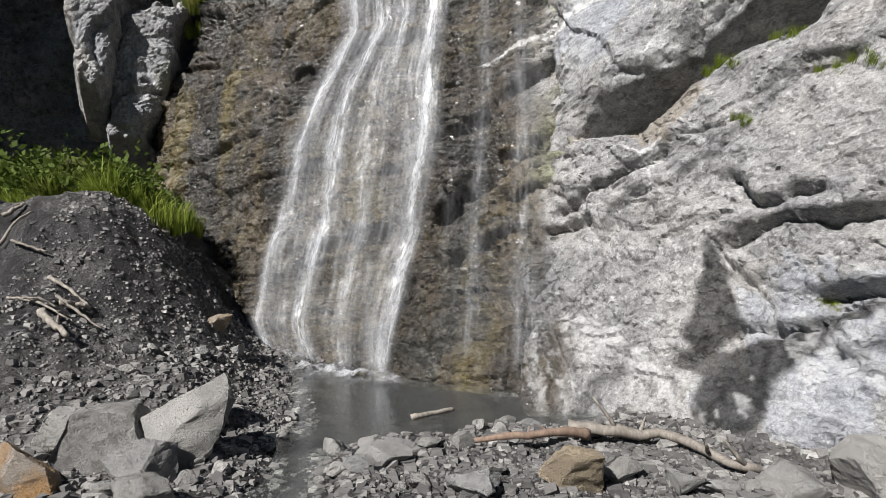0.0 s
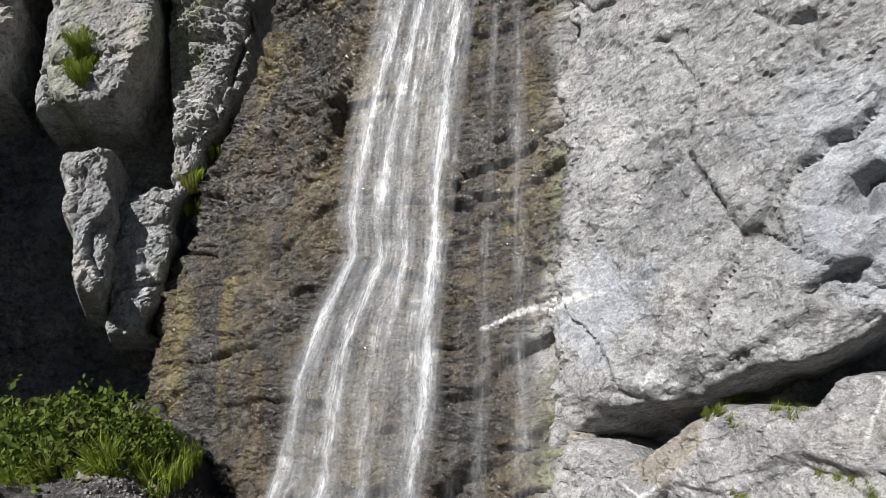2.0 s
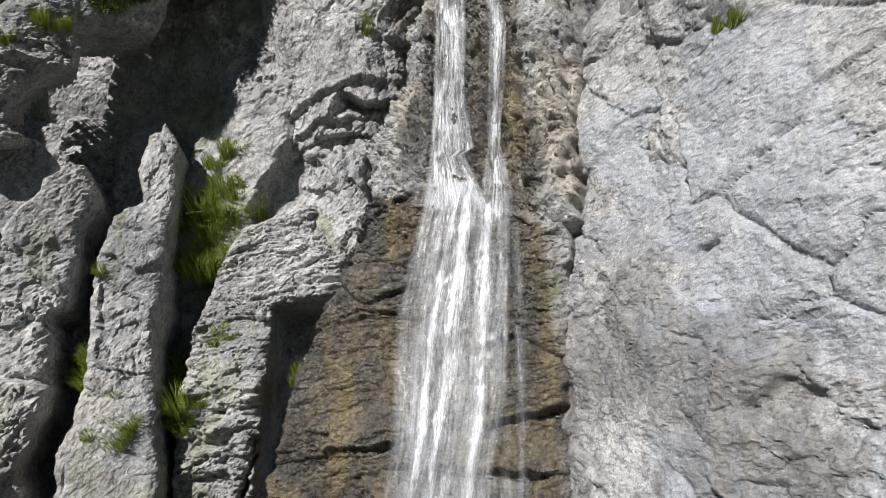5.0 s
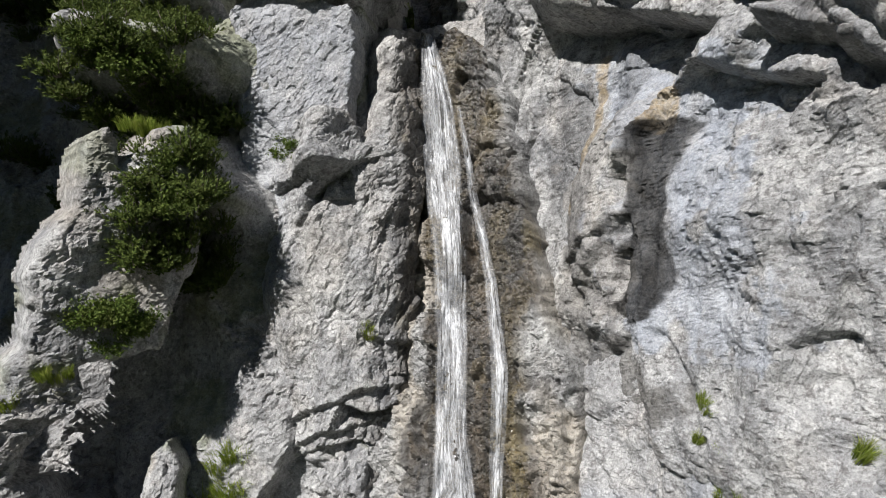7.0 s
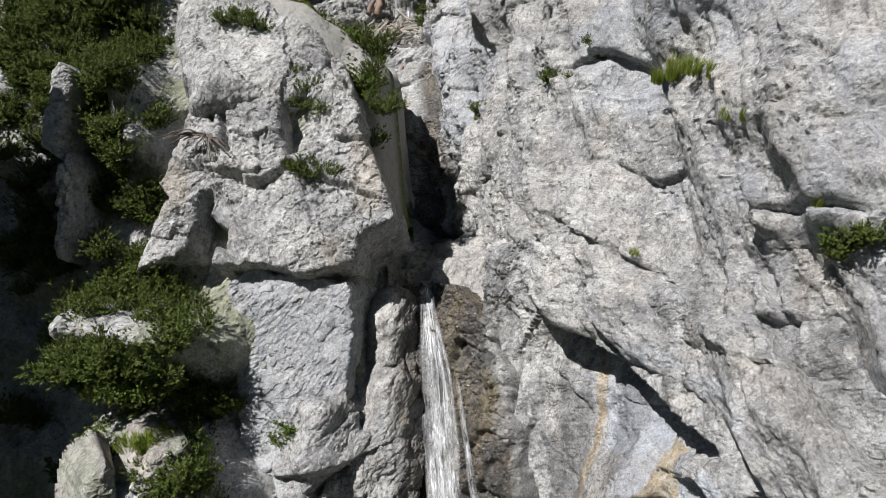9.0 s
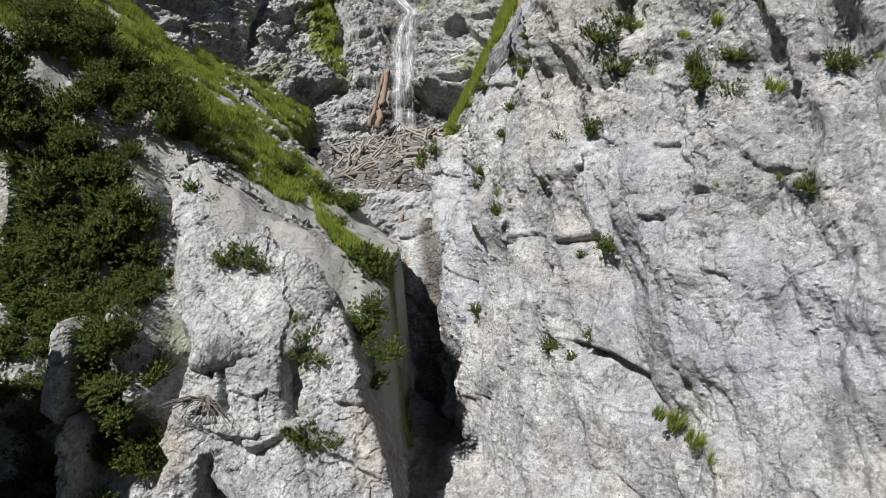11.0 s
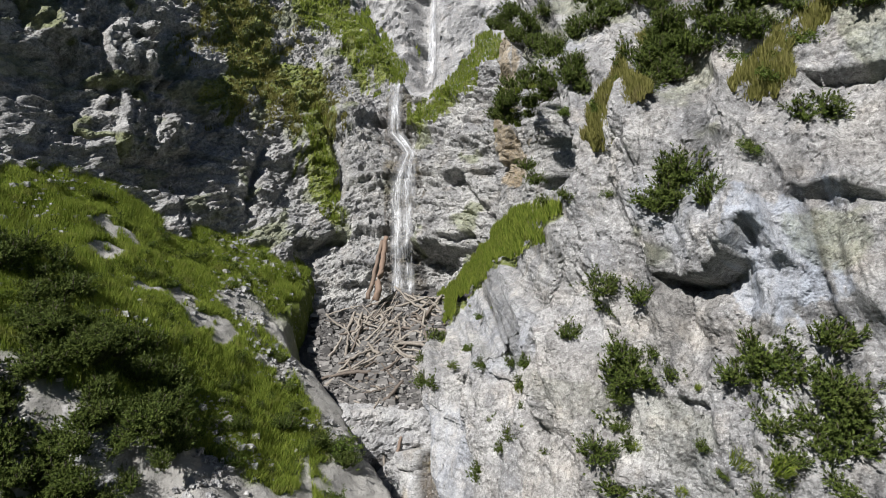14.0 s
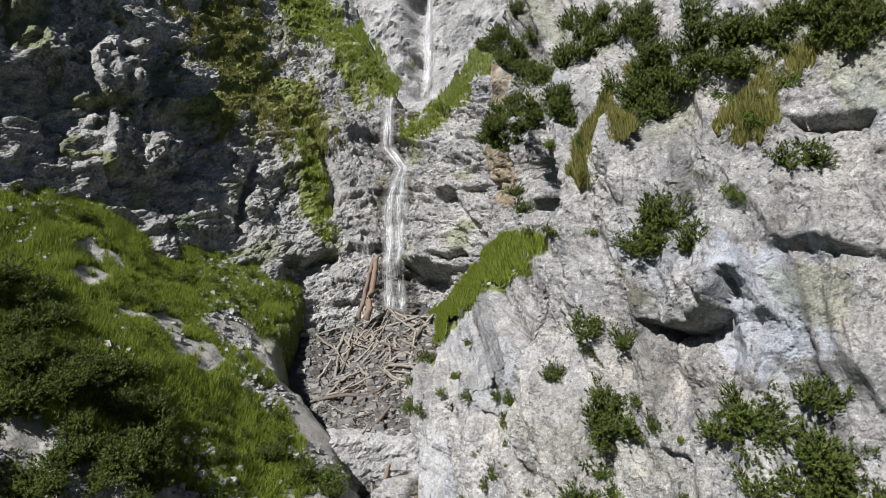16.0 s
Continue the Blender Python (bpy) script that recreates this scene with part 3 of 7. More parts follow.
build_ground()
_bm = bmesh.new()
_ring = [_bm.verts.new((x, y, 0.0)) for x, y in ((-1.9, 2.2), (2.4, 2.2), (2.9, 6.6), (0.8, 8.6), (-2.6, 9.0))]
_bm.faces.new(_ring)
_me = bpy.data.meshes.new("water")
_bm.to_mesh(_me)
_me.materials.append(POOL)
POOL_OB = tagged(new("water", _me), "shallow clear plunge pool over grey gravel", "pool", kind="structure")
POOL_OB.visible_shadow = False



def build_sky_block():
    """Unseen wooded slope behind and below the viewpoint, added to block low sky light."""
    xs, ys = np.arange(-420, 421, 6.0), np.arange(-330, -69, 6.0)
    X, Y = np.meshgrid(xs, ys)
    Z = -6 + 0.8 * np.maximum(0, -Y - 75) + 9 * fbm(X / 60, Y / 60, 4, 410) + 1.5 * fbm(X / 9, Y / 9, 3, 411)
    keep = np.ones((len(ys) - 1, len(xs) - 1), bool)
    ob = new("backdrop_valley_side", grid_mesh("backdrop_valley_side", np.stack((X, Y, Z), -1), keep, {"bare": step(0.3, 0.6, fbm(X / 40, Y / 40, 4, 412))}, FOREST))
    tagged(ob, "unseen wooded dark green slope added to block low sky", "hillside", kind="structure")


build_sky_block()


# ---- the cliff, from the foot upwards ----


def paint_bed(X, Z, y):
    wet = step(-0.3, 0.2, 0.75 + 0.5 * fbm(X * 0.8, Z * 0.8, 4, 70))
    right = step(0.3, -0.2, X - np.interp(Z, [0, 4, 8, 12, 16], [1.15, 1.35, 1.75, 2.2, 2.2]) + 0.25 * fbm(X * 2, Z * 0.5, 3, 71))
    moss = 0.5 * step(0.35, 0.7, fbm(X * 1.6, Z * 0.8, 4, 72)) * step(-3.0, 0.0, X)
    return {"wet": np.minimum(wet, right) * 0.95, "moss": moss, "ochre": 0.4 * step(0.2, 0.7, fbm(X * 0.9, Z * 0.4, 4, 73)), "vein": band(X, Z, [(0.63, 4.16), (0.95, 4.32), (1.32, 4.47), (2.05, 4.83)], 0.045, 93, 0.25, 5.0)}


BED = rock_face("cliff_wet_bed", "wet brown layered rock under the waterfall", (-2.14, 6.67, 11.26, -0.5399, 0.3928, 0.002495, 0.007533, -0.003402),
    [(-4.95, -1.25), (-5.77, 3.16), (-5.99, 4.02), (-5.82, 3.86), (-5.24, 6.10), (-4.65, 7.91), (-3.93, 10.20), (-3.64, 11.04), (-3.16, 12.93), (-2.34, 14.50), (-1.85, 16.07), (-1.16, 16.28), (0.15, 16.45), (1.80, 16.31), (2.38, 15.22), (2.25, 13.29), (2.06, 8.02), (2.03, 5.89), (1.90, 4.13), (1.49, -0.25)],
    LAYERED, cell=0.036, big=0.18, big_size=1.8, block=0.2, block_size=(0.9, 0.3), dip=14, fine=0.06, layer=0.05, layer_size=0.34, rugged=0.5, seed=100, back=1.2,
    ledges=[([(-0.89, 16.11), (0.15, 16.41), (1.80, 16.28)], 0.5, 0.5), ([(-0.65, 10.64), (0.54, 10.80), (1.54, 10.94)], 0.45, 0.4), ([(0.14, 6.03), (1.00, 6.19), (1.74, 6.58)], 0.24, 0.25),
            ([(0.13, 5.35), (0.73, 5.67), (0.98, 5.77)], 0.2, 0.25), ([(-0.03, 2.10), (0.64, 2.57), (1.14, 2.89)], 0.24, 0.3), ([(0.12, 1.46), (0.68, 1.71)], 0.14, 0.2),
            ([(-2.22, 1.27), (-1.87, 1.61), (-1.16, 1.85)], 0.35, 0.3), ([(-2.18, 4.64), (-1.26, 5.08), (-0.22, 4.83)], 0.3, 0.4)],
    hollows=[([(0.12, 5.52), (0.72, 5.83), (1.47, 6.34)], 0.22, 0.1), ([(-0.09, 2.05), (0.6, 2.45), (1.56, 3.05)], 0.22, 0.1), ([(0.5, 9.3), (1.3, 9.32)], 0.25, 0.2), ([(-2.05, 10.35), (-1.58, 8.55), (-2.1, 7.58), (-2.52, 6.23)], -0.3, 0.35)],
    paint=paint_bed)


def paint_low(X, Z, y):
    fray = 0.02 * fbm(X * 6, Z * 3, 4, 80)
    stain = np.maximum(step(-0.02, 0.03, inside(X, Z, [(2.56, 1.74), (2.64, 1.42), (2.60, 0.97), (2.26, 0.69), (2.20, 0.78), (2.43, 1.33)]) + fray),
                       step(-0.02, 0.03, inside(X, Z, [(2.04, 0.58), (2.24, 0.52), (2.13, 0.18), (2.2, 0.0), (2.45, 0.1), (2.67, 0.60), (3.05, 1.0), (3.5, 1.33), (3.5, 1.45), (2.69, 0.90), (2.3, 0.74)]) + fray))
    splashed = np.maximum(band(X, Z, [(1.5, 0.72), (1.95, 0.48)], 0.28, 86, 0.9, 6.0), np.maximum(band(X, Z, [(0.95, 0.5), (1.05, 0.1)], 0.2, 87, 0.9, 6.0), band(X, Z, [(3.0, 0.75), (3.3, 1.12)], 0.25, 88, 0.9, 6.0)))
    left = step(0.25, -0.15, X - np.interp(Z, [0, 1, 2, 3], [1.2, 1.15, 1.1, 1.2]) + 0.2 * fbm(X * 3, Z, 3, 82))
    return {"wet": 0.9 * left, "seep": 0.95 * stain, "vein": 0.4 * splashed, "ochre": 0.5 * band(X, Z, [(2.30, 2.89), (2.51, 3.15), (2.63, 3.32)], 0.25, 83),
            "blue": 0.5 * band(X, Z, [(2.66, 0.45), (3.01, 0.83), (3.26, 1.02)], 0.6, 84)}


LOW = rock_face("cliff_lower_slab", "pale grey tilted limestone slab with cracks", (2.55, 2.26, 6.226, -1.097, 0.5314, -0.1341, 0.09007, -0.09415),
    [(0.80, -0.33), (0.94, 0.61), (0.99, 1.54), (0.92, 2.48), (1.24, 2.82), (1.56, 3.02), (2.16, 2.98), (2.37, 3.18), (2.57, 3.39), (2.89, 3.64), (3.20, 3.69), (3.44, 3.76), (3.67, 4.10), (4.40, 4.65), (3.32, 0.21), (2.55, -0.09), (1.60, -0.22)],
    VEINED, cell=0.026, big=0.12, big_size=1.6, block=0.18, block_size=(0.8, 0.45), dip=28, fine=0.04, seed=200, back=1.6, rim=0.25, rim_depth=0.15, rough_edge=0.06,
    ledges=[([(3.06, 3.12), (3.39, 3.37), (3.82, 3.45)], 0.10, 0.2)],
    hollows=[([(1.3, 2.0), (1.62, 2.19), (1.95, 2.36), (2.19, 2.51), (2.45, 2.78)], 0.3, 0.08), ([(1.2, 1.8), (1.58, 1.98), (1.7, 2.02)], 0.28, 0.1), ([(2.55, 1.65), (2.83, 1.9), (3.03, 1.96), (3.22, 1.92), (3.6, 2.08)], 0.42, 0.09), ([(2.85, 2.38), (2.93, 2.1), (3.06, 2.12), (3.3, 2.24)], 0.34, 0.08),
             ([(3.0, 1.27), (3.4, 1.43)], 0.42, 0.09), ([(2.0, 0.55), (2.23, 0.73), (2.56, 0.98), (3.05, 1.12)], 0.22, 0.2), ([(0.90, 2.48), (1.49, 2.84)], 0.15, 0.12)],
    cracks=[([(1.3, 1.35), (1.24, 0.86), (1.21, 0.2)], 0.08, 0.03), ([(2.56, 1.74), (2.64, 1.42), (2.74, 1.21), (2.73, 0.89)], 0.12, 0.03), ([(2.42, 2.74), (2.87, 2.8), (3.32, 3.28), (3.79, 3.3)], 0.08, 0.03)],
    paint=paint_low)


def paint_up(X, Z, y):
    ledge = band(X, Z, [(1.62, 4.30), (1.96, 4.51), (2.24, 4.90)], 0.5, 91)
    wetl = step(0.2, -0.15, X - np.interp(Z, [3, 8, 12, 16], [1.25, 1.75, 2.1, 2.15]) + 0.2 * fbm(X * 3, Z * 0.6, 3, 92))
    vein = band(X, Z, [(1.26, 4.43), (1.52, 4.55), (1.98, 4.78)], 0.05, 93, 0.25, 5.0)
    # Broad darker band down the upper right of the wall.
    dark_run = 0.4 * band(X, Z, [(3.54, 13.21), (3.64, 11.74), (3.77, 10.75), (4.11, 9.69)], 1.3, 98, 0.7, 1.2)
    return {"wet": np.maximum(dark_run, 0.85 * wetl), "blue": np.maximum(0.5 * ledge, 0.55 * step(0.0, 0.6, fbm(X * 0.5, Z * 0.35, 4, 94))), "vein": vein,
            "ochre": 0.35 * band(X, Z, [(3.89, 10.16), (3.86, 9.57), (3.83, 8.72), (3.79, 8.03)], 0.12, 95, 0.6)}


UP = rock_face("cliff_upper_slab", "broad light grey limestone wall above an overhang", (3.12, 9.94, 8.1, -1.652, 0.4386, 0.1606, -0.1118, 0.01488),
    [(1.26, 2.71), (1.59, 3.01), (1.80, 3.37), (2.18, 3.59), (2.49, 3.81), (2.94, 4.14), (3.37, 4.36), (3.73, 4.64), (4.58, 5.14), (5.66, 15.90), (5.71, 19.67), (4.49, 18.86), (4.42, 19.76), (4.25, 20.90), (3.70, 20.90), (3.26, 20.15), (2.83, 19.05), (2.65, 18.08), (2.58, 18.32), (2.77, 17.10), (2.56, 16.26), (2.25, 15.21), (2.09, 13.52), (1.96, 9.53), (1.79, 8.03), (1.69, 5.93), (1.68, 6.09), (1.30, 4.47)],
    LIMESTONE, cell=0.035, big=0.3, big_size=2.4, block=0.13, block_size=(0.9, 0.5), dip=40, fine=0.05, seed=300, back=1.5, rim=0.3, rim_depth=0.2,
    ledges=[([(3.19, 4.44), (3.54, 4.75), (3.78, 5.15), (4.04, 5.59)], 0.12, 0.5), ([(2.03, 5.47), (2.48, 6.65), (2.81, 6.70)], 0.06, 0.2)],
    hollows=[([(2.2, 10.08), (2.55, 10.33), (2.82, 10.85)], 0.2, 0.12), ([(2.67, 8.2), (2.78, 8.1), (2.92, 8.18)], 0.14, 0.12), ([(3.14, 10.62), (3.42, 10.68), (3.7, 10.95)], 0.15, 0.14), ([(3.71, 11.32), (3.96, 11.65), (4.15, 11.66)], 0.13, 0.12), ([(3.48, 4.85), (3.67, 5.14), (3.85, 5.3)], 0.25, 0.15), ([(3.83, 12.86), (4.07, 13.23), (4.31, 13.42)], 0.18, 0.2)], cracks=[([(1.97, 9.57), (2.12, 9.04), (2.43, 8.97)], 0.15, 0.04), ([(3.74, 7.9), (3.79, 7.45), (3.87, 7.2)], 0.14, 0.03), ([(2.33, 4.82), (2.94, 5.45), (3.21, 5.82)], 0.05, 0.03), ([(3.48, 8.01), (3.6, 7.79), (3.74, 7.8)], 0.08, 0.03), ([(3.86, 5.65), (3.92, 6.01), (4.09, 6.13)], 0.4, 0.08), ([(4.52, 12.58), (4.67, 13.09)], 0.15, 0.05), ([(3.61, 14.84), (3.82, 15.04), (3.93, 15.17)], 0.15, 0.05)],
    paint=paint_up)


UP_BASE = (3.12, 9.94, 8.1, -1.652, 0.4386, 0.1606, -0.1118, 0.01488)
rock_face("cliff_overhang_back", "shaded limestone behind the overhang", (*UP_BASE[:2], UP_BASE[2] + 2.2, *UP_BASE[3:]), [(1.50, 2.10), (1.70, 4.40), (3.77, 6.00), (5.80, 7.20), (5.80, 3.60), (4.46, 2.80)],
    LIMESTONE, cell=0.08, big=0.2, block=0.2, seed=350, back=0.4)


def paint_chute(X, Z, y):
    d = X - np.interp(Z, [15, 20, 25, 29], [0.6, 0.9, 0.3, -0.4])
    wet = step(1.6, 1.1, np.abs(d) + 0.4 * fbm(X * 1.2, Z * 0.5, 3, 96))
    return {"wet": 0.9 * wet, "ochre": 0.5 * step(0.1, 0.6, fbm(X * 0.8, Z * 0.4, 3, 97))}


CHUTE = rock_face("cliff_chute", "wet brown rock chute behind the upper waterfall", (0.40, 24.74, 16.74, -0.6545, 0.3592),
    [(-2.05, 15.56), (-1.18, 15.74), (1.74, 15.44), (2.47, 15.76), (2.65, 18.38), (2.73, 19.49), (2.33, 21.25), (1.85, 23.99), (1.67, 26.36), (1.29, 28.36), (0.34, 29.40), (-0.80, 29.52), (-1.81, 28.71), (-2.24, 25.13), (-2.27, 21.75), (-2.29, 18.78), (-2.49, 16.62)],
    LAYERED, cell=0.05, big=0.25, block=0.45, block_size=(0.6, 0.5), dip=75, fine=0.06, layer=0.05, layer_size=0.5, rugged=0.6, seed=400, back=1.0, paint=paint_chute)


def streaks_of(X, Z, seed, strength):
    """Long dark trails left by water running down the wall."""
    run = fbm(X * 2.4 + 0.3 * fbm(X * 0.6, Z * 0.3, 2, seed + 1), Z * 0.13, 4, seed)
    return strength * step(0.3, 0.75, run) * step(-0.2, 0.3, fbm(X * 0.4, Z * 0.25, 3, seed + 2))


def paint_mid(X, Z, y):
    dark = band(X, Z, [(4.27, 25.05), (4.14, 23.71), (4.08, 22.22), (3.9, 21.45)], 0.36, 101, 0.15)
    och = np.maximum(band(X, Z, [(3.16, 27.48), (3.16, 25.93), (3.04, 23.49)], 0.07, 102, 0.3), band(X, Z, [(4.23, 26.26), (4.21, 25.19)], 0.2, 103, 0.3))
    tan = 0.2 * band(X, Z, [(3.54, 25.23), (3.41, 23.45), (2.99, 21.64)], 0.9, 104)
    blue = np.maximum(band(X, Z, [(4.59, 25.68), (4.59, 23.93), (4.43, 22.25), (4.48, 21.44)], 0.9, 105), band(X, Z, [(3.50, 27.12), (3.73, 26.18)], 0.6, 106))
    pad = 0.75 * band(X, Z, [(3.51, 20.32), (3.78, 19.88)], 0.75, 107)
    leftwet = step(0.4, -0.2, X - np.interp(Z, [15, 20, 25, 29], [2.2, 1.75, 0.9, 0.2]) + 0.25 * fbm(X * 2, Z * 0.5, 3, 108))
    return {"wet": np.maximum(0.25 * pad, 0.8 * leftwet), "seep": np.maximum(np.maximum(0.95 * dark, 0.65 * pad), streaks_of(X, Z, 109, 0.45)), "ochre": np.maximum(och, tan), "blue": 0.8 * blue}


MID = rock_face("cliff_middle_wall", "grey and ochre limestone wall with dark seep", (4.37, 23.57, 11.79, -2.15, 0.1768, -0.007939, -0.001016, -0.009928, 0.04248, -0.001373, 0.005542, 0.001118),
    [(2.57, 17.20), (2.40, 17.44), (2.64, 18.62), (2.74, 19.47), (2.35, 21.02), (1.87, 23.00), (1.49, 24.91), (1.13, 27.40), (0.97, 28.88), (1.15, 30.42), (2.42, 30.71), (3.91, 29.65), (5.69, 29.27), (6.99, 29.92), (5.71, 15.19)],
    WARM_STONE, cell=0.043, big=0.3, big_size=2.2, flute=0.3, block=0.15, block_size=(1.2, 0.6), dip=75, fine=0.07, seed=500, back=1.5,
    ledges=[([(2.71, 19.82), (3.08, 21.65), (3.54, 22.56), (3.79, 23.16)], 0.35, 0.4), ([(1.70, 25.04), (2.12, 26.50), (2.38, 28.23)], 0.3, 0.3), ([(5.21, 20.42), (5.36, 20.97), (5.52, 21.66)], 0.25, 0.3)],
    bulges=[([(3.67, 25.18), (3.60, 23.17), (3.32, 21.19)], 0.6, 0.7), ([(5.04, 22.85), (4.79, 20.77), (4.84, 19.41)], 0.5, 0.8), ([(4.94, 26.22), (5.47, 25.55)], 0.5, 0.7)],
    hollows=[([(2.5, 28.9), (3.04, 28.6), (3.76, 28.0), (4.39, 27.37), (4.74, 26.95), (5.05, 26.7)], 1.5, 1.0), ([(3.54, 21.6), (3.81, 22.73), (3.77, 23.9), (4.06, 25.09), (4.23, 26.24)], 0.45, 0.6), ([(1.76, 24.95), (2.13, 25.85), (2.21, 26.9)], 0.3, 0.35), ([(2.83, 21.31), (3.09, 21.97)], 0.25, 0.25), ([(5.22, 21.05), (5.46, 21.44), (5.6, 21.5)], 0.35, 0.25), ([(5.35, 26.46), (5.74, 26.23), (6.0, 25.6), (6.2, 25.0)], 1.1, 0.45), ([(4.7, 26.2), (5.05, 25.75), (5.4, 25.45), (5.7, 25.3)], 0.7, 0.4)], cracks=[([(2.66, 18.2), (3.26, 20.01), (3.84, 21.09)], 0.25, 0.06), ([(4.17, 21.17), (4.41, 20.25), (4.54, 19.24)], 0.25, 0.06)],
    paint=paint_mid)


def paint_top(X, Z, y):
    green = band(X, Z, [(-0.6, 44.5), (0.0, 45.7), (1.2, 47.35), (2.2, 48.7), (3.0, 49.85), (3.6, 50.9)], 0.42, 111, 0.5, 1.0)
    turf = 0.3 * step(0.4, 0.7, fbm(X * 0.7, Z * 0.6, 4, 112)) * step(44.0, 50.0, Z + 0.25 * X)
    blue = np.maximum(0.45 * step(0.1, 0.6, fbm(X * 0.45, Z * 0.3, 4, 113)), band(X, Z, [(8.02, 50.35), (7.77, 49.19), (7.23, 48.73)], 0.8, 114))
    wet = band(X, Z, [(-1.27, 36.39), (-0.45, 33.82), (-1.51, 40.68), (-0.46, 35.19)], 0.8, 115, 0.4)
    och = 0.5 * step(0.2, 0.7, fbm(X * 0.5 + 5, Z * 0.4, 4, 116))
    return {"moss": np.maximum(green, turf), "blue": blue, "wet": 0.7 * wet, "ochre": 0.25 * och, "seep": streaks_of(X, Z, 118, 0.45)}


def shoulder(X, Z):
    """The grassy shoulder above the gully lies far behind the edge of the wall."""
    d, _ = edge_field(X, Z, [(-4.0, 40.0), (-0.5, 43.0), (1.8, 45.6), (3.2, 47.6), (3.9, 50.0), (4.1, 53.0), (4.1, 56.0)])
    return 12.0 * (1 - np.exp(-np.maximum(-d, 0) / 0.8)) * step(42.0, 45.0, Z) * step(57.0, 53.5, Z)


TOP = rock_face("cliff_right_wall", "tall pale limestone wall with shrubs on its ledges", (5.88, 43.32, 14.64, -1.561, 0.3593, 0.1327, -0.006607, 0.00333, -0.004313, -0.002985, 0.0003571, 0.0005554),
    [(-0.31, 31.41), (0.26, 30.11), (1.14, 29.72), (1.80, 29.05), (2.43, 28.64), (2.82, 28.36), (3.36, 27.95), (3.84, 27.67), (4.22, 27.28), (4.51, 27.03), (4.36, 26.53), (4.90, 26.36), (4.93, 26.00), (4.98, 25.67), (5.04, 25.25), (5.36, 24.69), (10.93, 52.36), (11.82, 56.68), (9.06, 59.50), (5.57, 63.62), (3.19, 62.87), (2.71, 59.61), (3.6, 56.96), (4.35, 54.6), (4.6, 52.6), (3.9, 51.5), (3.13, 50.0), (1.57, 48.1), (0.40, 46.5), (-0.9, 44.7), (-2.30, 42.60), (-3.03, 38.40), (-1.72, 33.47), (-0.75, 35.09), (-0.32, 33.70), (-0.43, 32.02)],
    RIGHT_STONE, cell=0.052, big=0.6, big_size=3.2, flute=0.7, block=0.2, block_size=(1.5, 0.8), dip=70, fine=0.09, setback=shoulder, rag=1.5, seed=600, back=2.0, rim=0.6, rim_depth=0.3, rough_edge=0.2,
    ledges=[([(4.24, 28.85), (4.75, 28.67)], 0.2, 0.3), ([(7.83, 52.31), (8.21, 51.01), (8.96, 50.88)], 0.5, 0.6), ([(3.32, 30.67), (3.79, 29.93)], 0.25, 0.4)],
    bulges=[([(5.84, 53.14), (6.22, 50.88), (6.68, 49.86)], 0.7, 1.2), ([(3.80, 46.39), (3.12, 42.79), (2.16, 38.87)], 0.6, 0.9), ([(5.74, 31.70), (6.22, 33.11)], 0.5, 1.0)],
    hollows=[([(5.35, 27.49), (5.28, 27.88), (5.16, 28.37), (4.99, 28.91), (4.87, 29.4)], 0.9, 0.5), ([(3.01, 35.65), (3.39, 35.69), (3.86, 35.53), (4.4, 34.72)], 0.55, 0.3), ([(5.15, 30.59), (5.18, 31.51), (5.53, 32.85)], -0.5, 0.8), ([(3.49, 32.84), (3.9, 32.19), (4.3, 32.46)], 0.3, 0.25), ([(5.73, 48.98), (6.2, 48.88), (6.66, 48.93), (7.16, 49.41), (7.49, 50.3)], 1.3, 0.32), ([(7.54, 41.67), (7.31, 42.46), (7.33, 43.46), (7.31, 44.15)], 0.6, 0.35), ([(2.15, 38.25), (2.35, 38.5), (2.57, 38.71)], 0.35, 0.2), ([(3.06, 38.29), (3.5, 38.6), (3.9, 38.66)], 0.5, 0.22), ([(4.9, 40.8), (5.28, 40.79)], 0.35, 0.18), ([(4.86, 38.8), (5.19, 38.85), (5.57, 39.52)], 0.35, 0.25), ([(5.68, 45.93), (6.28, 45.85)], 0.3, 0.25), ([(7.74, 51.2), (7.83, 50.06), (8.03, 49.33)], -0.6, 0.6), ([(8.89, 54.21), (9.56, 54.25), (10.23, 54.16)], 0.7, 0.5)], cracks=[([(3.16, 30.82), (3.59, 30.16), (3.8, 30.05)], 0.2, 0.05), ([(5.18, 31.15), (5.73, 31.03), (6.34, 30.89)], 0.25, 0.05), ([(6.19, 34.03), (6.38, 33.49), (6.53, 33.47)], 0.25, 0.06), ([(6.13, 40.26), (6.3, 39.85), (6.69, 39.79)], 0.2, 0.05), ([(6.62, 41.02), (6.82, 41.61), (7.21, 42.12)], 0.2, 0.06), ([(2.61, 36.31), (2.61, 37.84), (2.86, 39.29), (3.34, 40.49)], 0.22, 0.06), ([(4.35, 41.17), (4.54, 42.67), (4.59, 44.2), (4.83, 46.98)], 0.3, 0.1), ([(5.41, 38.66), (5.28, 39.49), (5.65, 40.59)], 0.2, 0.06), ([(3.79, 48.58), (3.53, 47.44), (3.53, 46.08)], 0.3, 0.1), ([(5.23, 27.83), (5.2, 29.08), (5.02, 30.4)], 0.2, 0.06)],
    paint=paint_top)

# left side
def paint_pillar(X, Z, y):
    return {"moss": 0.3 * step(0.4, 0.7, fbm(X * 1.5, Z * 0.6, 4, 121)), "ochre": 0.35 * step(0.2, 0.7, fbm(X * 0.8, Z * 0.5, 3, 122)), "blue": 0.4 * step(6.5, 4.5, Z)}


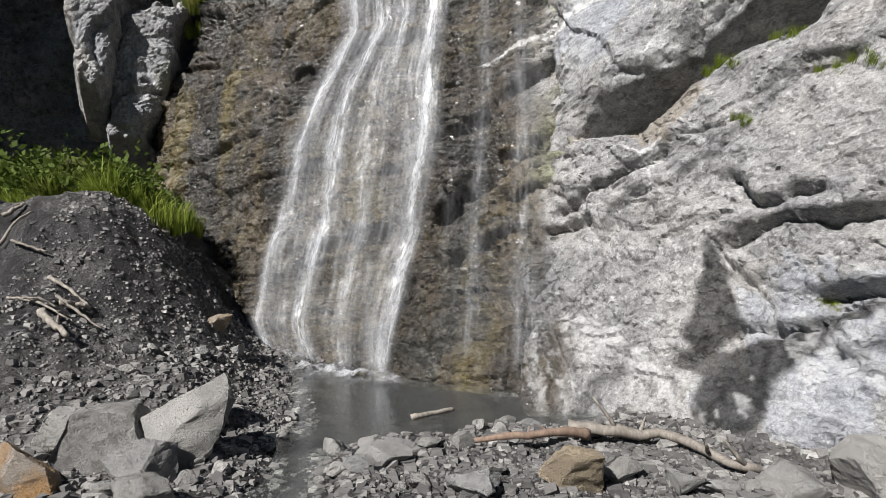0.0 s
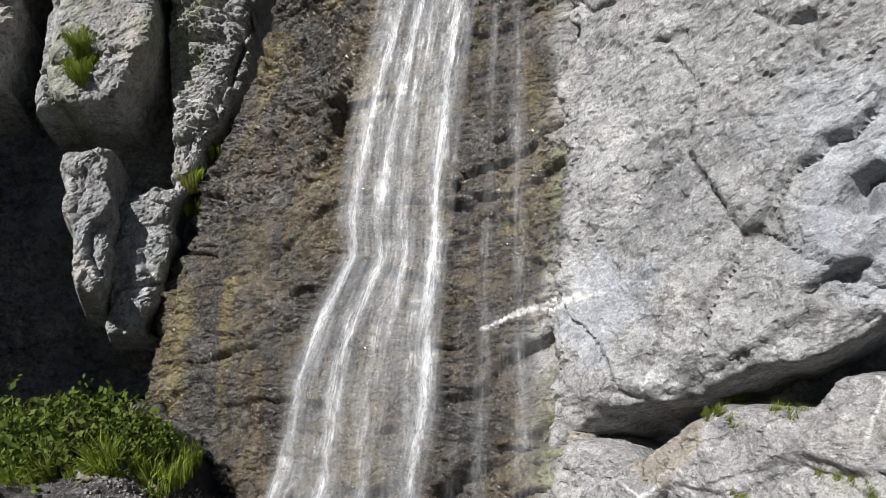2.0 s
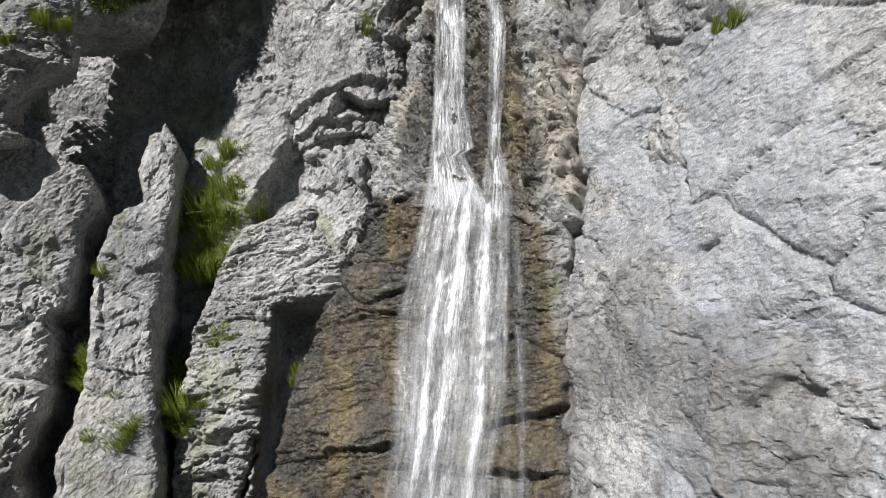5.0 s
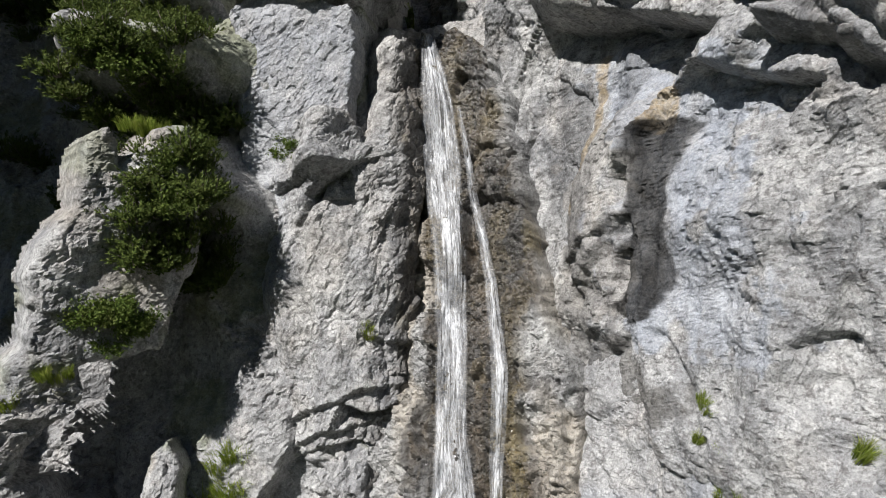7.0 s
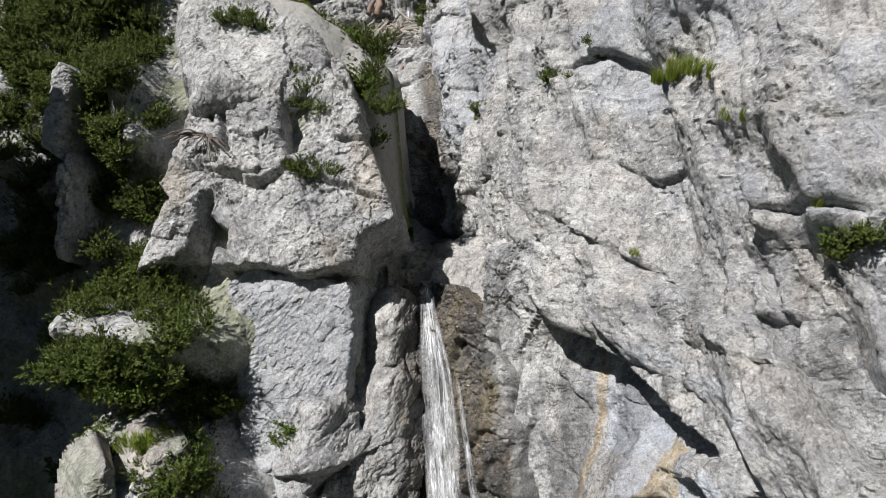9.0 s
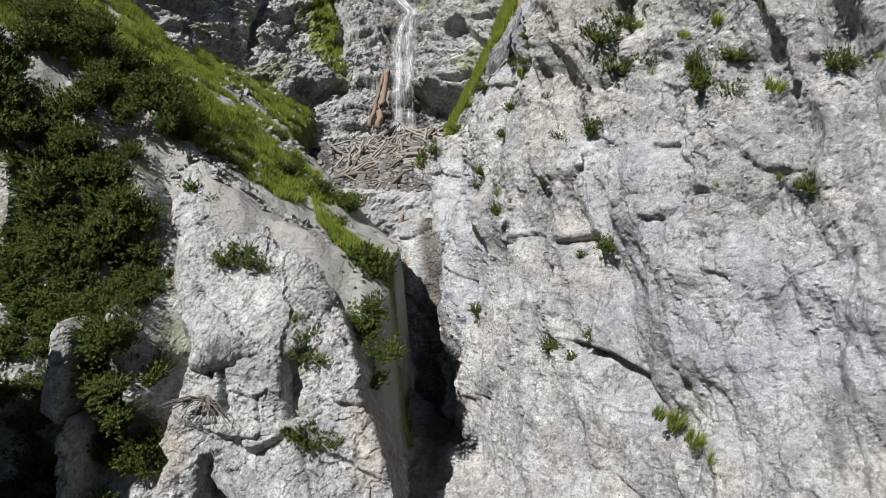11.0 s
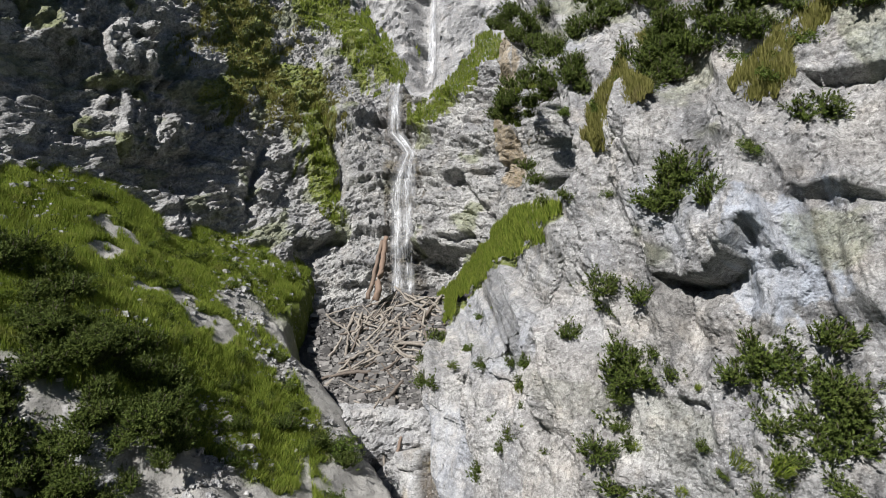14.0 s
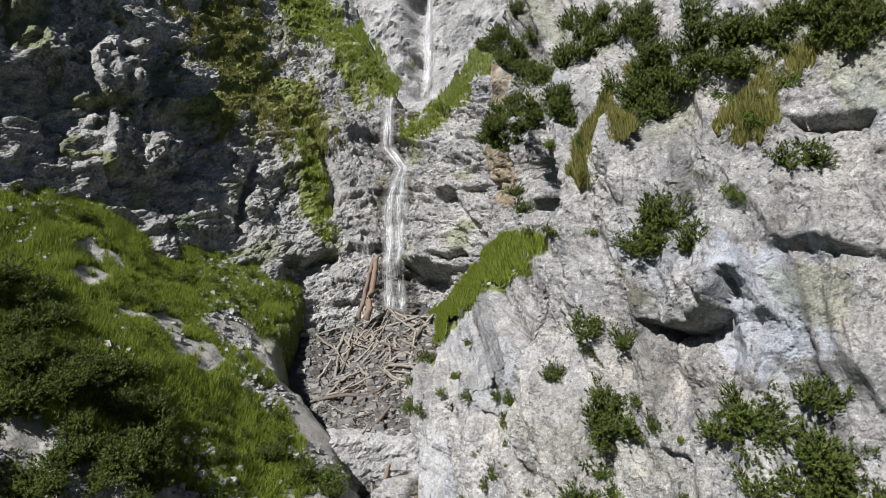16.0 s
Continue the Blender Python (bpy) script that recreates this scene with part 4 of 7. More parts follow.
LBACK = rock_face("cliff_left_back", "dark recessed limestone behind the pillars", (-6.50, 6.00, 14.0, 0.15, 0.25), [(-12, -0.5), (-3.6, -0.5), (-3.2, 8), (-2.0, 13), (-1.8, 18.5), (-12.5, 18.5)], LIMESTONE,
    cell=0.08, big=0.3, block=0.3, seed=700, back=0.5)
RIB = rock_face("cliff_rib", "narrow broken limestone rib at the cliff foot", (-6.70, 5.20, 10.9, 0.35, 0.42), [(-7.16, 7.19), (-6.83, 7.36), (-6.46, 7.44), (-6.23, 6.16), (-6.15, 4.97), (-6.22, 4.42), (-6.42, 4.46), (-6.67, 5.03), (-6.86, 5.80)] , LIMESTONE,
    cell=0.035, big=0.1, block=0.12, block_size=(0.3, 0.7), flute=0.1, fine=0.05, rugged=0.6, seed=720, back=1.8, rough_edge=0.1, rim=0.1, rim_depth=0.06, paint=paint_pillar)
RIB_2 = rock_face("cliff_rib", "narrow broken limestone rib at the cliff foot", (-6.30, 4.50, 11.5, 0.35, 0.3), [(-6.23, 6.24), (-5.93, 6.52), (-5.50, 6.58), (-5.49, 7.88), (-4.97, 7.90), (-5.24, 6.46), (-5.42, 5.46), (-5.54, 4.41), (-5.80, 3.92), (-5.73, 3.74), (-6.15, 3.87), (-6.37, 4.86), (-6.26, 5.70)], LIMESTONE,
    cell=0.035, big=0.1, block=0.14, block_size=(0.4, 0.5), flute=0.05, fine=0.05, rugged=0.6, seed=730, back=1.4, rough_edge=0.12, paint=paint_pillar)
PILLAR_1 = rock_face("cliff_pillar", "tall grey limestone pillar with grass in its cracks", (-6.79, 9.72, 12.29, 0.25, 0.2961),
    [(-7.78, 8.05), (-7.48, 8.24), (-7.17, 8.18), (-6.85, 8.33), (-6.35, 8.31), (-6.05, 9.35), (-5.96, 10.24), (-6.14, 11.40), (-6.09, 11.49), (-6.41, 12.94), (-6.36, 14.87), (-6.37, 16.67), (-6.39, 17.48), (-6.78, 18.06), (-7.14, 17.74), (-7.19, 16.87), (-7.05, 16.11), (-7.53, 15.75), (-7.66, 14.41), (-7.68, 12.13), (-7.90, 10.82), (-7.86, 9.18), (-7.81, 8.41)], LIMESTONE,
    cell=0.045, big=0.18, block=0.16, block_size=(0.6, 1.0), dip=8, fine=0.04, rugged=0.25, seed=740, back=2.0, rough_edge=0.07,
    ledges=[([(-7.51, 14.81), (-6.90, 14.45), (-6.40, 14.73)], 0.15, 0.2)], paint=paint_pillar)
PILLAR_2 = rock_face("cliff_pillar", "layered grey limestone pillar with an overhang", (-4.75, 11.21, 13.78, 0.1087, 0.2825),
    [(-5.58, 6.81), (-5.84, 9.50), (-5.75, 7.89), (-5.98, 11.05), (-5.95, 12.67), (-5.50, 14.48), (-4.94, 15.52), (-3.77, 16.13), (-1.97, 16.17), (-2.18, 15.01), (-2.56, 13.91), (-3.35, 13.67), (-4.15, 13.57), (-4.15, 12.54), (-4.24, 10.54), (-4.63, 8.71), (-4.85, 7.96), (-4.30, 10.75), (-4.25, 9.54), (-4.61, 8.25), (-5.01, 7.76), (-5.14, 6.81)], LAYERED,
    cell=0.05, big=0.15, block=0.28, block_size=(0.9, 0.3), dip=10, fine=0.04, layer=0.08, layer_size=0.34, rugged=0.35, seed=750, back=2.2, rough_edge=0.06, paint=paint_pillar)
FAR_LEFT = rock_face("cliff_far_left", "broken grey limestone at the cliff's edge", (-6.79, 9.72, 12.29, 0.4133, 0.2961), [(-8.86, 8.38), (-10.49, 17.65), (-9.72, 17.50), (-9.15, 17.59), (-8.78, 17.09), (-8.06, 16.97), (-7.96, 15.56), (-8.10, 13.78), (-8.39, 13.54), (-8.14, 12.15), (-8.29, 10.85), (-8.27, 9.63), (-8.16, 8.46)], LIMESTONE,
    cell=0.06, big=0.2, block=0.35, block_size=(0.7, 0.9), seed=760, back=2.0, paint=paint_pillar)
# Out of view on the left, added to throw shade on the pillars' foot.
UNSEEN_CRAG = rock_face("cliff_crag", "unseen grey limestone crag added to shade the cliff foot", (-11, 6, 9.2, 0.1, 0.15), [(-16, -1.5), (-8.2, -1.5), (-8.2, 4.0), (-8.7, 8.0), (-9.9, 11.5), (-16, 13)], LIMESTONE,
    cell=0.15, big=0.4, seed=770, back=0.9)


def paint_butt(X, Z, y):
    wet = step(0.5, -0.2, np.interp(Z, [15, 20, 26], [-1.4, -1.2, -1.4]) - X + 0.4 * fbm(X * 1.2, Z * 0.4, 3, 131))
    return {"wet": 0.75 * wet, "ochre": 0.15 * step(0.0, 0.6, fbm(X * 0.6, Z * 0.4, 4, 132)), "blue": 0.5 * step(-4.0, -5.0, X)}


BUTT = rock_face("cliff_buttress", "bulging pale limestone buttress beside the waterfall", (-3.11, 20.66, 15.26, -0.1763, 0.08594, 0.2296, 0.03044, 0.01393),
    [(-5.78, 15.70), (-5.40, 18.66), (-5.21, 20.26), (-5.17, 22.10), (-5.06, 23.33), (-5.42, 24.94), (-5.81, 26.70), (-2.60, 26.47), (-2.04, 25.64), (-1.60, 27.88), (-1.69, 29.13), (-1.14, 29.39), (-0.58, 28.99), (-0.46, 24.96), (-0.65, 21.80), (-0.97, 19.22), (-1.31, 18.15), (-0.63, 18.04), (-1.25, 17.03), (-2.06, 16.32), (-3.83, 16.27), (-5.49, 17.02)], WARM_STONE,
    cell=0.045, big=0.22, big_size=2.0, block=0.13, block_size=(0.9, 0.6), dip=60, fine=0.07, layer=0.03, layer_size=0.4, rugged=0.4, joints=0.25, flute=0.18, seed=800, back=2.2, rim=0.3, rim_depth=0.25,
    ledges=[([(-5.33, 16.78), (-3.24, 18.09), (-1.44, 18.38)], 0.2, 0.3), ([(-3.87, 18.43), (-2.12, 19.20), (-0.76, 19.18)], 0.2, 0.3), ([(-4.36, 24.36), (-3.38, 24.61), (-2.52, 24.91)], 0.3, 0.5)],
    bulges=[([(-3.30, 26.14), (-3.40, 25.06)], 0.9, 0.5)], hollows=[([(-3.7, 24.1), (-2.94, 24.64), (-2.5, 24.8)], 0.55, 0.4), ([(-2.66, 18.9), (-1.98, 18.6), (-1.3, 18.75), (-0.6, 18.9)], 0.6, 0.5), ([(-2.2, 20.6), (-1.32, 20.3), (-0.32, 20.2)], 0.2, 0.2), ([(-4.9, 16.7), (-3.24, 17.75), (-2.11, 17.9), (-1.3, 17.6)], 0.7, 0.5)], cracks=[([(-3.96, 23.18), (-3.37, 24.06), (-3.24, 24.64)], 0.2, 0.08)], paint=paint_butt)
BLOCK = rock_face("cliff_block", "square blue-grey limestone block", (-4.34, 26.81, 16.82, -0.1153, 0.08325),
    [(-5.99, 29.63), (-5.36, 29.89), (-4.22, 29.67), (-2.74, 29.54), (-2.50, 29.03), (-2.55, 26.60), (-2.89, 26.21), (-3.75, 26.04), (-4.44, 24.89), (-5.36, 23.66), (-5.13, 22.10), (-5.60, 24.89), (-5.90, 27.29)], LIMESTONE,
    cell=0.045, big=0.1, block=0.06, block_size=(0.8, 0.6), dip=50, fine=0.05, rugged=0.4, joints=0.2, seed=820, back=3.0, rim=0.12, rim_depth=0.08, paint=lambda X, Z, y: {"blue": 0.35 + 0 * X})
UBLOCK = rock_face("cliff_upper_block", "fractured pale limestone block with shrubs on top", (-5.57, 32.64, 17.61, -0.07204, 0.3274),
    [(-8.71, 30.03), (-8.65, 30.43), (-8.40, 31.07), (-8.09, 32.06), (-8.40, 32.40), (-8.01, 33.79), (-7.82, 34.91), (-7.29, 34.87), (-6.94, 34.22), (-6.69, 34.95), (-6.15, 35.59), (-5.08, 35.41), (-4.51, 33.21), (-3.25, 33.71), (-3.53, 36.47), (-3.14, 36.27), (-2.42, 33.87), (-1.97, 32.66), (-1.51, 31.92), (-1.37, 31.38), (-2.25, 30.54), (-2.41, 30.09), (-3.79, 29.81), (-5.37, 29.96), (-6.41, 30.02), (-6.26, 31.06), (-7.04, 31.72), (-7.11, 30.43), (-7.82, 30.34)], WARM_STONE,
    cell=0.05, big=0.2, block=0.28, block_size=(1.1, 1.0), fine=0.08, rugged=0.4, seed=840, back=2.5, rim=0.15, rim_depth=0.1, rough_edge=0.1,
    ledges=[([(-6.50, 32.72), (-5.46, 32.37), (-4.51, 32.86), (-2.34, 32.00)], 0.35, 0.5)], hollows=[([(-5.68, 29.95), (-6.95, 31.05), (-7.19, 32.2)], 0.7, 0.7)], cracks=[([(-4.76, 34.62), (-4.53, 33.03)], 0.4, 0.12), ([(-6.66, 34.66), (-6.4, 33.22)], 0.3, 0.08)], paint=lambda X, Z, y: {"ochre": 0.4 * step(0.1, 0.6, fbm(X * 0.6, Z * 0.4, 3, 141))})
LTALL = rock_face("cliff_left_tower", "smooth pale limestone tower with pines", (-8.01, 20.81, 13.87, 0.7469, -0.01453),
    [(-9.85, 19.00), (-9.40, 19.26), (-9.11, 21.14), (-8.97, 22.22), (-8.57, 23.20), (-8.30, 23.61), (-8.13, 25.24), (-7.77, 25.61), (-7.59, 25.31), (-7.54, 24.54), (-7.06, 25.45), (-6.71, 25.64), (-6.23, 25.75), (-6.19, 22.99), (-6.52, 21.60), (-6.71, 21.27), (-6.83, 20.26), (-8.16, 19.97), (-8.25, 19.42), (-8.93, 18.99), (-9.41, 17.60), (-9.86, 17.38)], WARM_STONE,
    cell=0.05, big=0.25, block=0.13, block_size=(0.9, 1.5), fine=0.04, rugged=0.15, seed=860, back=2.5, rim=0.25, rim_depth=0.15, paint=paint_pillar)
LTALL_LOW = rock_face("cliff_left_foot", "layered limestone ledge under the tower", (-8.01, 20.81, 13.87, 0.7469, -0.01453), [(-9.85, 19.47), (-9.08, 19.68), (-8.25, 19.86), (-8.34, 19.18), (-8.93, 18.44), (-9.25, 17.67), (-8.89, 17.34), (-9.37, 17.10), (-9.97, 16.85)], LAYERED,
    cell=0.06, big=0.25, block=0.3, block_size=(0.9, 0.35), layer=0.1, seed=865, back=2.0)
LTALL_2 = rock_face("cliff_left_tower", "slim shaded limestone tower", (-10.6, 31, 17.4, 0.0, 0.05), [(-11.05, 30.4), (-11.1, 32.5), (-10.9, 33.2), (-10.7, 32.8), (-10.63, 31.2), (-10.8, 30.0)], LIMESTONE, cell=0.05, big=0.15, block=0.25, block_size=(0.4, 0.7), seed=870, back=1.6, rim=0.2, rough_edge=0.05)
LTALL_3 = rock_face("cliff_left_tower", "slim sunlit limestone tower", (-11.4, 34, 17.6, 0.0, 0.05), [(-11.65, 33.4), (-11.6, 35.5), (-11.3, 36.0), (-11.0, 35.7), (-10.98, 34.5), (-11.1, 33.0)], LIMESTONE, cell=0.05, big=0.15, block=0.25, block_size=(0.4, 0.7), seed=880, back=1.6, rim=0.2, rough_edge=0.05)
LWALL = rock_face("cliff_left_wall", "shaded limestone wall with pines", (-8.00, 28.00, 18.2, -0.12, 0.17), [(-17, 14), (-1.8, 14), (-2.2, 22), (-2.4, 28), (-2.6, 34), (-4, 37), (-9, 38.5), (-12, 43), (-17, 47)], LIMESTONE,
    cell=0.09, big=0.5, block=0.4, block_size=(1.2, 1.6), seed=900, back=1.0,
    bulges=[([(-9.99, 27.72), (-6.43, 27.62)], 1.6, 0.9), ([(-10.03, 24.51), (-7.96, 24.89), (-5.53, 23.92)], 1.5, 0.8), ([(-9.18, 28.17), (-7.17, 27.56)], 1.5, 0.8), ([(-10.00, 35.74), (-9.05, 33.65)], 1.3, 0.8), ([(-6.31, 24.98), (-5.92, 23.99)], 1.5, 0.6)], paint=lambda X, Z, y: {"moss": 0.45 * step(-0.1, 0.4, fbm(X * 0.6, Z * 0.6, 5, 151))})
WSLAB = rock_face("cliff_white_slab", "smooth whitish limestone slab below the meadow", (-6.50, 37.30, 19.4, 0.15, 0.62),
    [(-9.13, 39.39), (-9.21, 41.11), (-8.70, 41.43), (-7.56, 40.50), (-6.46, 39.61), (-5.44, 38.95), (-4.52, 38.24), (-3.79, 37.47), (-3.21, 36.10), (-3.18, 35.65), (-4.85, 35.06), (-7.49, 34.85), (-8.46, 37.10)], WARM_STONE,
    cell=0.07, big=0.3, block=0.16, block_size=(1.4, 0.8), dip=-40, fine=0.05, seed=920, back=2.0, rim=0.8, rim_depth=0.5)
SLIDE = rock_face("cliff_slide", "wet brown rock slide in the cleft", (-0.75, 35.86, 28.5, -0.7156, 0.2936), [(-3.68, 38.05), (-2.49, 39.28), (-0.76, 39.73), (0.06, 37.06), (1.03, 33.09), (1.74, 33.82), (1.66, 29.98), (-2.54, 29.94), (-3.04, 37.24)], LAYERED,
    cell=0.08, big=0.2, block=0.25, block_size=(0.7, 0.7), seed=940, back=1.5,
    paint=lambda X, Z, y: {"wet": 0.9 * step(-1.5, -0.9, X + 0.2 * fbm(X, Z, 3, 5)), "ochre": 0.5 * step(0, 0.5, fbm(X, Z * 0.5, 3, 6))})
CLEFT = rock_face("cliff_cleft", "dark back of the narrow cleft", (-3, 35, 31.0, 0.0, 0.1), [(-8, 26), (4, 26), (4, 41), (-8, 41)], LIMESTONE, cell=0.15, seed=945, back=1.0)


def lip_sheet():
    xs, ys = np.arange(-3.2, 3.0, 0.08), np.arange(18.6, 29.0, 0.08)
    X, Y = np.meshgrid(xs, ys)
    line = np.interp(Y, [19, 22, 28], [-1.1, -0.6, 0.1])
    Z = 29.45 + 0.2 * (Y - 19.5) + 0.35 * np.abs(X - line) + 0.3 * fbm(X, Y, 5, 55) - 1.2 * step(19.6, 18.8, Y)
    keep = np.ones((len(ys) - 1, len(xs) - 1), bool)
    ob = new("cliff_lip", grid_mesh("cliff_lip", np.stack((X, Y, Z), -1), keep, {"wet": step(0.9, 0.4, np.abs(X - line)) * 0.6, "ochre": 0.15 + 0 * X}, WARM_STONE))
    tagged(ob, "worn pale rock lip of the waterfall", "rock face", kind="structure")


lip_sheet()

# upper valley
def paint_back(X, Z, y):
    low = np.maximum(band(X, Z, [(-19.43, 73.24), (-16.70, 66.38), (-14.41, 61.86), (-10.73, 61.27)], 3.4, 161, 0.7, 0.5), band(X, Z, [(-14.45, 76.24), (-8.92, 70.21), (-4.82, 64.94)], 2.6, 162, 0.6, 0.5))
    left = np.maximum(band(X, Z, [(-10.60, 60.31), (-9.45, 55.86), (-8.30, 51.36)], 1.0, 164, 0.6, 0.6), band(X, Z, [(-1.92, 60.26), (0.62, 62.41), (3.28, 65.68)], 1.2, 165, 0.7, 0.6))
    wet = band(X, Z, [(-4.17, 62.05), (-3.98, 57.88), (-3.01, 56.86), (-3.08, 52.25), (-2.91, 46.40)], 1.5, 163, 0.5, 0.8)
    return {"moss": np.maximum(np.maximum(low, left), 0.5 * step(0.4, 0.7, fbm(X * 0.5, Z * 0.5, 4, 166))), "wet": 0.7 * wet}


BACK = rock_face("cliff_back_wall", "layered grey limestone wall with grassy ledges", (-10.09, 57.49, 49.35, 0.4498, 0.6232, -0.0564, -0.01906, 0.00441), [(-30, 45), (3.6, 43.5), (4.4, 50), (5.2, 58), (4.0, 66), (1.0, 63), (-1.0, 62), (-3.0, 62), (-5.0, 66), (-9, 76), (-16, 82), (-36, 82)], BLOCKY,
    cell=0.13, big=0.7, big_size=4.0, block=0.7, block_size=(1.8, 1.2), dip=-4, fine=0.12, layer=0.32, layer_size=0.8, rugged=0.6, rag=1.8, seed=1000, back=3.0, rim=1.5, rim_depth=1.0, rough_edge=0.4,
    ledges=[([(-10.57, 60.05), (-6.99, 60.51), (-3.96, 57.38)], -0.8, 1.2), ([(-2.03, 54.48), (1.44, 54.75), (3.36, 52.14)], 0.9, 1.0), ([(-1.91, 48.85), (0.59, 48.90), (2.18, 49.35)], 1.6, 1.0)],
    bulges=[([(-7.79, 58.91), (-5.67, 55.00)], 1.2, 2.2)], hollows=[([(-11.0, 49.9), (-9.6, 49.5), (-8.4, 50.4), (-7.2, 50.2)], 2.0, 0.8), ([(-6.6, 51.2), (-5.2, 50.6), (-3.6, 51.0)], 1.5, 0.7), ([(-2.5, 49.7), (-1.2, 49.1), (0.3, 49.5)], 2.2, 0.8), ([(0.0, 50.3), (1.2, 50.0), (2.4, 50.6)], 1.4, 0.6), ([(-7.99, 54.3), (-4.05, 54.8), (-2.26, 55.6)], 0.8, 0.8), ([(-2.71, 55.6), (0.83, 54.9), (4.0, 55.2)], 0.9, 0.7)], cracks=[([(-10.38, 60.52), (-8.12, 55.61), (-8.28, 52.85)], 1.0, 0.3), ([(-13.66, 57.5), (-13.87, 53.95), (-13.78, 51.49)], 0.9, 0.25)], paint=paint_back)
BACK_R = rock_face("cliff_back_edge", "orange-streaked limestone edge", (3.35, 54.40, 42.03, -2.08, -0.04012), [(2.60, 47.32), (3.28, 51.33), (3.59, 54.75), (3.51, 58.94), (3.68, 63.34), (4.16, 64.48), (5.82, 63.31), (5.92, 49.24)], BLOCKY, cell=0.12, big=0.4, block=0.6, block_size=(0.8, 1.4), seed=1020, back=3.0,
    paint=lambda X, Z, y: {"ochre": band(X, Z, [(3.96, 63.16), (3.99, 57.64), (4.37, 54.24)], 0.8, 171)})
FAR_WALL = rock_face("cliff_far_wall", "far grey cliff with a thin upper waterfall", (-2.00, 82.00, 86, -0.3, 0.25), [(-40, 60), (20, 60), (22, 100), (-40, 104)], LIMESTONE, cell=0.35, big=2.0, big_size=9, block=1.8, block_size=(4, 7), fine=0.25, seed=1040, back=2.0,
    bulges=[([(-3.67, 85.65), (-3.27, 72.73)], -4.0, 1.8)])
# Stands outside the view; added so its shadow darkens the left wall.
UNSEEN_CRAG_2 = rock_face("cliff_crag", "unseen tall grey limestone crag added to shade the left wall", (-15, 30, 12.3, 0.0, 0.0), [(-26, 10), (-14.3, 12), (-14.2, 30), (-14.0, 37.5), (-15.0, 40), (-26, 42.5)], LIMESTONE, cell=0.2, big=0.3, seed=780, back=0.8)
# Unseen sun blocker, added to put the upper left in shadow.
SHADE = rock_face("cliff_outer_left", "unseen limestone crag added to shade the upper left", (-32, 60, 30.5, 0.3, 0.3), [(-50, 40), (-30, 46), (-28.5, 52), (-28.3, 60), (-29.5, 67), (-33, 74), (-50, 76)], LIMESTONE, cell=0.35, big=1.0, seed=1060, back=8.0)

DARK_CRAG = rock_face("cliff_shaded_crag", "broken dark limestone crag at the meadow's top", (-20, 58, 38.6, 1.0, 0.25), [(-34, 50), (-17.6, 53.5), (-17.2, 57), (-18.6, 60.5), (-19.2, 63), (-20.5, 66), (-23, 72), (-34, 76)], BLOCKY, cell=0.13, big=1.2, big_size=3.0, block=1.0, block_size=(1.3, 2.2),
    dip=-8, fine=0.14, layer=0.2, layer_size=0.7, rugged=0.8, seed=1080, back=5.0, rim=1.0, rim_depth=0.6, rough_edge=0.5, paint=lambda X, Z, y: {"moss": 0.7 * step(0.3, 0.6, fbm(X * 0.5, Z * 0.7, 4, 169))})

GULLY_EDGE = [(-2.32, 27.07), (-3.63, 29.53), (-5.37, 32.56), (-7.29, 33.10), (-8.96, 33.10), (-9.34, 36.29), (-9.59, 38.56), (-9.13, 43.95), (-7.47, 55.49)]

RIM_LINE = sorted(GULLY_EDGE, key=lambda p: p[1])


def slope_height(x, y):
    edge_x = np.interp(y, [b for _, b in RIM_LINE], [a for a, _ in RIM_LINE])
    z = 43.75 - 0.725 * (x + 10) + 0.236 * (y - 28)
    z += 0.5 * fbm(x * 0.25, y * 0.25, 4, 180) + 0.12 * fbm(x * 1.5, y * 1.5, 3, 181)
    over = x - edge_x + 0.4 * fbm(x * 0.5 + 3, y * 0.5, 3, 182)
    z -= 5.0 * step(0.0, 0.7, over) + 0.4 * step(-0.5, 0.5, over) * fbm(x * 2, y * 2, 3, 187)
    front = 20.3 + 1.3 * step(-7.5, -9.5, x) + 0.6 * fbm(x * 0.4, y * 0.1, 3, 183)
    z -= 6.0 * step(0.6, -2.2, y - front)
    return z, over


def slope_bare(X, Y, over):
    """Where the slope is naked rock: the slab along the gully, the white slab at its foot, worn stripes and stony patches."""
    bare = step(-3.0, -2.2, over + 0.5 * fbm(X * 0.7, Y * 0.7, 3, 184)) * step(38, 34, Y) * step(24.6, 26.0, Y + 0.3 * fbm(X, Y, 3, 189))
    foot = np.interp(X, [-12, -10, -8, -6, -4.5, -3.5, -2.5], [22.0, 23.0, 23.6, 24.0, 23.0, 21.8, 21.4])
    bare = np.maximum(bare, step(0.25, -0.25, Y - foot + 0.35 * fbm(X * 1.2, Y * 1.2, 3, 188)))
    bare = np.maximum(bare, step(0.32, 0.45, fbm(X * 1.5 + 0.5 * Y, 0.3 * Y - 0.1 * X, 3, 193)) * step(-6.5, -5.5, X) * step(28.5, 27.5, Y))
    stony = step(0.15, 0.4, fbm(X * 0.9, Y * 0.9, 4, 185)) * band(X, Y, [(-15.97, 31.33), (-13.78, 30.95), (-11.80, 31.73), (-9.90, 32.21)], 2.6, 186, 0.4, 0.5)
    return np.maximum(bare, stony)


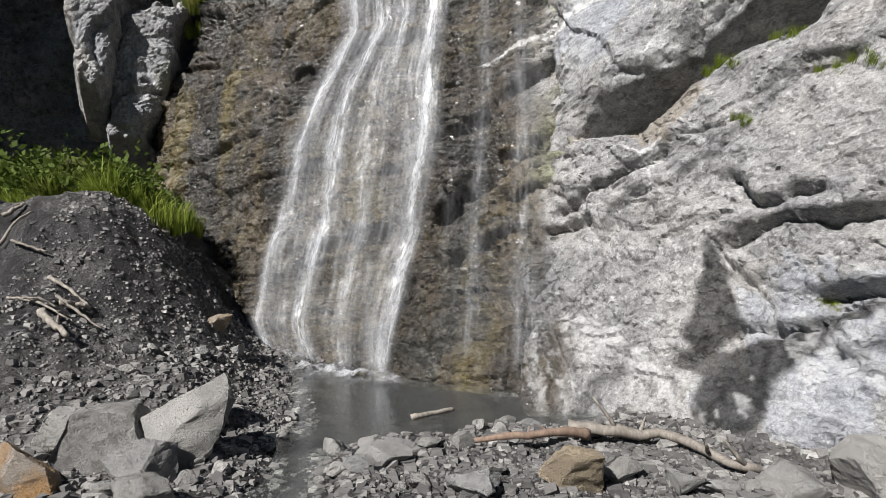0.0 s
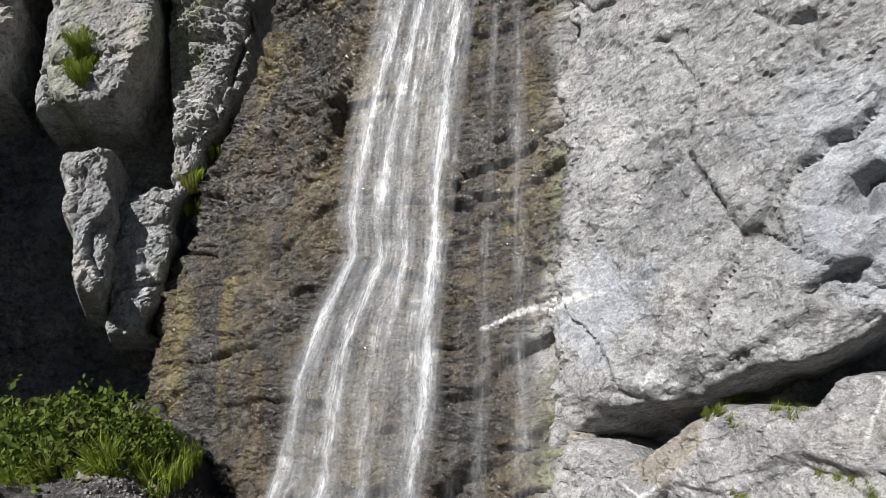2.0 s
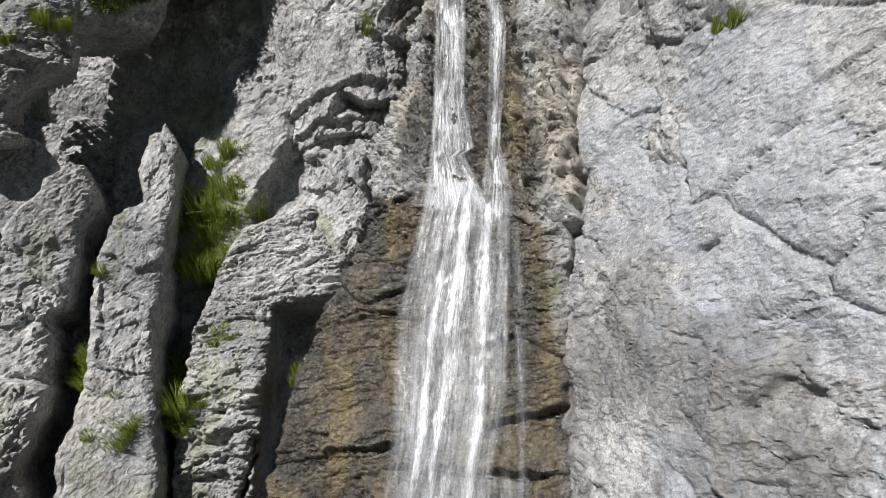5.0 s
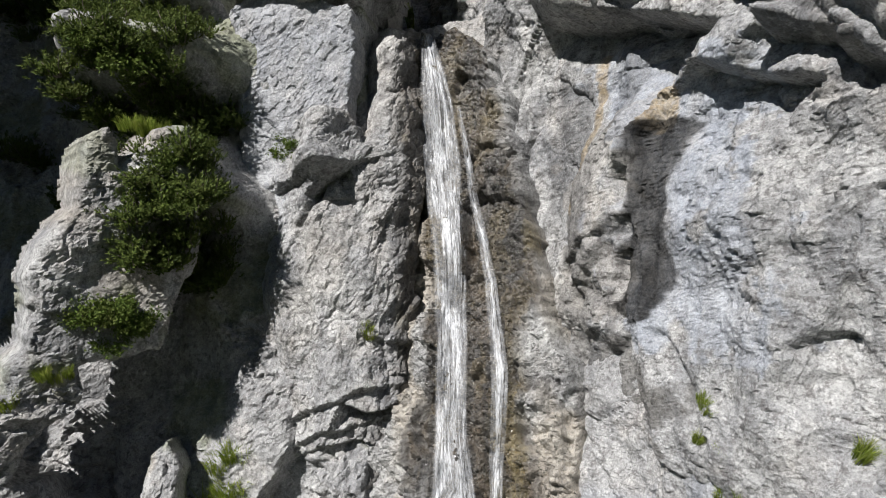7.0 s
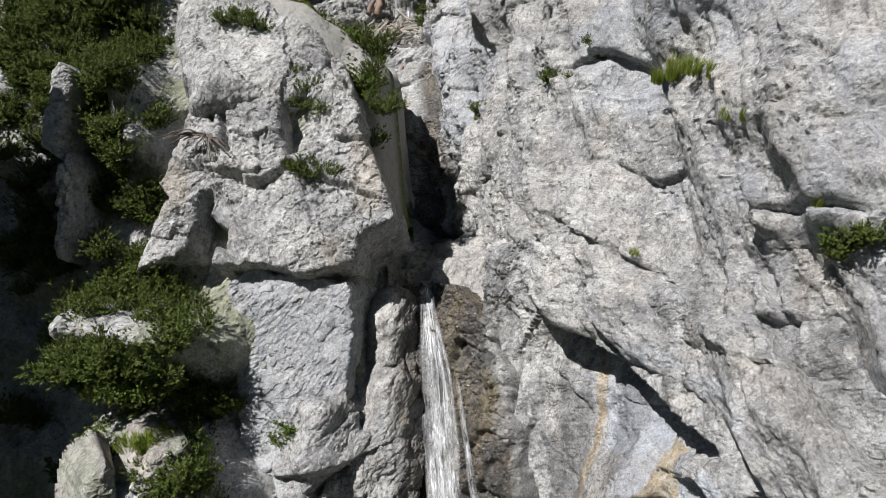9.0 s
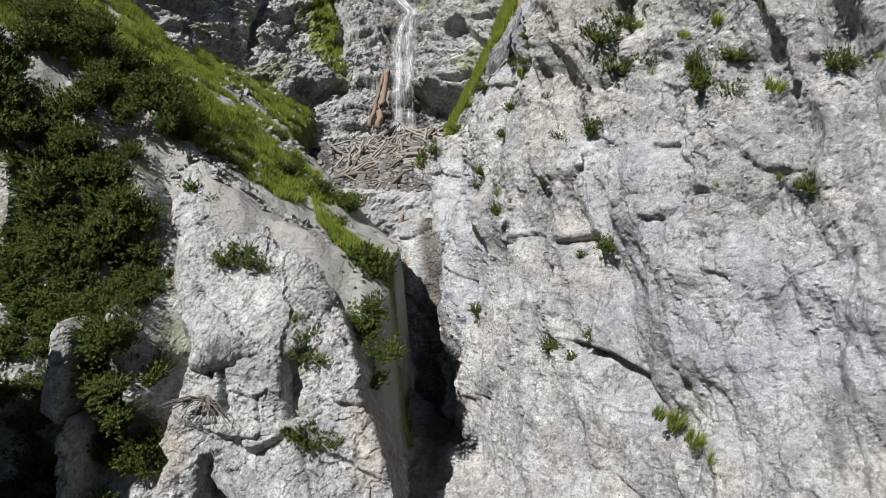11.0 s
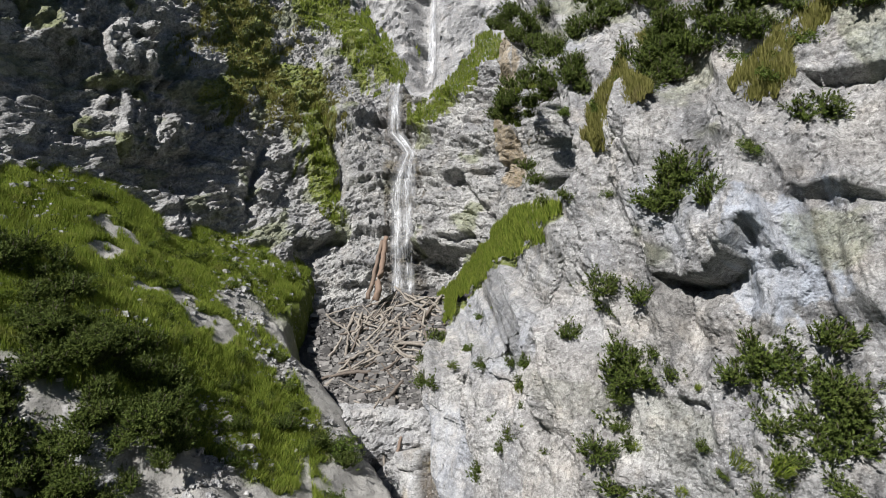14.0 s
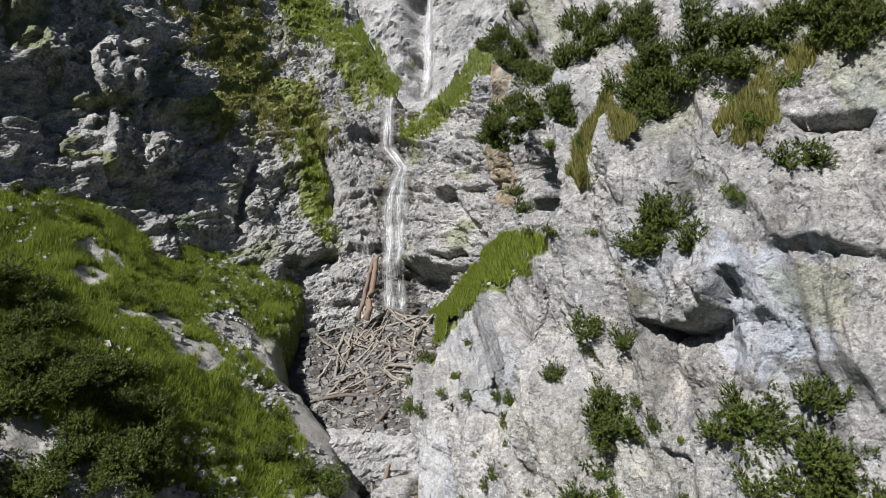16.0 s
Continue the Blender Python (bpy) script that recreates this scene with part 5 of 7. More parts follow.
def build_slope():
    xs, ys = np.arange(-30, 0.5, 0.14), np.arange(18.0, 50.0, 0.14)
    X, Y = np.meshgrid(xs, ys)
    Z, over = slope_height(X, Y)
    bare = slope_bare(X, Y, over)
    keep = ((over < 0.75) & (Y > 19.0 + 1.3 * step(-7.5, -9.5, X)))[:-1, :-1]
    ob = new("meadow_slope", grid_mesh("meadow_slope", np.stack((X, Y, Z), -1), keep, {"bare": bare}, TURF))
    tagged(ob, "steep green mountain meadow with bare stones", "slope", kind="structure")


build_slope()


def debris_height(x, y):
    z = 43.6 + 0.2 * (x + 4) + 0.5 * (y - 38) + 0.35 * fbm(x * 0.6, y * 0.6, 4, 190) + 0.1 * fbm(x * 3, y * 3, 3, 191)
    return z - 5 * step(32.5, 30.5, y) - 1.5 * step(42.0, 43.0, y)


def build_debris():
    xs, ys = np.arange(-12, 4.0, 0.1), np.arange(29.5, 47.0, 0.1)
    X, Y = np.meshgrid(xs, ys)
    keep = np.ones((len(ys) - 1, len(xs) - 1), bool)
    ob = new("gully_rubble", grid_mesh("gully_rubble", np.stack((X, Y, debris_height(X, Y)), -1), keep, {"wet": 0.2 + 0 * X}, GRAVEL))
    tagged(ob, "grey rubble filling the upper gully", "rubble", kind="structure")


build_debris()

# ---- falling water ----


def fall(name, label, face, left, right, threads, parent=None, off=0.12, cell=0.08, seed=0, thin=0.0, base=0.15, top_up=0.0):
    """A veil of water in front of a face, between two lines of x and z. threads: (place across at the top, at the foot, width, strength)."""
    left, right = sorted(left, key=lambda p: p[1]), sorted(right, key=lambda p: p[1])
    z0, z1 = max(left[0][1], right[0][1]), min(left[-1][1], right[-1][1])
    zs, ss = np.arange(z0, z1, cell), np.linspace(0, 1, 60)
    S, Z = np.meshgrid(ss, zs)
    L = np.interp(Z, [p[1] for p in left], [p[0] for p in left])
    R = np.interp(Z, [p[1] for p in right], [p[0] for p in right])
    X = L + (R - L) * S
    Y = face.grid(X, Z)
    k = max(1, int(0.7 / cell))
    pad = np.pad(Y, ((k, k), (0, 0)), mode="edge")
    Y = np.min(np.stack([pad[i:i + len(zs)] for i in range(2 * k + 1)]), 0) * 0.5 + np.mean(np.stack([pad[i:i + len(zs)] for i in range(2 * k + 1)]), 0) * 0.5 - off
    Y += 0.05 * fbm(S * 9, Z * 0.7, 3, seed)
    t = (Z - z0) / (z1 - z0)
    dens = base - thin + 0.06 * (1 - t) + top_up * t
    for top, foot, width, strength in threads:
        c = foot + (top - foot) * t + 0.012 * fbm(Z * 0.8, Z * 0 + top * 9, 3, seed + 1)
        dens = dens + strength * np.exp(-((S - c) / width) ** 2)
    dens *= step(0.0, 0.015, t) * step(1.0, 0.985, t) * step(0.0, 0.10, S) * step(1.0, 0.93, S)
    keep = np.ones((len(zs) - 1, len(ss) - 1), bool)
    me = grid_mesh(name, np.stack((X, Y, Z), -1), keep, {"dens": dens}, WATERFALL)
    uv = me.uv_layers.new(name="UVMap")
    idx = np.empty(len(me.loops), np.int32)
    me.loops.foreach_get("vertex_index", idx)
    flat = np.stack((S * np.mean(R - L) + seed, Z), -1).reshape(-1, 2)[idx]
    uv.data.foreach_set("uv", flat.astype(np.float32).ravel())
    ob = new(name, me)
    if parent is None:
        tagged(ob, label, "waterfall")
    else:
        ob.parent = parent
    return ob


MAIN_L = [(-0.30, 16.96), (-0.68, 15.47), (-1.08, 13.56), (-1.13, 11.23), (-1.46, 9.13), (-1.78, 7.74), (-1.87, 5.85), (-1.76, 5.22), (-2.27, 4.25), (-2.62, 3.04), (-2.70, 2.01), (-2.66, 3.11), (-2.79, 1.70), (-2.83, 0.59), (-2.41, -0.21)]
MAIN_R = [(1.36, 16.73), (1.34, 14.69), (1.15, 12.42), (0.85, 10.98), (0.61, 9.45), (0.46, 8.27), (0.24, 6.18), (0.12, 4.93), (0.07, 3.20), (-0.16, 1.82), (0.05, 4.02), (-0.11, 2.30), (-0.33, 1.38), (-0.52, 0.53), (-0.59, -0.02)]
_main = fall("waterfall", "white waterfall fanning out over brown rock", BED, MAIN_L, MAIN_R,
             [(0.42, 0.06, 0.035, 0.8), (0.52, 0.36, 0.045, 0.85), (0.56, 0.62, 0.05, 0.5), (0.74, 0.91, 0.04, 1.0), (0.3, 0.25, 0.10, 0.15)], off=0.16, seed=3, base=0.0, top_up=0.5)
fall("veil", "", BED, MAIN_L, MAIN_R, [(0.5, 0.55, 0.2, 0.12), (0.7, 0.85, 0.06, 0.3), (0.3, 0.12, 0.06, 0.25)], _main, off=0.26, seed=17, thin=0.1)
UPPER_L = [(-0.78, 29.43), (-0.76, 27.69), (-0.69, 24.98), (-0.40, 22.55), (-0.31, 20.39), (-0.33, 18.42), (-0.40, 16.85), (-0.38, 17.37), (-0.48, 16.36), (-0.56, 15.73)]
UPPER_R = [(-0.44, 29.34), (0.16, 26.96), (0.42, 24.87), (0.51, 22.55), (0.51, 20.46), (0.45, 18.56), (0.40, 17.03), (0.63, 17.15), (0.82, 16.15), (0.98, 15.53)]
fall("splash", "", BED, [(-0.95, 11.0), (-0.1, 10.95), (0.0, 10.4), (-0.9, 10.3)], [(1.5, 11.0), (1.5, 10.6), (1.2, 10.2)], [(0.4, 0.4, 0.4, 0.4), (0.85, 0.7, 0.15, 0.2)], _main, off=0.12, seed=51, base=0.15, cell=0.04)
fall("splash", "", BED, [(-0.8, 16.5), (-0.9, 15.9)], [(1.75, 16.5), (1.5, 15.9)], [(0.5, 0.5, 0.4, 0.4)], _main, off=0.15, seed=53, base=0.15, cell=0.04)
# Thin running water; its white flecks also stand for glints on wet rock.
fall("trickle", "", BED, [(0.9, 15.6), (0.75, 11.0), (0.45, 8.0), (0.1, 4.0), (-0.2, 0.2)], [(1.75, 15.6), (1.7, 11.0), (1.6, 8.0), (1.45, 4.0), (1.2, 0.2)], [(0.6, 0.75, 0.08, 0.22), (0.3, 0.35, 0.06, 0.15)], _main, off=0.06, seed=55, base=0.0)
_upper = fall("waterfall", "narrow white upper waterfall in two strands", CHUTE, UPPER_L, UPPER_R, [(0.5, 0.35, 0.25, 0.45), (0.7, 0.75, 0.2, 0.3)], off=0.15, seed=29, base=0.5)
fall("strand", "", CHUTE, [(0.25, 26.77), (0.46, 25.20), (0.59, 24.06), (0.79, 22.99), (0.94, 21.85), (0.97, 19.86), (0.90, 17.14), (0.84, 16.97), (0.71, 16.17), (0.63, 15.58)],
     [(0.38, 26.75), (0.64, 25.18), (0.82, 24.05), (1.05, 22.99), (1.24, 21.86), (1.38, 19.91), (1.21, 17.22), (1.31, 16.87), (1.39, 16.06), (1.40, 15.48)], [(0.5, 0.5, 0.25, 0.8)], _upper, off=0.15, seed=31, base=0.3)
fall("waterfall", "small cascade over the upper rock steps", BACK, [(-4.76, 63.77), (-4.78, 58.81), (-3.39, 57.12), (-4.30, 54.75), (-4.15, 51.38), (-3.93, 45.99)], [(-3.54, 63.66), (-3.46, 59.11), (-2.18, 57.06), (-2.07, 52.24), (-2.27, 49.67), (-2.03, 46.02)],
     [(0.45, 0.25, 0.16, 0.75), (0.65, 0.75, 0.13, 0.75)], off=0.5, seed=37, cell=0.15, base=0.25)
fall("waterfall", "thin far waterfall in a dark notch", FAR_WALL, [(-1.90, 87.19), (-2.31, 78.51), (-2.57, 72.83)], [(-1.25, 87.10), (-1.20, 78.40), (-1.17, 72.72)], [(0.5, 0.5, 0.4, 0.9)], off=0.3, seed=41, cell=0.3)
fall("waterfall", "thin water slide in the cleft", SLIDE, [(-1.81, 38.03), (-1.76, 35.50), (-1.73, 38.80), (-1.27, 35.79)], [(-1.36, 38.10), (-1.13, 35.63), (-1.08, 38.65), (-0.86, 35.73)], [(0.5, 0.5, 0.3, 0.4)], off=0.1, seed=43)


def foam():
    """White water churning where the fall meets the pool: a low uneven heap of foam."""
    xs, ys = np.arange(-2.3, 0.2, 0.03), np.arange(6.9, 8.6, 0.03)
    X, Y = np.meshgrid(xs, ys)
    d, _ = line_distance(X, Y, [(-2.34, 8.59), (-1.65, 7.96), (-1.16, 7.61), (-0.65, 7.47)])
    heap = np.exp(-(d / 0.22) ** 2)
    Z = 0.012 + 0.10 * heap * (0.6 + 0.6 * fbm(X * 7, Y * 7, 3, 61))
    dens = 1.0 * heap * step(-0.5, 0.4, fbm(X * 5, Y * 5, 4, 62) + 0.25)
    keep = (heap > 0.03)[:-1, :-1]
    me = grid_mesh("foam", np.stack((X, Y, Z), -1), keep, {"dens": dens}, WATERFALL)
    uv = me.uv_layers.new(name="UVMap")
    co = np.empty(len(me.vertices) * 3, np.float32)
    me.vertices.foreach_get("co", co)
    idx = np.empty(len(me.loops), np.int32)
    me.loops.foreach_get("vertex_index", idx)
    uv.data.foreach_set("uv", (co.reshape(-1, 3)[idx][:, :2] * np.array((0.5, 4.0), np.float32)).ravel())
    ob = new("foam", me)
    ob.parent = _main


foam()

# ---- loose things: helpers ----


def part(name, me, parent, label=""):
    ob = new(name, me)
    ob.parent = parent
    return tagged(ob, label) if label else ob


def mesh_of(name, verts, faces, material, smooth=False):
    me = bpy.data.meshes.new(name)
    me.from_pydata([tuple(v) for v in verts], [], [tuple(f) for f in faces])
    if smooth:
        me.polygons.foreach_set("use_smooth", np.ones(len(me.polygons), bool))
    me.materials.append(material)
    return me


def stone_mesh(rng, size, cuts=9, detail=3, rough=0.03, ochre=0.0, tan=0.0):
    """An angular stone: a ball cut flat by planes, with chipped faces. Its base lies at 0."""
    bm = bmesh.new()
    bmesh.ops.create_icosphere(bm, subdivisions=detail, radius=1.0)
    p = np.array([v.co[:] for v in bm.verts])
    for _ in range(cuts):
        n = rng.normal(size=3)
        n /= np.linalg.norm(n)
        over = np.maximum(p @ n - rng.uniform(0.36, 0.72), 0)
        p -= over[:, None] * n
    p /= np.abs(p).max(0)
    p += rough * np.stack([vnoise(p[:, 0] * f, p[:, 1] * f, p[:, 2] * f, s) for f, s in ((3.1, 1), (3.1, 2), (3.1, 3))], -1)
    p += 0.4 * rough * np.stack([vnoise(p[:, 0] * 9, p[:, 1] * 9, p[:, 2] * 9, s) for s in (4, 5, 6)], -1)
    p = p * np.array(size) / 2
    p[:, 2] -= p[:, 2].min()
    for v, co in zip(bm.verts, p):
        v.co = co
    me = bpy.data.meshes.new("stone")
    bm.to_mesh(me)
    bm.free()
    for key, val in (("ochre", ochre), ("tan", tan)):
        if val:
            me.attributes.new(key, "FLOAT", "POINT").data.foreach_set("value", np.full(len(me.vertices), val, np.float32))
    me.materials.append(BOULDER)
    return me


def tube(pts, radii, sides=8, rng=None, knots=0.12):
    """Vertices and faces of a bent, tapering, knotty stem."""
    pts = [Vector(p) for p in pts]
    verts, faces = [], []
    for i, p in enumerate(pts):
        way = (pts[min(i + 1, len(pts) - 1)] - pts[max(i - 1, 0)]).normalized()
        a = way.cross(Vector((0.31, 0.2, 0.93))).normalized()
        b = way.cross(a)
        for k in range(sides):
            t = 2 * math.pi * k / sides
            r = radii[i] * (1 + (rng.uniform(-knots, knots) if rng is not None else 0))
            verts.append(p + (a * math.cos(t) + b * math.sin(t)) * r)
    for i in range(len(pts) - 1):
        for k in range(sides):
            faces.append((i * sides + k, i * sides + (k + 1) % sides, (i + 1) * sides + (k + 1) % sides, (i + 1) * sides + k))
    faces.append(tuple(range(sides))[::-1])
    faces.append(tuple(range((len(pts) - 1) * sides, len(pts) * sides)))
    return verts, faces


def smooth_line(pts, n, rng=None, wobble=0.0):
    pts = np.array(pts, float)
    t = np.linspace(0, len(pts) - 1, n)
    out = np.stack([np.interp(t, range(len(pts)), pts[:, k]) for k in range(3)], -1)
    for _ in range(2):
        out[1:-1] = (out[:-2] + 2 * out[1:-1] + out[2:]) / 4
    if rng is not None:
        out[1:-1] += rng.normal(size=(n - 2, 3)) * wobble
    return out


def log_thing(name, label, category, line, r0, r1, material, rng, twigs=0, group="", sides=8):
    """A length of timber along a line, with broken branch stubs as parts."""
    n = max(5, min(14, 4 * len(line)))
    pts = smooth_line(line, n, rng, 0.25 * r0)
    v, f = tube(pts, np.linspace(r0, r1, n) * rng.uniform(0.9, 1.1, n), sides, rng)
    ob = new(name, mesh_of(name, v, f, material, True))
    tagged(ob, label, category, group)
    for _ in range(twigs):
        i = int(rng.integers(1, n - 1))
        d = rng.normal(size=3)
        d[2] = abs(d[2])
        d *= rng.uniform(2.5, 6.0) * r0 / np.linalg.norm(d)
        v, f = tube(smooth_line([pts[i], pts[i] + d * 0.5, pts[i] + d + rng.normal(size=3) * r0], 4), [r0 * 0.4, r0 * 0.33, r0 * 0.25, r0 * 0.1], 6, rng)
        part("branch_stub", mesh_of("branch_stub", v, f, material, True), ob)
    return ob


# ---- plants ----


def blades(rng, count, height, spread, lean=0.5, width=0.006):
    """Bent grass blades rooted round the origin."""
    a, r = rng.uniform(0, 2 * math.pi, count), spread * np.sqrt(rng.uniform(0, 1, count))
    h = height * rng.uniform(0.45, 1.0, count)
    root = np.stack((r * np.cos(a), r * np.sin(a), np.zeros(count)), -1)
    out = np.stack((np.cos(a + rng.normal(0, 0.7, count)), np.sin(a + rng.normal(0, 0.7, count)), np.zeros(count)), -1) * (lean * h * rng.uniform(0.2, 1.0, count))[:, None]
    side = np.stack((-np.sin(a * 3), np.cos(a * 3), np.zeros(count)), -1) * width * rng.uniform(0.6, 1.2, count)[:, None]
    up = np.stack((np.zeros(count), np.zeros(count), h), -1)
    mid = root + 0.3 * out + 0.62 * up
    tip = root + out + (1 - 0.35 * np.linalg.norm(out, axis=1) / h)[:, None] * up
    v = np.stack((root - side, root + side, mid - side * 0.8, mid + side * 0.8, tip), 1).reshape(-1, 3)
    i = np.arange(count)[:, None] * 5
    return v, [tuple(q) for q in np.concatenate((i, i + 1, i + 3, i + 2), 1)] + [tuple(q) for q in np.concatenate((i + 2, i + 3, i + 4), 1)]


def grass_tuft(rng, height, spread, count):
    v, f = blades(rng, count, height, spread)
    return mesh_of("grass_tuft", v, f, GRASS)


def needle_shoots(rng, tips, ways, length, needles, width):
    """Bottle-brush shoots of needles at the tips, pointing their ways."""
    n = len(tips)
    tips, ways = np.repeat(tips, needles, 0), np.repeat(ways, needles, 0)
    along = rng.uniform(-0.5, 0.5, len(tips))[:, None]
    root = tips + ways * along * length
    rnd = rng.normal(size=(len(tips), 3))
    rnd -= ways * np.sum(rnd * ways, 1)[:, None]
    rnd /= np.linalg.norm(rnd, axis=1)[:, None]
    tip = root + (ways * 0.75 + rnd * 0.75) * (length * 0.62) * rng.uniform(0.7, 1.1, len(tips))[:, None]
    side = np.cross(ways, rnd) * width
    v = np.stack((root - side, root + side, tip), 1).reshape(-1, 3)
    return v, np.arange(len(v)).reshape(-1, 3)


def pine_shrub(rng, height=1.0, width=1.0, shoots=230, needles=9, leafy=False):
    """A low mountain pine or leafy shrub: an Empty over stems and foliage, about a metre high, spreading from its root."""
    root = new("mountain_pine" if not leafy else "leafy_shrub")
    sv, sf, tips, ways = [], [], [], []
    limbs = 9
    for k in range(limbs):
        a = 2 * math.pi * k / limbs + rng.uniform(-0.4, 0.4)
        reach, h = width * rng.uniform(0.25, 0.62), height * rng.uniform(0.45, 1.0)
        line = smooth_line([(0, 0, 0), (math.cos(a) * reach * 0.6, math.sin(a) * reach * 0.6, h * 0.28), (math.cos(a) * reach, math.sin(a) * reach, h * 0.9)], 8, rng, 0.02)
        v, f = tube(line, np.linspace(0.032, 0.008, 8), 5)
        f = [tuple(i + len(sv) for i in q) for q in f]
        sv += v
        sf += f
        for _ in range(shoots // limbs):
            t = rng.uniform(0.4, 1.05)
            p = np.array([np.interp(t * 7, range(8), line[:, c]) for c in range(3)])
            off = rng.normal(size=3) * np.array((0.10, 0.10, 0.065)) * (0.6 + t) * width
            w = off * 1.5 + np.array((math.cos(a) * 0.25, math.sin(a) * 0.25, 0.55))
            tips.append(p + off)
            ways.append(w / np.linalg.norm(w))
    part("stem", mesh_of("stem", sv, sf, BARK, True), root)
    tips, ways = np.array(tips), np.array(ways)
    if leafy:
        n = 9
        c = np.repeat(tips, n, 0) + rng.normal(size=(len(tips) * n, 3)) * 0.07
        u = rng.normal(size=c.shape)
        u /= np.linalg.norm(u, axis=1)[:, None]
        w = np.cross(u, rng.normal(size=c.shape))
        w /= np.linalg.norm(w, axis=1)[:, None]
        s = 0.035 * rng.uniform(0.6, 1.2, len(c))[:, None]
        v = np.stack((c - u * s * 1.6, c + w * s, c + u * s * 1.6, c - w * s), 1).reshape(-1, 3)
        me = mesh_of("foliage", v, np.arange(len(v)).reshape(-1, 4), LEAVES)
    else:
        v, f = needle_shoots(rng, tips, ways, 0.17, needles, 0.021)
        me = mesh_of("foliage", v, f, NEEDLES)
    part("foliage", me, root)
    return root


RNG = np.random.default_rng(7)
PINES = [tagged(pine_shrub(RNG, h, w, n), "low dark green mountain pine growing from a rock ledge", "shrub", "mountain pines on the cliff") for h, w, n in ((1.0, 1.0, 300), (0.8, 1.2, 300), (1.3, 0.9, 300), (0.7, 0.9, 220))]
LEAFY = [tagged(pine_shrub(RNG, h, w, n, leafy=True), "bright green leafy shrub in a rock crack", "shrub", "leafy shrubs on the cliff") for h, w, n in ((0.8, 1.0, 200), (0.6, 1.2, 180))]
TUFTS = [tagged(new("grass_tuft", grass_tuft(RNG, h, s, c)), "tuft of green grass rooted in a rock crack", "grass", "grass tufts on the cliff") for h, s, c in ((0.42, 0.16, 260), (0.32, 0.22, 260), (0.5, 0.12, 200))]
USED = set()
EXTRA = []
BULK = None         # shrubs too many to count are gathered here and joined
SPREAD = 0.85      # size of the shrubs against the given one


def plant(kinds, x, y, z, size, lean=0.0, spread=None):
    kind = kinds[int(RNG.integers(len(kinds)))]
    if kinds is not TUFTS:
        size *= SPREAD
    if BULK is not None:
        BULK.append((kind, pose(x, y, z, lean, 0, 0) @ pose(0, 0, 0, 0, 0, RNG.uniform(0, 360)) @ Matrix.Scale(size, 4)))
        return
    m = pose(x, y, z, lean, 0, RNG.uniform(0, 360)) if not lean else pose(x, y, z, lean, 0, 0) @ pose(0, 0, 0, 0, 0, RNG.uniform(0, 360))
    if kind.name not in USED:
        USED.add(kind.name)
        kind.matrix_basis = m @ Matrix.Diagonal((size, size, size * RNG.uniform(0.85, 1.15), 1))
        return
    ob = copy_thing(kind, m)
    ob.scale = (size, size, size * RNG.uniform(0.85, 1.15))


def thicket(name, label, plants):
    """Many shrubs joined into one mesh."""
    verts, tris, mats, base = [], [], [], 0
    for kind, m in plants:
        r, t = np.array(m.to_3x3()), np.array(m.translation)
        for ob in (kind.children or [kind]):
            me = ob.data
            co = np.empty(len(me.vertices) * 3)
            me.vertices.foreach_get("co", co)
            me.calc_loop_triangles()
            tri = np.empty(len(me.loop_triangles) * 3, np.int32)
            me.loop_triangles.foreach_get("vertices", tri)
            verts.append(co.reshape(-1, 3) @ r.T + t)
            tris.append(tri + base)
            mats.append(np.full(len(tri) // 3, [NEEDLES, BARK, LEAVES, GRASS].index(me.materials[0]), np.int32))
            base += len(me.vertices)
    verts, tris, mats = np.concatenate(verts), np.concatenate(tris), np.concatenate(mats)
    me = bpy.data.meshes.new(name)
    me.vertices.add(len(verts))
    me.vertices.foreach_set("co", verts.astype(np.float32).ravel())
    me.loops.add(len(tris))
    me.loops.foreach_set("vertex_index", tris)
    me.polygons.add(len(tris) // 3)
    me.polygons.foreach_set("loop_start", np.arange(0, len(tris), 3, dtype=np.int32))
    for k in (NEEDLES, BARK, LEAVES, GRASS):
        me.materials.append(k)
    me.polygons.foreach_set("material_index", mats)
    me.update(calc_edges=True)
    tagged(new(name, me), label, "shrubs", kind="stuff")


def plant_on(face, kinds, spots, lean=25, sink=0.12):
    for x, z, size in spots:
        while size * SPREAD > 1.05 and kinds is not TUFTS:
            a, r, size = RNG.uniform(0, 6.28), 0.42 * size * SPREAD, size - 0.12
            for k in (0, 2.1, 4.2):
                s, px, pz = 0.85 * RNG.uniform(0.8, 1.1) / SPREAD, x + r * math.cos(a + k), z + 0.7 * r * math.sin(a + k)
                EXTRA.append((kinds[int(RNG.integers(len(kinds)))], pose(px, face.at(px, pz) + sink - 0.05 * s, pz - 0.25 * s, lean, 0, 0) @ pose(0, 0, 0, 0, 0, RNG.uniform(0, 360)) @ Matrix.Scale(s * SPREAD, 4)))
            size *= 0.72
        plant(kinds, x, face.at(x, z) + sink - 0.05 * size, z - 0.25 * size, size, lean)


SPREAD = 0.72
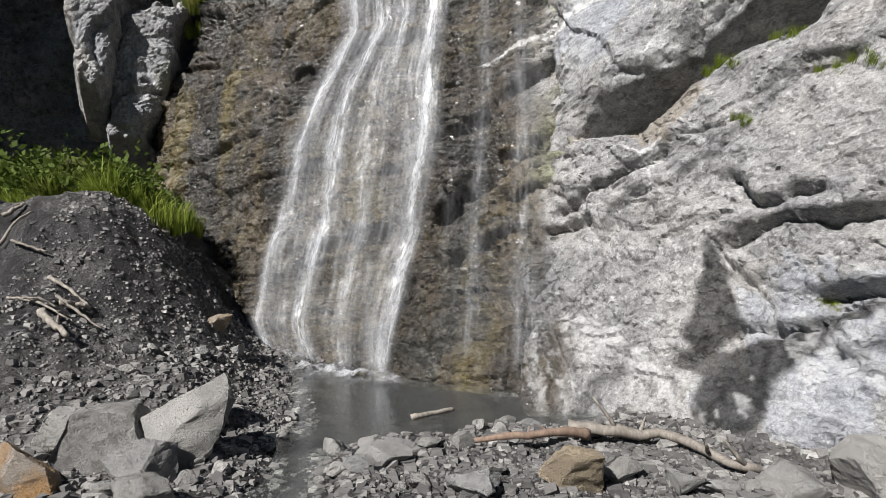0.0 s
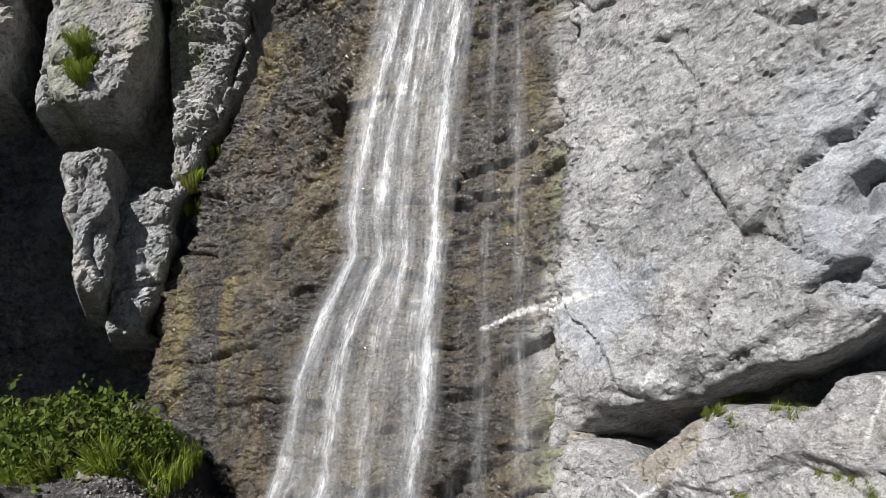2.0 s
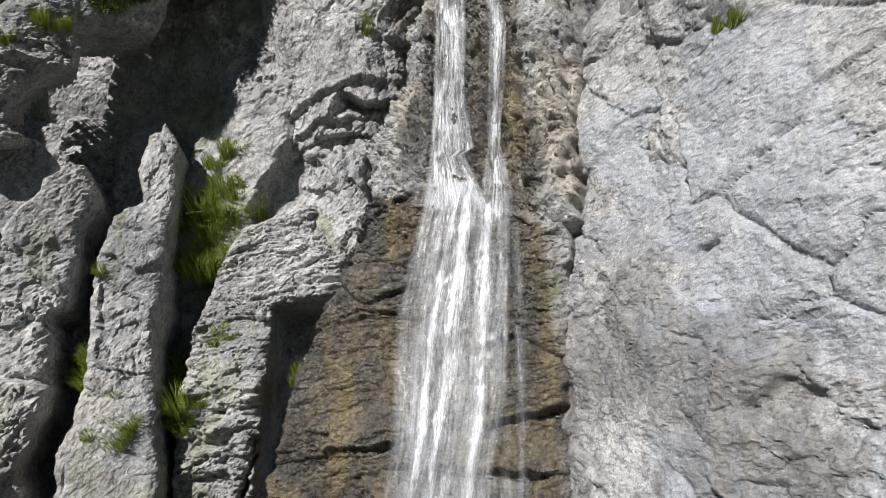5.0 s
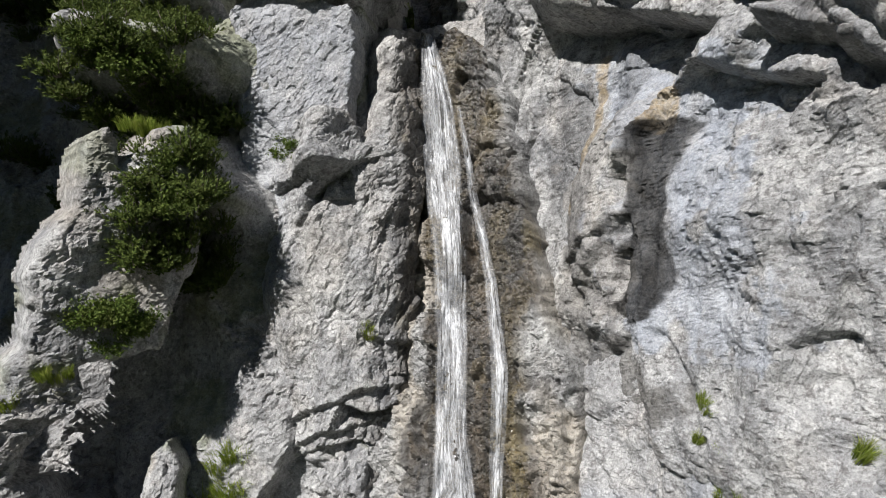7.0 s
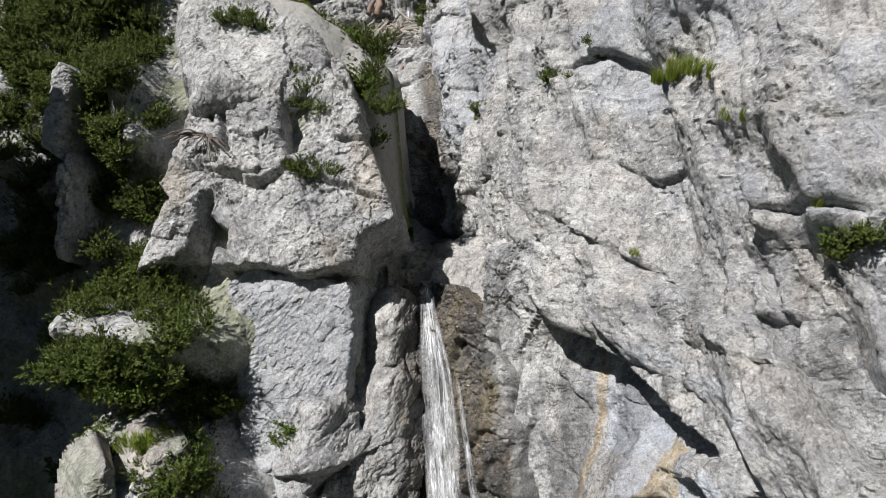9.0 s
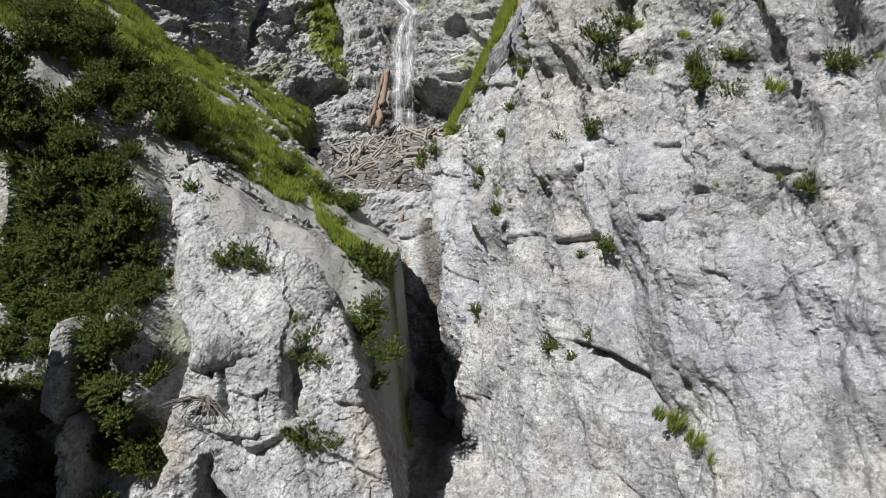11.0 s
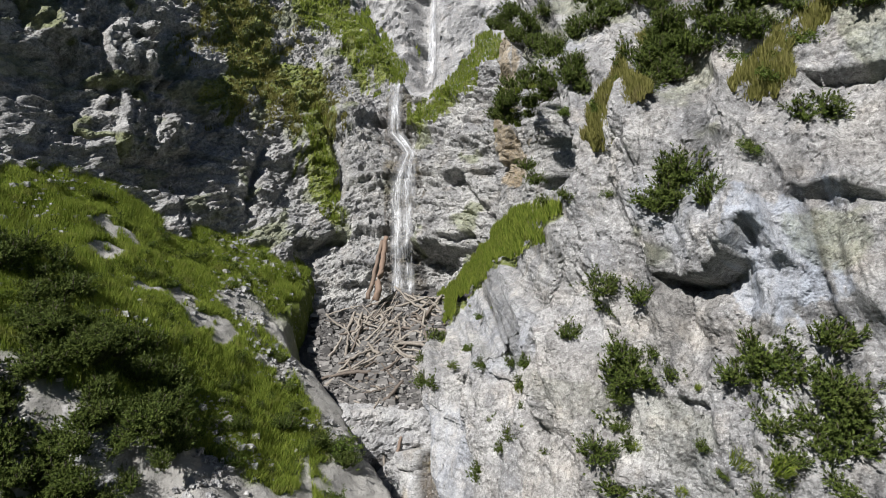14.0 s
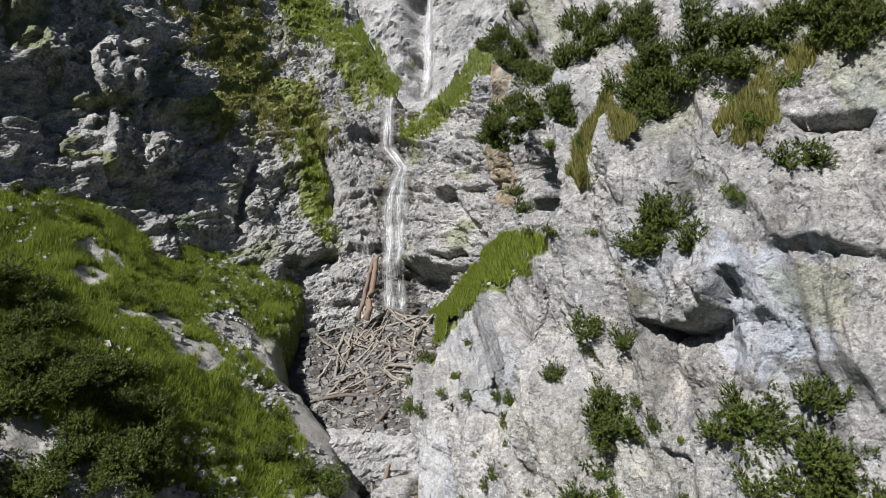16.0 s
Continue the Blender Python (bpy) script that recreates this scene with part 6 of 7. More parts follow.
plant_on(TOP, PINES, [(5.14, 48.29, 1.5), (4.83, 48.53, 1), (6.41, 51.19, 2), (6.79, 51.80, 1.4), (6.95, 55.74, 3), (7.46, 56.35, 3.4), (6.56, 55.07, 2.2), (4.68, 58.02, 3.6), (4.62, 55.92, 2.8), (6.23, 59.54, 2.6), (7.03, 58.58, 2.4), (3.87, 59.64, 2.2), (3.19, 61.49, 2.2), (9.06, 53.02, 1.3), (9.39, 53.10, 1.1), (5.15, 46.40, 1.5), (4.78, 45.52, 1.1), (7.40, 46.98, 1.7), (8.43, 46.27, 1.5), (3.90, 47.03, 0.8), (4.17, 51.47, 0.9), (3.79, 53.41, 1.1), (3.89, 52.52, 0.9), (-0.88, 42.86, 1.6), (-0.41, 44.08, 1.3), (2.11, 43.23, 1), (4.78, 44.68, 1.2), (4.32, 44.11, 1.1), (3.89, 51.48, 0.8), (8.24, 57.98, 1.2)])
plant_on(TOP, PINES, [(1.36, 40.67, 0.9), (3.52, 43.19, 0.9), (3.44, 42.84, 0.7), (5.07, 46.07, 1.3), (4.77, 43.15, 1), (4.06, 41.37, 0.7), (3.57, 41.54, 0.8), (6.08, 42.03, 0.7), (6.65, 42.60, 0.7), (7.90, 41.85, 0.7), (2.35, 43.06, 0.7), (2.09, 42.33, 0.6), (5.02, 44.66, 0.7), (5.22, 44.20, 0.6), (6.08, 30.55, 0.8), (5.99, 30.39, 0.7), (6.25, 30.71, 0.8), (3.80, 32.35, 0.35), (3.44, 31.06, 0.35)])
plant_on(TOP, PINES, [(7.39, 46.66, 1.0), (7.2, 45.97, 1.0), (7.38, 45.36, 0.8), (7.9, 47.73, 0.7), (7.57, 47.15, 0.8), (8.48, 47.79, 1.1), (8.41, 46.66, 1.2), (8.42, 45.81, 1.1), (8.09, 45.51, 0.9), (8.2, 44.91, 0.9), (5.13, 46.21, 0.8), (4.98, 45.52, 0.7), (5.29, 46.91, 0.7), (5.97, 42.55, 0.6), (6.62, 42.64, 0.7), (6.19, 42.04, 0.7), (6.91, 44.4, 0.6), (7.07, 43.91, 0.6), (7.48, 43.92, 0.5), (6.54, 44.42, 0.4)], 30)
SPREAD = 0.75
BULK = []
_lo, _hi = [(2.57, 55.05), (11.01, 57.33)]
for _ in range(190):
    _x, _z = RNG.uniform(_lo[0], _hi[0]), RNG.uniform(_lo[1], _hi[1])
    if fbm(np.array([_x * 0.35]), np.array([_z * 0.35]), 3, 430)[0] > -0.12:
        plant_on(TOP, PINES + TUFTS, [(_x, _z, RNG.uniform(0.6, 1.25))])
_lo, _hi = [(0.91, 34.87), (8.72, 47.21)]
for _ in range(130):
    _x, _z = RNG.uniform(_lo[0], _hi[0]), RNG.uniform(_lo[1], _hi[1])
    if fbm(np.array([_x * 0.5]), np.array([_z * 0.22]), 3, 431)[0] > 0.2:
        plant_on(TOP, PINES + TUFTS, [(_x, _z, RNG.uniform(0.3, 0.75))], 35)
thicket("pine_scrub", "dark green pine scrub scattered over the right cliff", BULK)
BULK = []
_lo, _hi = [(-14.50, 34.00), (-9.46, 44.04)]
for _ in range(80):
    _x, _z = RNG.uniform(_lo[0], _hi[0]), RNG.uniform(_lo[1], _hi[1])
    if fbm(np.array([_x * 0.6]), np.array([_z * 0.6]), 3, 432)[0] > -0.35:
        plant_on(LWALL, PINES, [(_x, _z, RNG.uniform(0.9, 1.5))], 30, -0.15)
thicket("pine_scrub", "dense mountain pines on the shaded left wall", BULK)
BULK = None
SPREAD = 0.85
plant_on(LWALL, PINES, [(-9.52, 28.48, 1.2), (-8.23, 28.24, 1.2), (-7.35, 28.25, 1.2), (-9.18, 28.73, 1.2), (-9.40, 25.31, 1.1), (-9.91, 25.14, 0.9), (-6.25, 24.80, 1.2), (-5.71, 24.07, 1), (-8.13, 26.94, 1.1), (-7.25, 26.96, 1), (-13.17, 32.44, 1.3), (-14.29, 34.92, 1.4), (-9.87, 36.50, 1.4), (-8.92, 34.38, 1.2), (-10.36, 37.50, 1.4), (-10.84, 23.86, 0.9), (-13.48, 30.27, 1.3), (-9.05, 31.49, 1), (-10.28, 32.58, 0.8), (-9.08, 29.75, 0.9), (-8.85, 24.53, 1.2), (-8.21, 23.04, 1.3), (-8.85, 22.56, 1.1), (-7.75, 23.69, 1), (-9.30, 29.45, 1.3), (-8.01, 29.20, 1.2), (-7.24, 28.45, 1.1), (-6.13, 24.81, 1), (-6.38, 25.99, 1), (-11.50, 27.54, 1), (-12.36, 25.44, 1)])
plant_on(LWALL, PINES, [(-13.58, 36.26, 1.6), (-12.33, 37.74, 1.5), (-14.32, 38.84, 1.5), (-11.50, 39.43, 1.4), (-13.00, 39.99, 1.4), (-10.23, 36.70, 1.3), (-9.53, 35.31, 1.2), (-14.09, 40.38, 1.4), (-15.17, 42.16, 1.4), (-12.77, 41.74, 1.4), (-11.26, 41.14, 1.3), (-9.84, 38.88, 1.2), (-9.32, 37.43, 1.1), (-14.33, 37.34, 1.4), (-11.58, 36.31, 1.3), (-13.73, 42.74, 1.3), (-13.85, 38.52, 1.5), (-12.29, 37.50, 1.4), (-9.94, 37.94, 1.2), (-14.24, 36.71, 1.5), (-10.85, 39.16, 1.2), (-14.84, 46.69, 1.5), (-12.79, 46.05, 1.4)])
plant_on(LWALL, PINES, [(-9.53, 28.99, 1.3), (-8.52, 28.80, 1.5), (-7.50, 28.35, 1.5), (-8.79, 27.77, 1.4), (-7.87, 27.42, 1.3), (-6.86, 28.09, 1.2), (-9.47, 26.42, 1.1), (-8.82, 26.09, 1), (-10.12, 26.59, 0.8), (-13.00, 30.51, 1.2), (-13.99, 33.60, 1.2), (-6.40, 24.97, 1.1), (-5.85, 24.26, 1.1), (-9.65, 33.39, 1.2), (-8.97, 32.04, 1.1), (-10.09, 33.98, 1.2)], 30, -0.25)
BULK = []
for _ in range(60):
    _z = RNG.uniform(21.5, 30.5)
    _x = float(np.interp(_z, [21, 25, 28, 31], [-6.3, -6.9, -7.9, -9.0])) + RNG.normal(0, 0.55)
    plant_on(LWALL, PINES + LEAFY, [(_x, _z, RNG.uniform(0.5, 1.1))], 30, -0.3)
for _ in range(45):
    plant_on(LWALL, PINES, [(RNG.uniform(-13.5, -8.6), RNG.uniform(25.0, 38.0), RNG.uniform(0.6, 1.2))], 30, -0.3)
thicket("pine_scrub", "band of mountain pines in the shaded gap between the towers", BULK)
BULK = None
plant_on(LTALL, PINES, [(-7.09, 24.43, 1), (-6.82, 23.72, 1.2), (-7.21, 23.51, 1), (-6.72, 22.75, 1.3), (-7.17, 22.57, 1.1), (-6.46, 22.49, 0.8), (-7.21, 25.11, 0.8)], 30, -0.05)
plant_on(LTALL, LEAFY, [(-8.06, 21.28, 0.8), (-7.56, 21.27, 0.9), (-7.18, 20.96, 0.8)], 30, -0.05)
plant_on(UBLOCK, PINES, [(-4.22, 35.54, 1), (-4.77, 35.93, 0.9), (-3.65, 34.79, 0.8), (-3.84, 32.68, 0.8), (-3.18, 32.68, 0.7), (-4.35, 32.86, 0.6), (-4.35, 34.99, 0.8)])
plant_on(WSLAB, PINES, [(-2.57, 35.47, 1), (-1.85, 34.89, 1), (-2.36, 36.13, 0.9), (-6.58, 38.17, 0.9), (-7.05, 37.89, 0.7), (-6.98, 37.75, 0.8), (-6.28, 37.72, 0.9), (-5.73, 37.55, 0.6), (-7.75, 39.68, 0.6)])
plant_on(LTALL, LEAFY, [(-7.61, 21.40, 0.8), (-8.15, 21.37, 0.7), (-7.23, 21.11, 0.7), (-7.70, 20.62, 0.7)])
plant_on(BLOCK, LEAFY, [(-4.22, 25.65, 0.7), (-4.45, 25.34, 0.6), (-5.85, 24.89, 0.8)])
plant_on(PILLAR_2, TUFTS, [(-6.1, 12.3, 1.8), (-6.0, 12.0, 1.9), (-5.95, 11.7, 1.8), (-6.0, 11.4, 1.7), (-6.05, 11.1, 1.5), (-6.1, 10.7, 1.2), (-5.3, 13.3, 1.2), (-5.0, 13.1, 1.0)], 35)
plant_on(PILLAR_1, TUFTS, [(-7.75, 12.9, 1.6), (-7.8, 12.5, 1.6), (-6.7, 11.6, 1.5), (-6.8, 11.3, 1.4), (-7.1, 9.5, 1.4), (-7.1, 9.2, 1.3), (-7.15, 8.9, 1.2)], 35)
SPREAD = 0.55
plant_on(TOP, LEAFY, [(6.81, 51.64, 0.8), (7.83, 52.31, 0.9), (4.42, 54.57, 0.9), (5.25, 54.50, 0.9), (5.84, 55.14, 0.8), (8.36, 55.16, 0.9), (8.54, 54.23, 0.9), (9.39, 55.31, 1), (8.92, 54.78, 0.8), (0.41, 43.96, 0.7), (1.11, 44.92, 0.7), (1.73, 46.15, 0.6), (2.88, 45.60, 0.7), (5.19, 51.41, 0.6)], 30)
plant_on(PILLAR_2, LEAFY, [(-6.05, 15.96, 0.6), (-5.41, 16.19, 0.7)])
SPREAD = 0.95
BULK = []
for _k in range(200):
    _x, _y = RNG.uniform(-19, -8.3), 20.4 + 7.0 * RNG.uniform() ** 1.7
    if fbm(np.array([_x * 0.5]), np.array([_y * 0.5]), 2, 410)[0] < -0.45 or _x > -8.3 - 0.55 * (_y - 20.6):
        continue
    plant(PINES, _x, _y, float(slope_height(np.array([_x]), np.array([_y]))[0][0]) - 0.15, RNG.uniform(0.6, 1.5), 8)
thicket("pine_thicket", "dense thicket of mountain pines on the meadow edge", BULK)
BULK = None
for _x, _y, _s in [(-4.76, 28.22, 1.2), (-5.73, 27.91, 1), (-7.24, 27.78, 1.2), (-4.43, 27.78, 1.2), (-2.97, 21.91, 1.3), (-2.51, 21.44, 1.3), (-2.89, 20.00, 1.3), (-2.47, 19.61, 1.2), (-4.60, 25.27, 0.8), (-7.35, 27.76, 0.9), (-4.54, 27.76, 0.7)]:
    plant(PINES + LEAFY, _x, _y, float(slope_height(np.array([_x]), np.array([_y]))[0][0]) - 0.1, _s, 5)
# tufts
plant_on(PILLAR_1, TUFTS, [(-7.65, 15.85, 1.2), (-7.71, 15.18, 1), (-7.58, 14.55, 0.9), (-7.85, 12.71, 1.3), (-7.93, 12.25, 1.2), (-7.71, 12.36, 1), (-6.64, 11.52, 1.2), (-6.74, 11.18, 1), (-7.09, 11.66, 0.9), (-7.05, 9.59, 1.1), (-7.04, 9.18, 1.1), (-7.07, 8.78, 1), (-7.36, 11.22, 0.9), (-6.96, 12.11, 0.8)], 35)
plant_on(PILLAR_2, TUFTS, [(-6.45, 15.95, 2.4), (-6.07, 16.18, 2.8), (-5.41, 16.19, 3), (-5.02, 16.35, 2.4), (-5.38, 17.32, 2.6), (-5.27, 17.64, 2), (-6.22, 15.09, 2.4), (-5.70, 15.10, 2.6), (-5.31, 15.18, 2.2), (-5.68, 16.26, 2.8), (-5.89, 15.67, 2.4), (-5.99, 14.82, 2.2), (-5.35, 12.93, 1.2), (-5.97, 12.87, 1), (-6.41, 12.42, 1.6), (-6.24, 12.04, 1.6), (-6.05, 11.42, 1.7), (-5.85, 11.29, 1.2), (-6.24, 11.06, 1.2), (-6.07, 10.11, 1.1), (-5.53, 11.72, 0.9)], 35)
plant_on(RIB_2, TUFTS, [(-5.00, 7.65, 1.1), (-5.22, 6.81, 1.2), (-5.24, 6.46, 1.3), (-5.20, 7.04, 1)], 30)
plant_on(LOW, TUFTS, [(2.97, 3.63, 0.4), (3.04, 3.57, 0.45), (2.91, 3.59, 0.4), (2.93, 2.97, 0.4), (2.96, 2.90, 0.35), (3.32, 3.80, 0.7), (3.38, 3.74, 0.6), (3.51, 3.77, 0.6), (3.53, 3.28, 0.5), (3.58, 3.23, 0.45), (3.67, 3.30, 0.5), (3.73, 3.30, 0.55), (3.77, 3.31, 0.5), (3.62, 3.30, 0.45), (3.20, 1.19, 0.4)], 40)
plant_on(BED, TUFTS, [(-3.60, 12.16, 0.9), (-3.45, 12.04, 0.8)], 30)
plant_on(TOP, TUFTS, [(4.90, 34.50, 1.1), (5.04, 34.48, 1.3), (5.16, 34.33, 1.1), (5.32, 34.04, 0.9), (5.72, 32.99, 0.8), (5.32, 33.05, 0.8), (5.42, 32.89, 0.7), (3.56, 32.58, 0.7), (3.76, 31.95, 0.6), (4.19, 30.40, 0.5), (5.76, 31.21, 0.6), (6.52, 42.70, 1.1), (6.25, 42.18, 1), (5.98, 42.62, 0.9), (5.43, 42.87, 0.7), (6.39, 43.66, 0.9), (6.00, 43.65, 0.7), (6.76, 45.06, 1.2), (7.08, 45.28, 1.2), (7.00, 43.92, 1.2), (7.12, 43.69, 1.1), (7.11, 41.79, 0.9), (2.78, 44.65, 1), (1.78, 43.85, 1), (1.88, 40.19, 0.8), (5.27, 44.27, 0.8), (4.42, 41.48, 0.9), (6.03, 39.10, 1.4), (6.29, 39.09, 1.4), (6.50, 39.14, 1.3)], 40)
plant_on(MID, TUFTS, [(4.34, 20.12, 0.7), (4.19, 19.57, 0.7), (4.41, 19.50, 0.7), (4.48, 18.76, 1), (4.55, 18.73, 1), (5.72, 19.92, 0.9), (4.32, 20.21, 0.6)], 40)
plant_on(BUTT, TUFTS, [(-2.01, 20.79, 0.8), (-1.94, 20.65, 0.8), (-2.08, 20.93, 0.6)], 30)
plant_on(LWALL, TUFTS, [(-5.84, 17.50, 1.6), (-5.53, 17.65, 1.6), (-5.57, 16.95, 1.7), (-5.32, 16.68, 1.5), (-5.77, 16.52, 1.5)], 30)
plant_on(LTALL, TUFTS, [(-8.76, 20.12, 1), (-8.59, 20.07, 1), (-8.42, 20.01, 0.8), (-7.39, 25.87, 1.4), (-7.20, 25.96, 1.5), (-7.68, 25.95, 1.3), (-9.32, 19.61, 1.2)], 30)

thicket("pine_scrub", "small dark pines crowding round larger ones", EXTRA)



def dead_bush(x, z, face, size, seed):
    """Dry bare branches hanging from a crack."""
    rng = np.random.default_rng(seed)
    y = face.at(x, z) - 0.05
    root = new("dead_bush")
    root.location = (x, y, z)
    for _ in range(26):
        a = rng.uniform(-1.9, 0.9)
        n = size * rng.uniform(0.5, 1.0)
        tip = np.array((math.sin(a) * n, -0.35 * n * rng.uniform(0.3, 1.0), -abs(math.cos(a)) * n * rng.uniform(0.4, 1.0)))
        v, f = tube(smooth_line([(0, 0, 0), tip * 0.5 + (0, -0.1 * n, 0.12 * n), tip], 7, rng, 0.02 * size), np.linspace(0.022, 0.006, 7) * size, 5, rng)
        part("branch", mesh_of("branch", v, f, BARK, True), root)
    tagged(root, "dry leafless bush hanging from a crack", "shrub")


dead_bush(-6.95, 33.75, UBLOCK, 1.3, 140)

# the lush clump beside the scree
SPREAD = 1.0
for _k in range(26):
    _a, _r = RNG.uniform(0, 6.28), RNG.uniform() ** 0.6
    _x, _y = -5.55 + 1.0 * _r * math.cos(_a), 9.3 + 0.8 * _r * math.sin(_a)
    plant(LEAFY, _x, _y, float(ground_height(np.array([_x]), np.array([_y]))[0]) - 0.05, RNG.uniform(0.55, 0.8) + 0.5 * (1 - _r), 8)
for _ in range(80):
    _x, _y = RNG.normal(-5.5, 0.75), RNG.uniform(8.3, 10.2)
    plant(TUFTS, min(_x, -4.1), _y, float(ground_height(np.array([min(_x, -4.1)]), np.array([_y]))[0]) - 0.03, RNG.uniform(0.7, 1.6), RNG.uniform(5, 40))


def meadow():
    """Grass of the steep meadow, too many blades to count."""
    n = 420000
    x, y = RNG.uniform(-26, -2, n), RNG.uniform(20.5, 46, n)
    z, over = slope_height(x, y)
    ok = (over < -0.3) & (slope_bare(x, y, over) < 0.3 + 0.3 * RNG.uniform(size=n)) & (y > 20.4)
    x, y, z = x[ok], y[ok], z[ok]
    tall = 0.16 + 0.2 * step(-0.3, 0.6, fbm(x * 0.8, y * 0.8, 3, 200)) + 0.12 * RNG.uniform(size=len(x))
    a = RNG.uniform(0, 2 * math.pi, len(x))
    root = np.stack((x, y, z - 0.03), -1)
    side = np.stack((np.cos(a), np.sin(a), 0 * a), -1) * 0.018
    tip = root + np.stack((0.10 * RNG.normal(size=len(x)) + 0.05, 0.10 * RNG.normal(size=len(x)) - 0.05, tall), -1)
    v = np.stack((root - side, root + side, tip), 1).reshape(-1, 3)
    ob = new("meadow_grass", mesh_of("meadow_grass", v, np.arange(len(v)).reshape(-1, 3), GRASS))
    tagged(ob, "long green grass on the steep meadow", "grass", kind="stuff")


meadow()


def meadow_stones():
    rng = np.random.default_rng(66)
    x, y = rng.uniform(-24, -4, 9000), rng.uniform(21, 44, 9000)
    z, over = slope_height(x, y)
    ok = (over < -0.5) & (fbm(x * 0.35, y * 0.35, 4, 185) + 0.35 * rng.normal(size=9000) > 0.42)
    x, y, z = x[ok], y[ok], z[ok]
    s = np.clip(rng.lognormal(-2.7, 0.5, len(x)), 0.03, 0.22)
    rock = np.array([(-1, -.7, -.5), (.9, -.8, -.5), (1, .8, -.4), (-.8, .9, -.5), (-.8, -.6, .45), (.7, -.7, .55), (.8, .65, .4), (-.65, .75, .5)])
    v = rock[None] * s[:, None, None] * (1 + 0.3 * rng.normal(size=(len(x), 8, 3)))
    v = (v + np.stack((x, y, z + 0.45 * s + 0.05), -1)[:, None]).reshape(-1, 3)
    q = np.array([(0, 1, 5, 4), (1, 2, 6, 5), (2, 3, 7, 6), (3, 0, 4, 7), (4, 5, 6, 7)])
    f = (q[None] + 8 * np.arange(len(x))[:, None, None]).reshape(-1, 4)
    tagged(new("meadow_stones", mesh_of("meadow_stones", v, f, WARM_STONE)), "pale stones scattered in the meadow grass", "stone", kind="stuff")


meadow_stones()
BULK = []
for _ in range(260):
    _x, _y = RNG.uniform(-22, -4), RNG.uniform(22, 42)
    _z, _o = slope_height(np.array([_x]), np.array([_y]))
    if _o[0] < -0.8 and slope_bare(np.array([_x]), np.array([_y]), _o)[0] < 0.4:
        plant(PINES + LEAFY, _x, _y, float(_z[0]) - 0.08, RNG.uniform(0.25, 0.65), 8)
thicket("meadow_shrubs", "small dark shrubs dotted over the meadow", BULK)
BULK = None


def ledge_grass(name, label, face, mask_line, radius, count, seed, tall=0.3, material=GRASS):
    rng = np.random.default_rng(seed)
    xs, zs = [p[0] for p in mask_line], [p[1] for p in mask_line]
    x, z = rng.uniform(min(xs) - radius, max(xs) + radius, count), rng.uniform(min(zs) - radius, max(zs) + radius, count)
    ok = band(x, z, mask_line, radius, seed, 0.6, 0.8) > 0.6
    x, z = x[ok], z[ok]
    y = face.grid(x, z)
    a = rng.uniform(0, 2 * math.pi, len(x))
    root = np.stack((x, y + 0.04, z), -1)
    side = np.stack((np.cos(a), np.sin(a), 0 * a), -1) * 0.03
    tip = root + np.stack((0.08 * rng.normal(size=len(x)), -0.3 * tall * rng.uniform(0.3, 1.4, len(x)), tall * rng.uniform(0.4, 1.1, len(x))), -1)
    v = np.stack((root - side, root + side, tip), 1).reshape(-1, 3)
    tagged(new(name, mesh_of(name, v, np.arange(len(v)).reshape(-1, 3), material)), label, "grass", kind="stuff")


ledge_grass("shoulder_grass", "green grass on the shoulder above the gully", TOP, [(-0.6, 44.5), (0.0, 45.7), (1.2, 47.35), (2.2, 48.7), (3.0, 49.85), (3.6, 50.9)], 0.42, 240000, 301, 0.4)
ledge_grass("ledge_grass", "yellow-green grass on the upper ledges", TOP, [(5.0, 53.2), (5.5, 54.4), (6.1, 55.5), (6.64, 56.3)], 0.5, 40000, 302, 0.34, DRY_GRASS)
ledge_grass("ledge_grass", "yellow-green grass on the upper ledges", TOP, [(8.10, 53.84), (8.92, 54.78), (9.74, 55.70), (10.48, 56.28)], 0.4, 24000, 303, 0.34, DRY_GRASS)

for _line, _r, _n, _s in (([(-19.43, 73.24), (-16.70, 66.38), (-14.41, 61.86), (-10.73, 61.27)], 3.4, 110000, 304), ([(-14.45, 76.24), (-8.92, 70.21), (-4.82, 64.94)], 2.6, 90000, 305), ([(-10.60, 60.31), (-9.45, 55.86), (-8.30, 51.36)], 1.0, 22000, 306), ([(-1.92, 60.26), (0.62, 62.41), (3.28, 65.68)], 1.2, 30000, 307)):
    ledge_grass("ledge_grass", "grass bands on the back wall", BACK, _line, _r, _n, _s, 0.32, GRASS if _s != 304 else DRY_GRASS)

# ---- stones and timber at the pool ----
def stone(x, y, size, turn, label, ochre=0.0, tan=0.0, sink=0.1, cuts=14, detail=4, seed=0, rough=0.05):
    rng = np.random.default_rng(seed)
    z = float(ground_height(np.array([x]), np.array([y]))[0])
    ob = new("boulder", stone_mesh(rng, size, cuts, detail, rough, ochre, tan))
    ob.matrix_basis = pose(x, y, z - sink * size[2], 0, 0, turn)
    return tagged(ob, label, "boulder", "boulders by the pool")


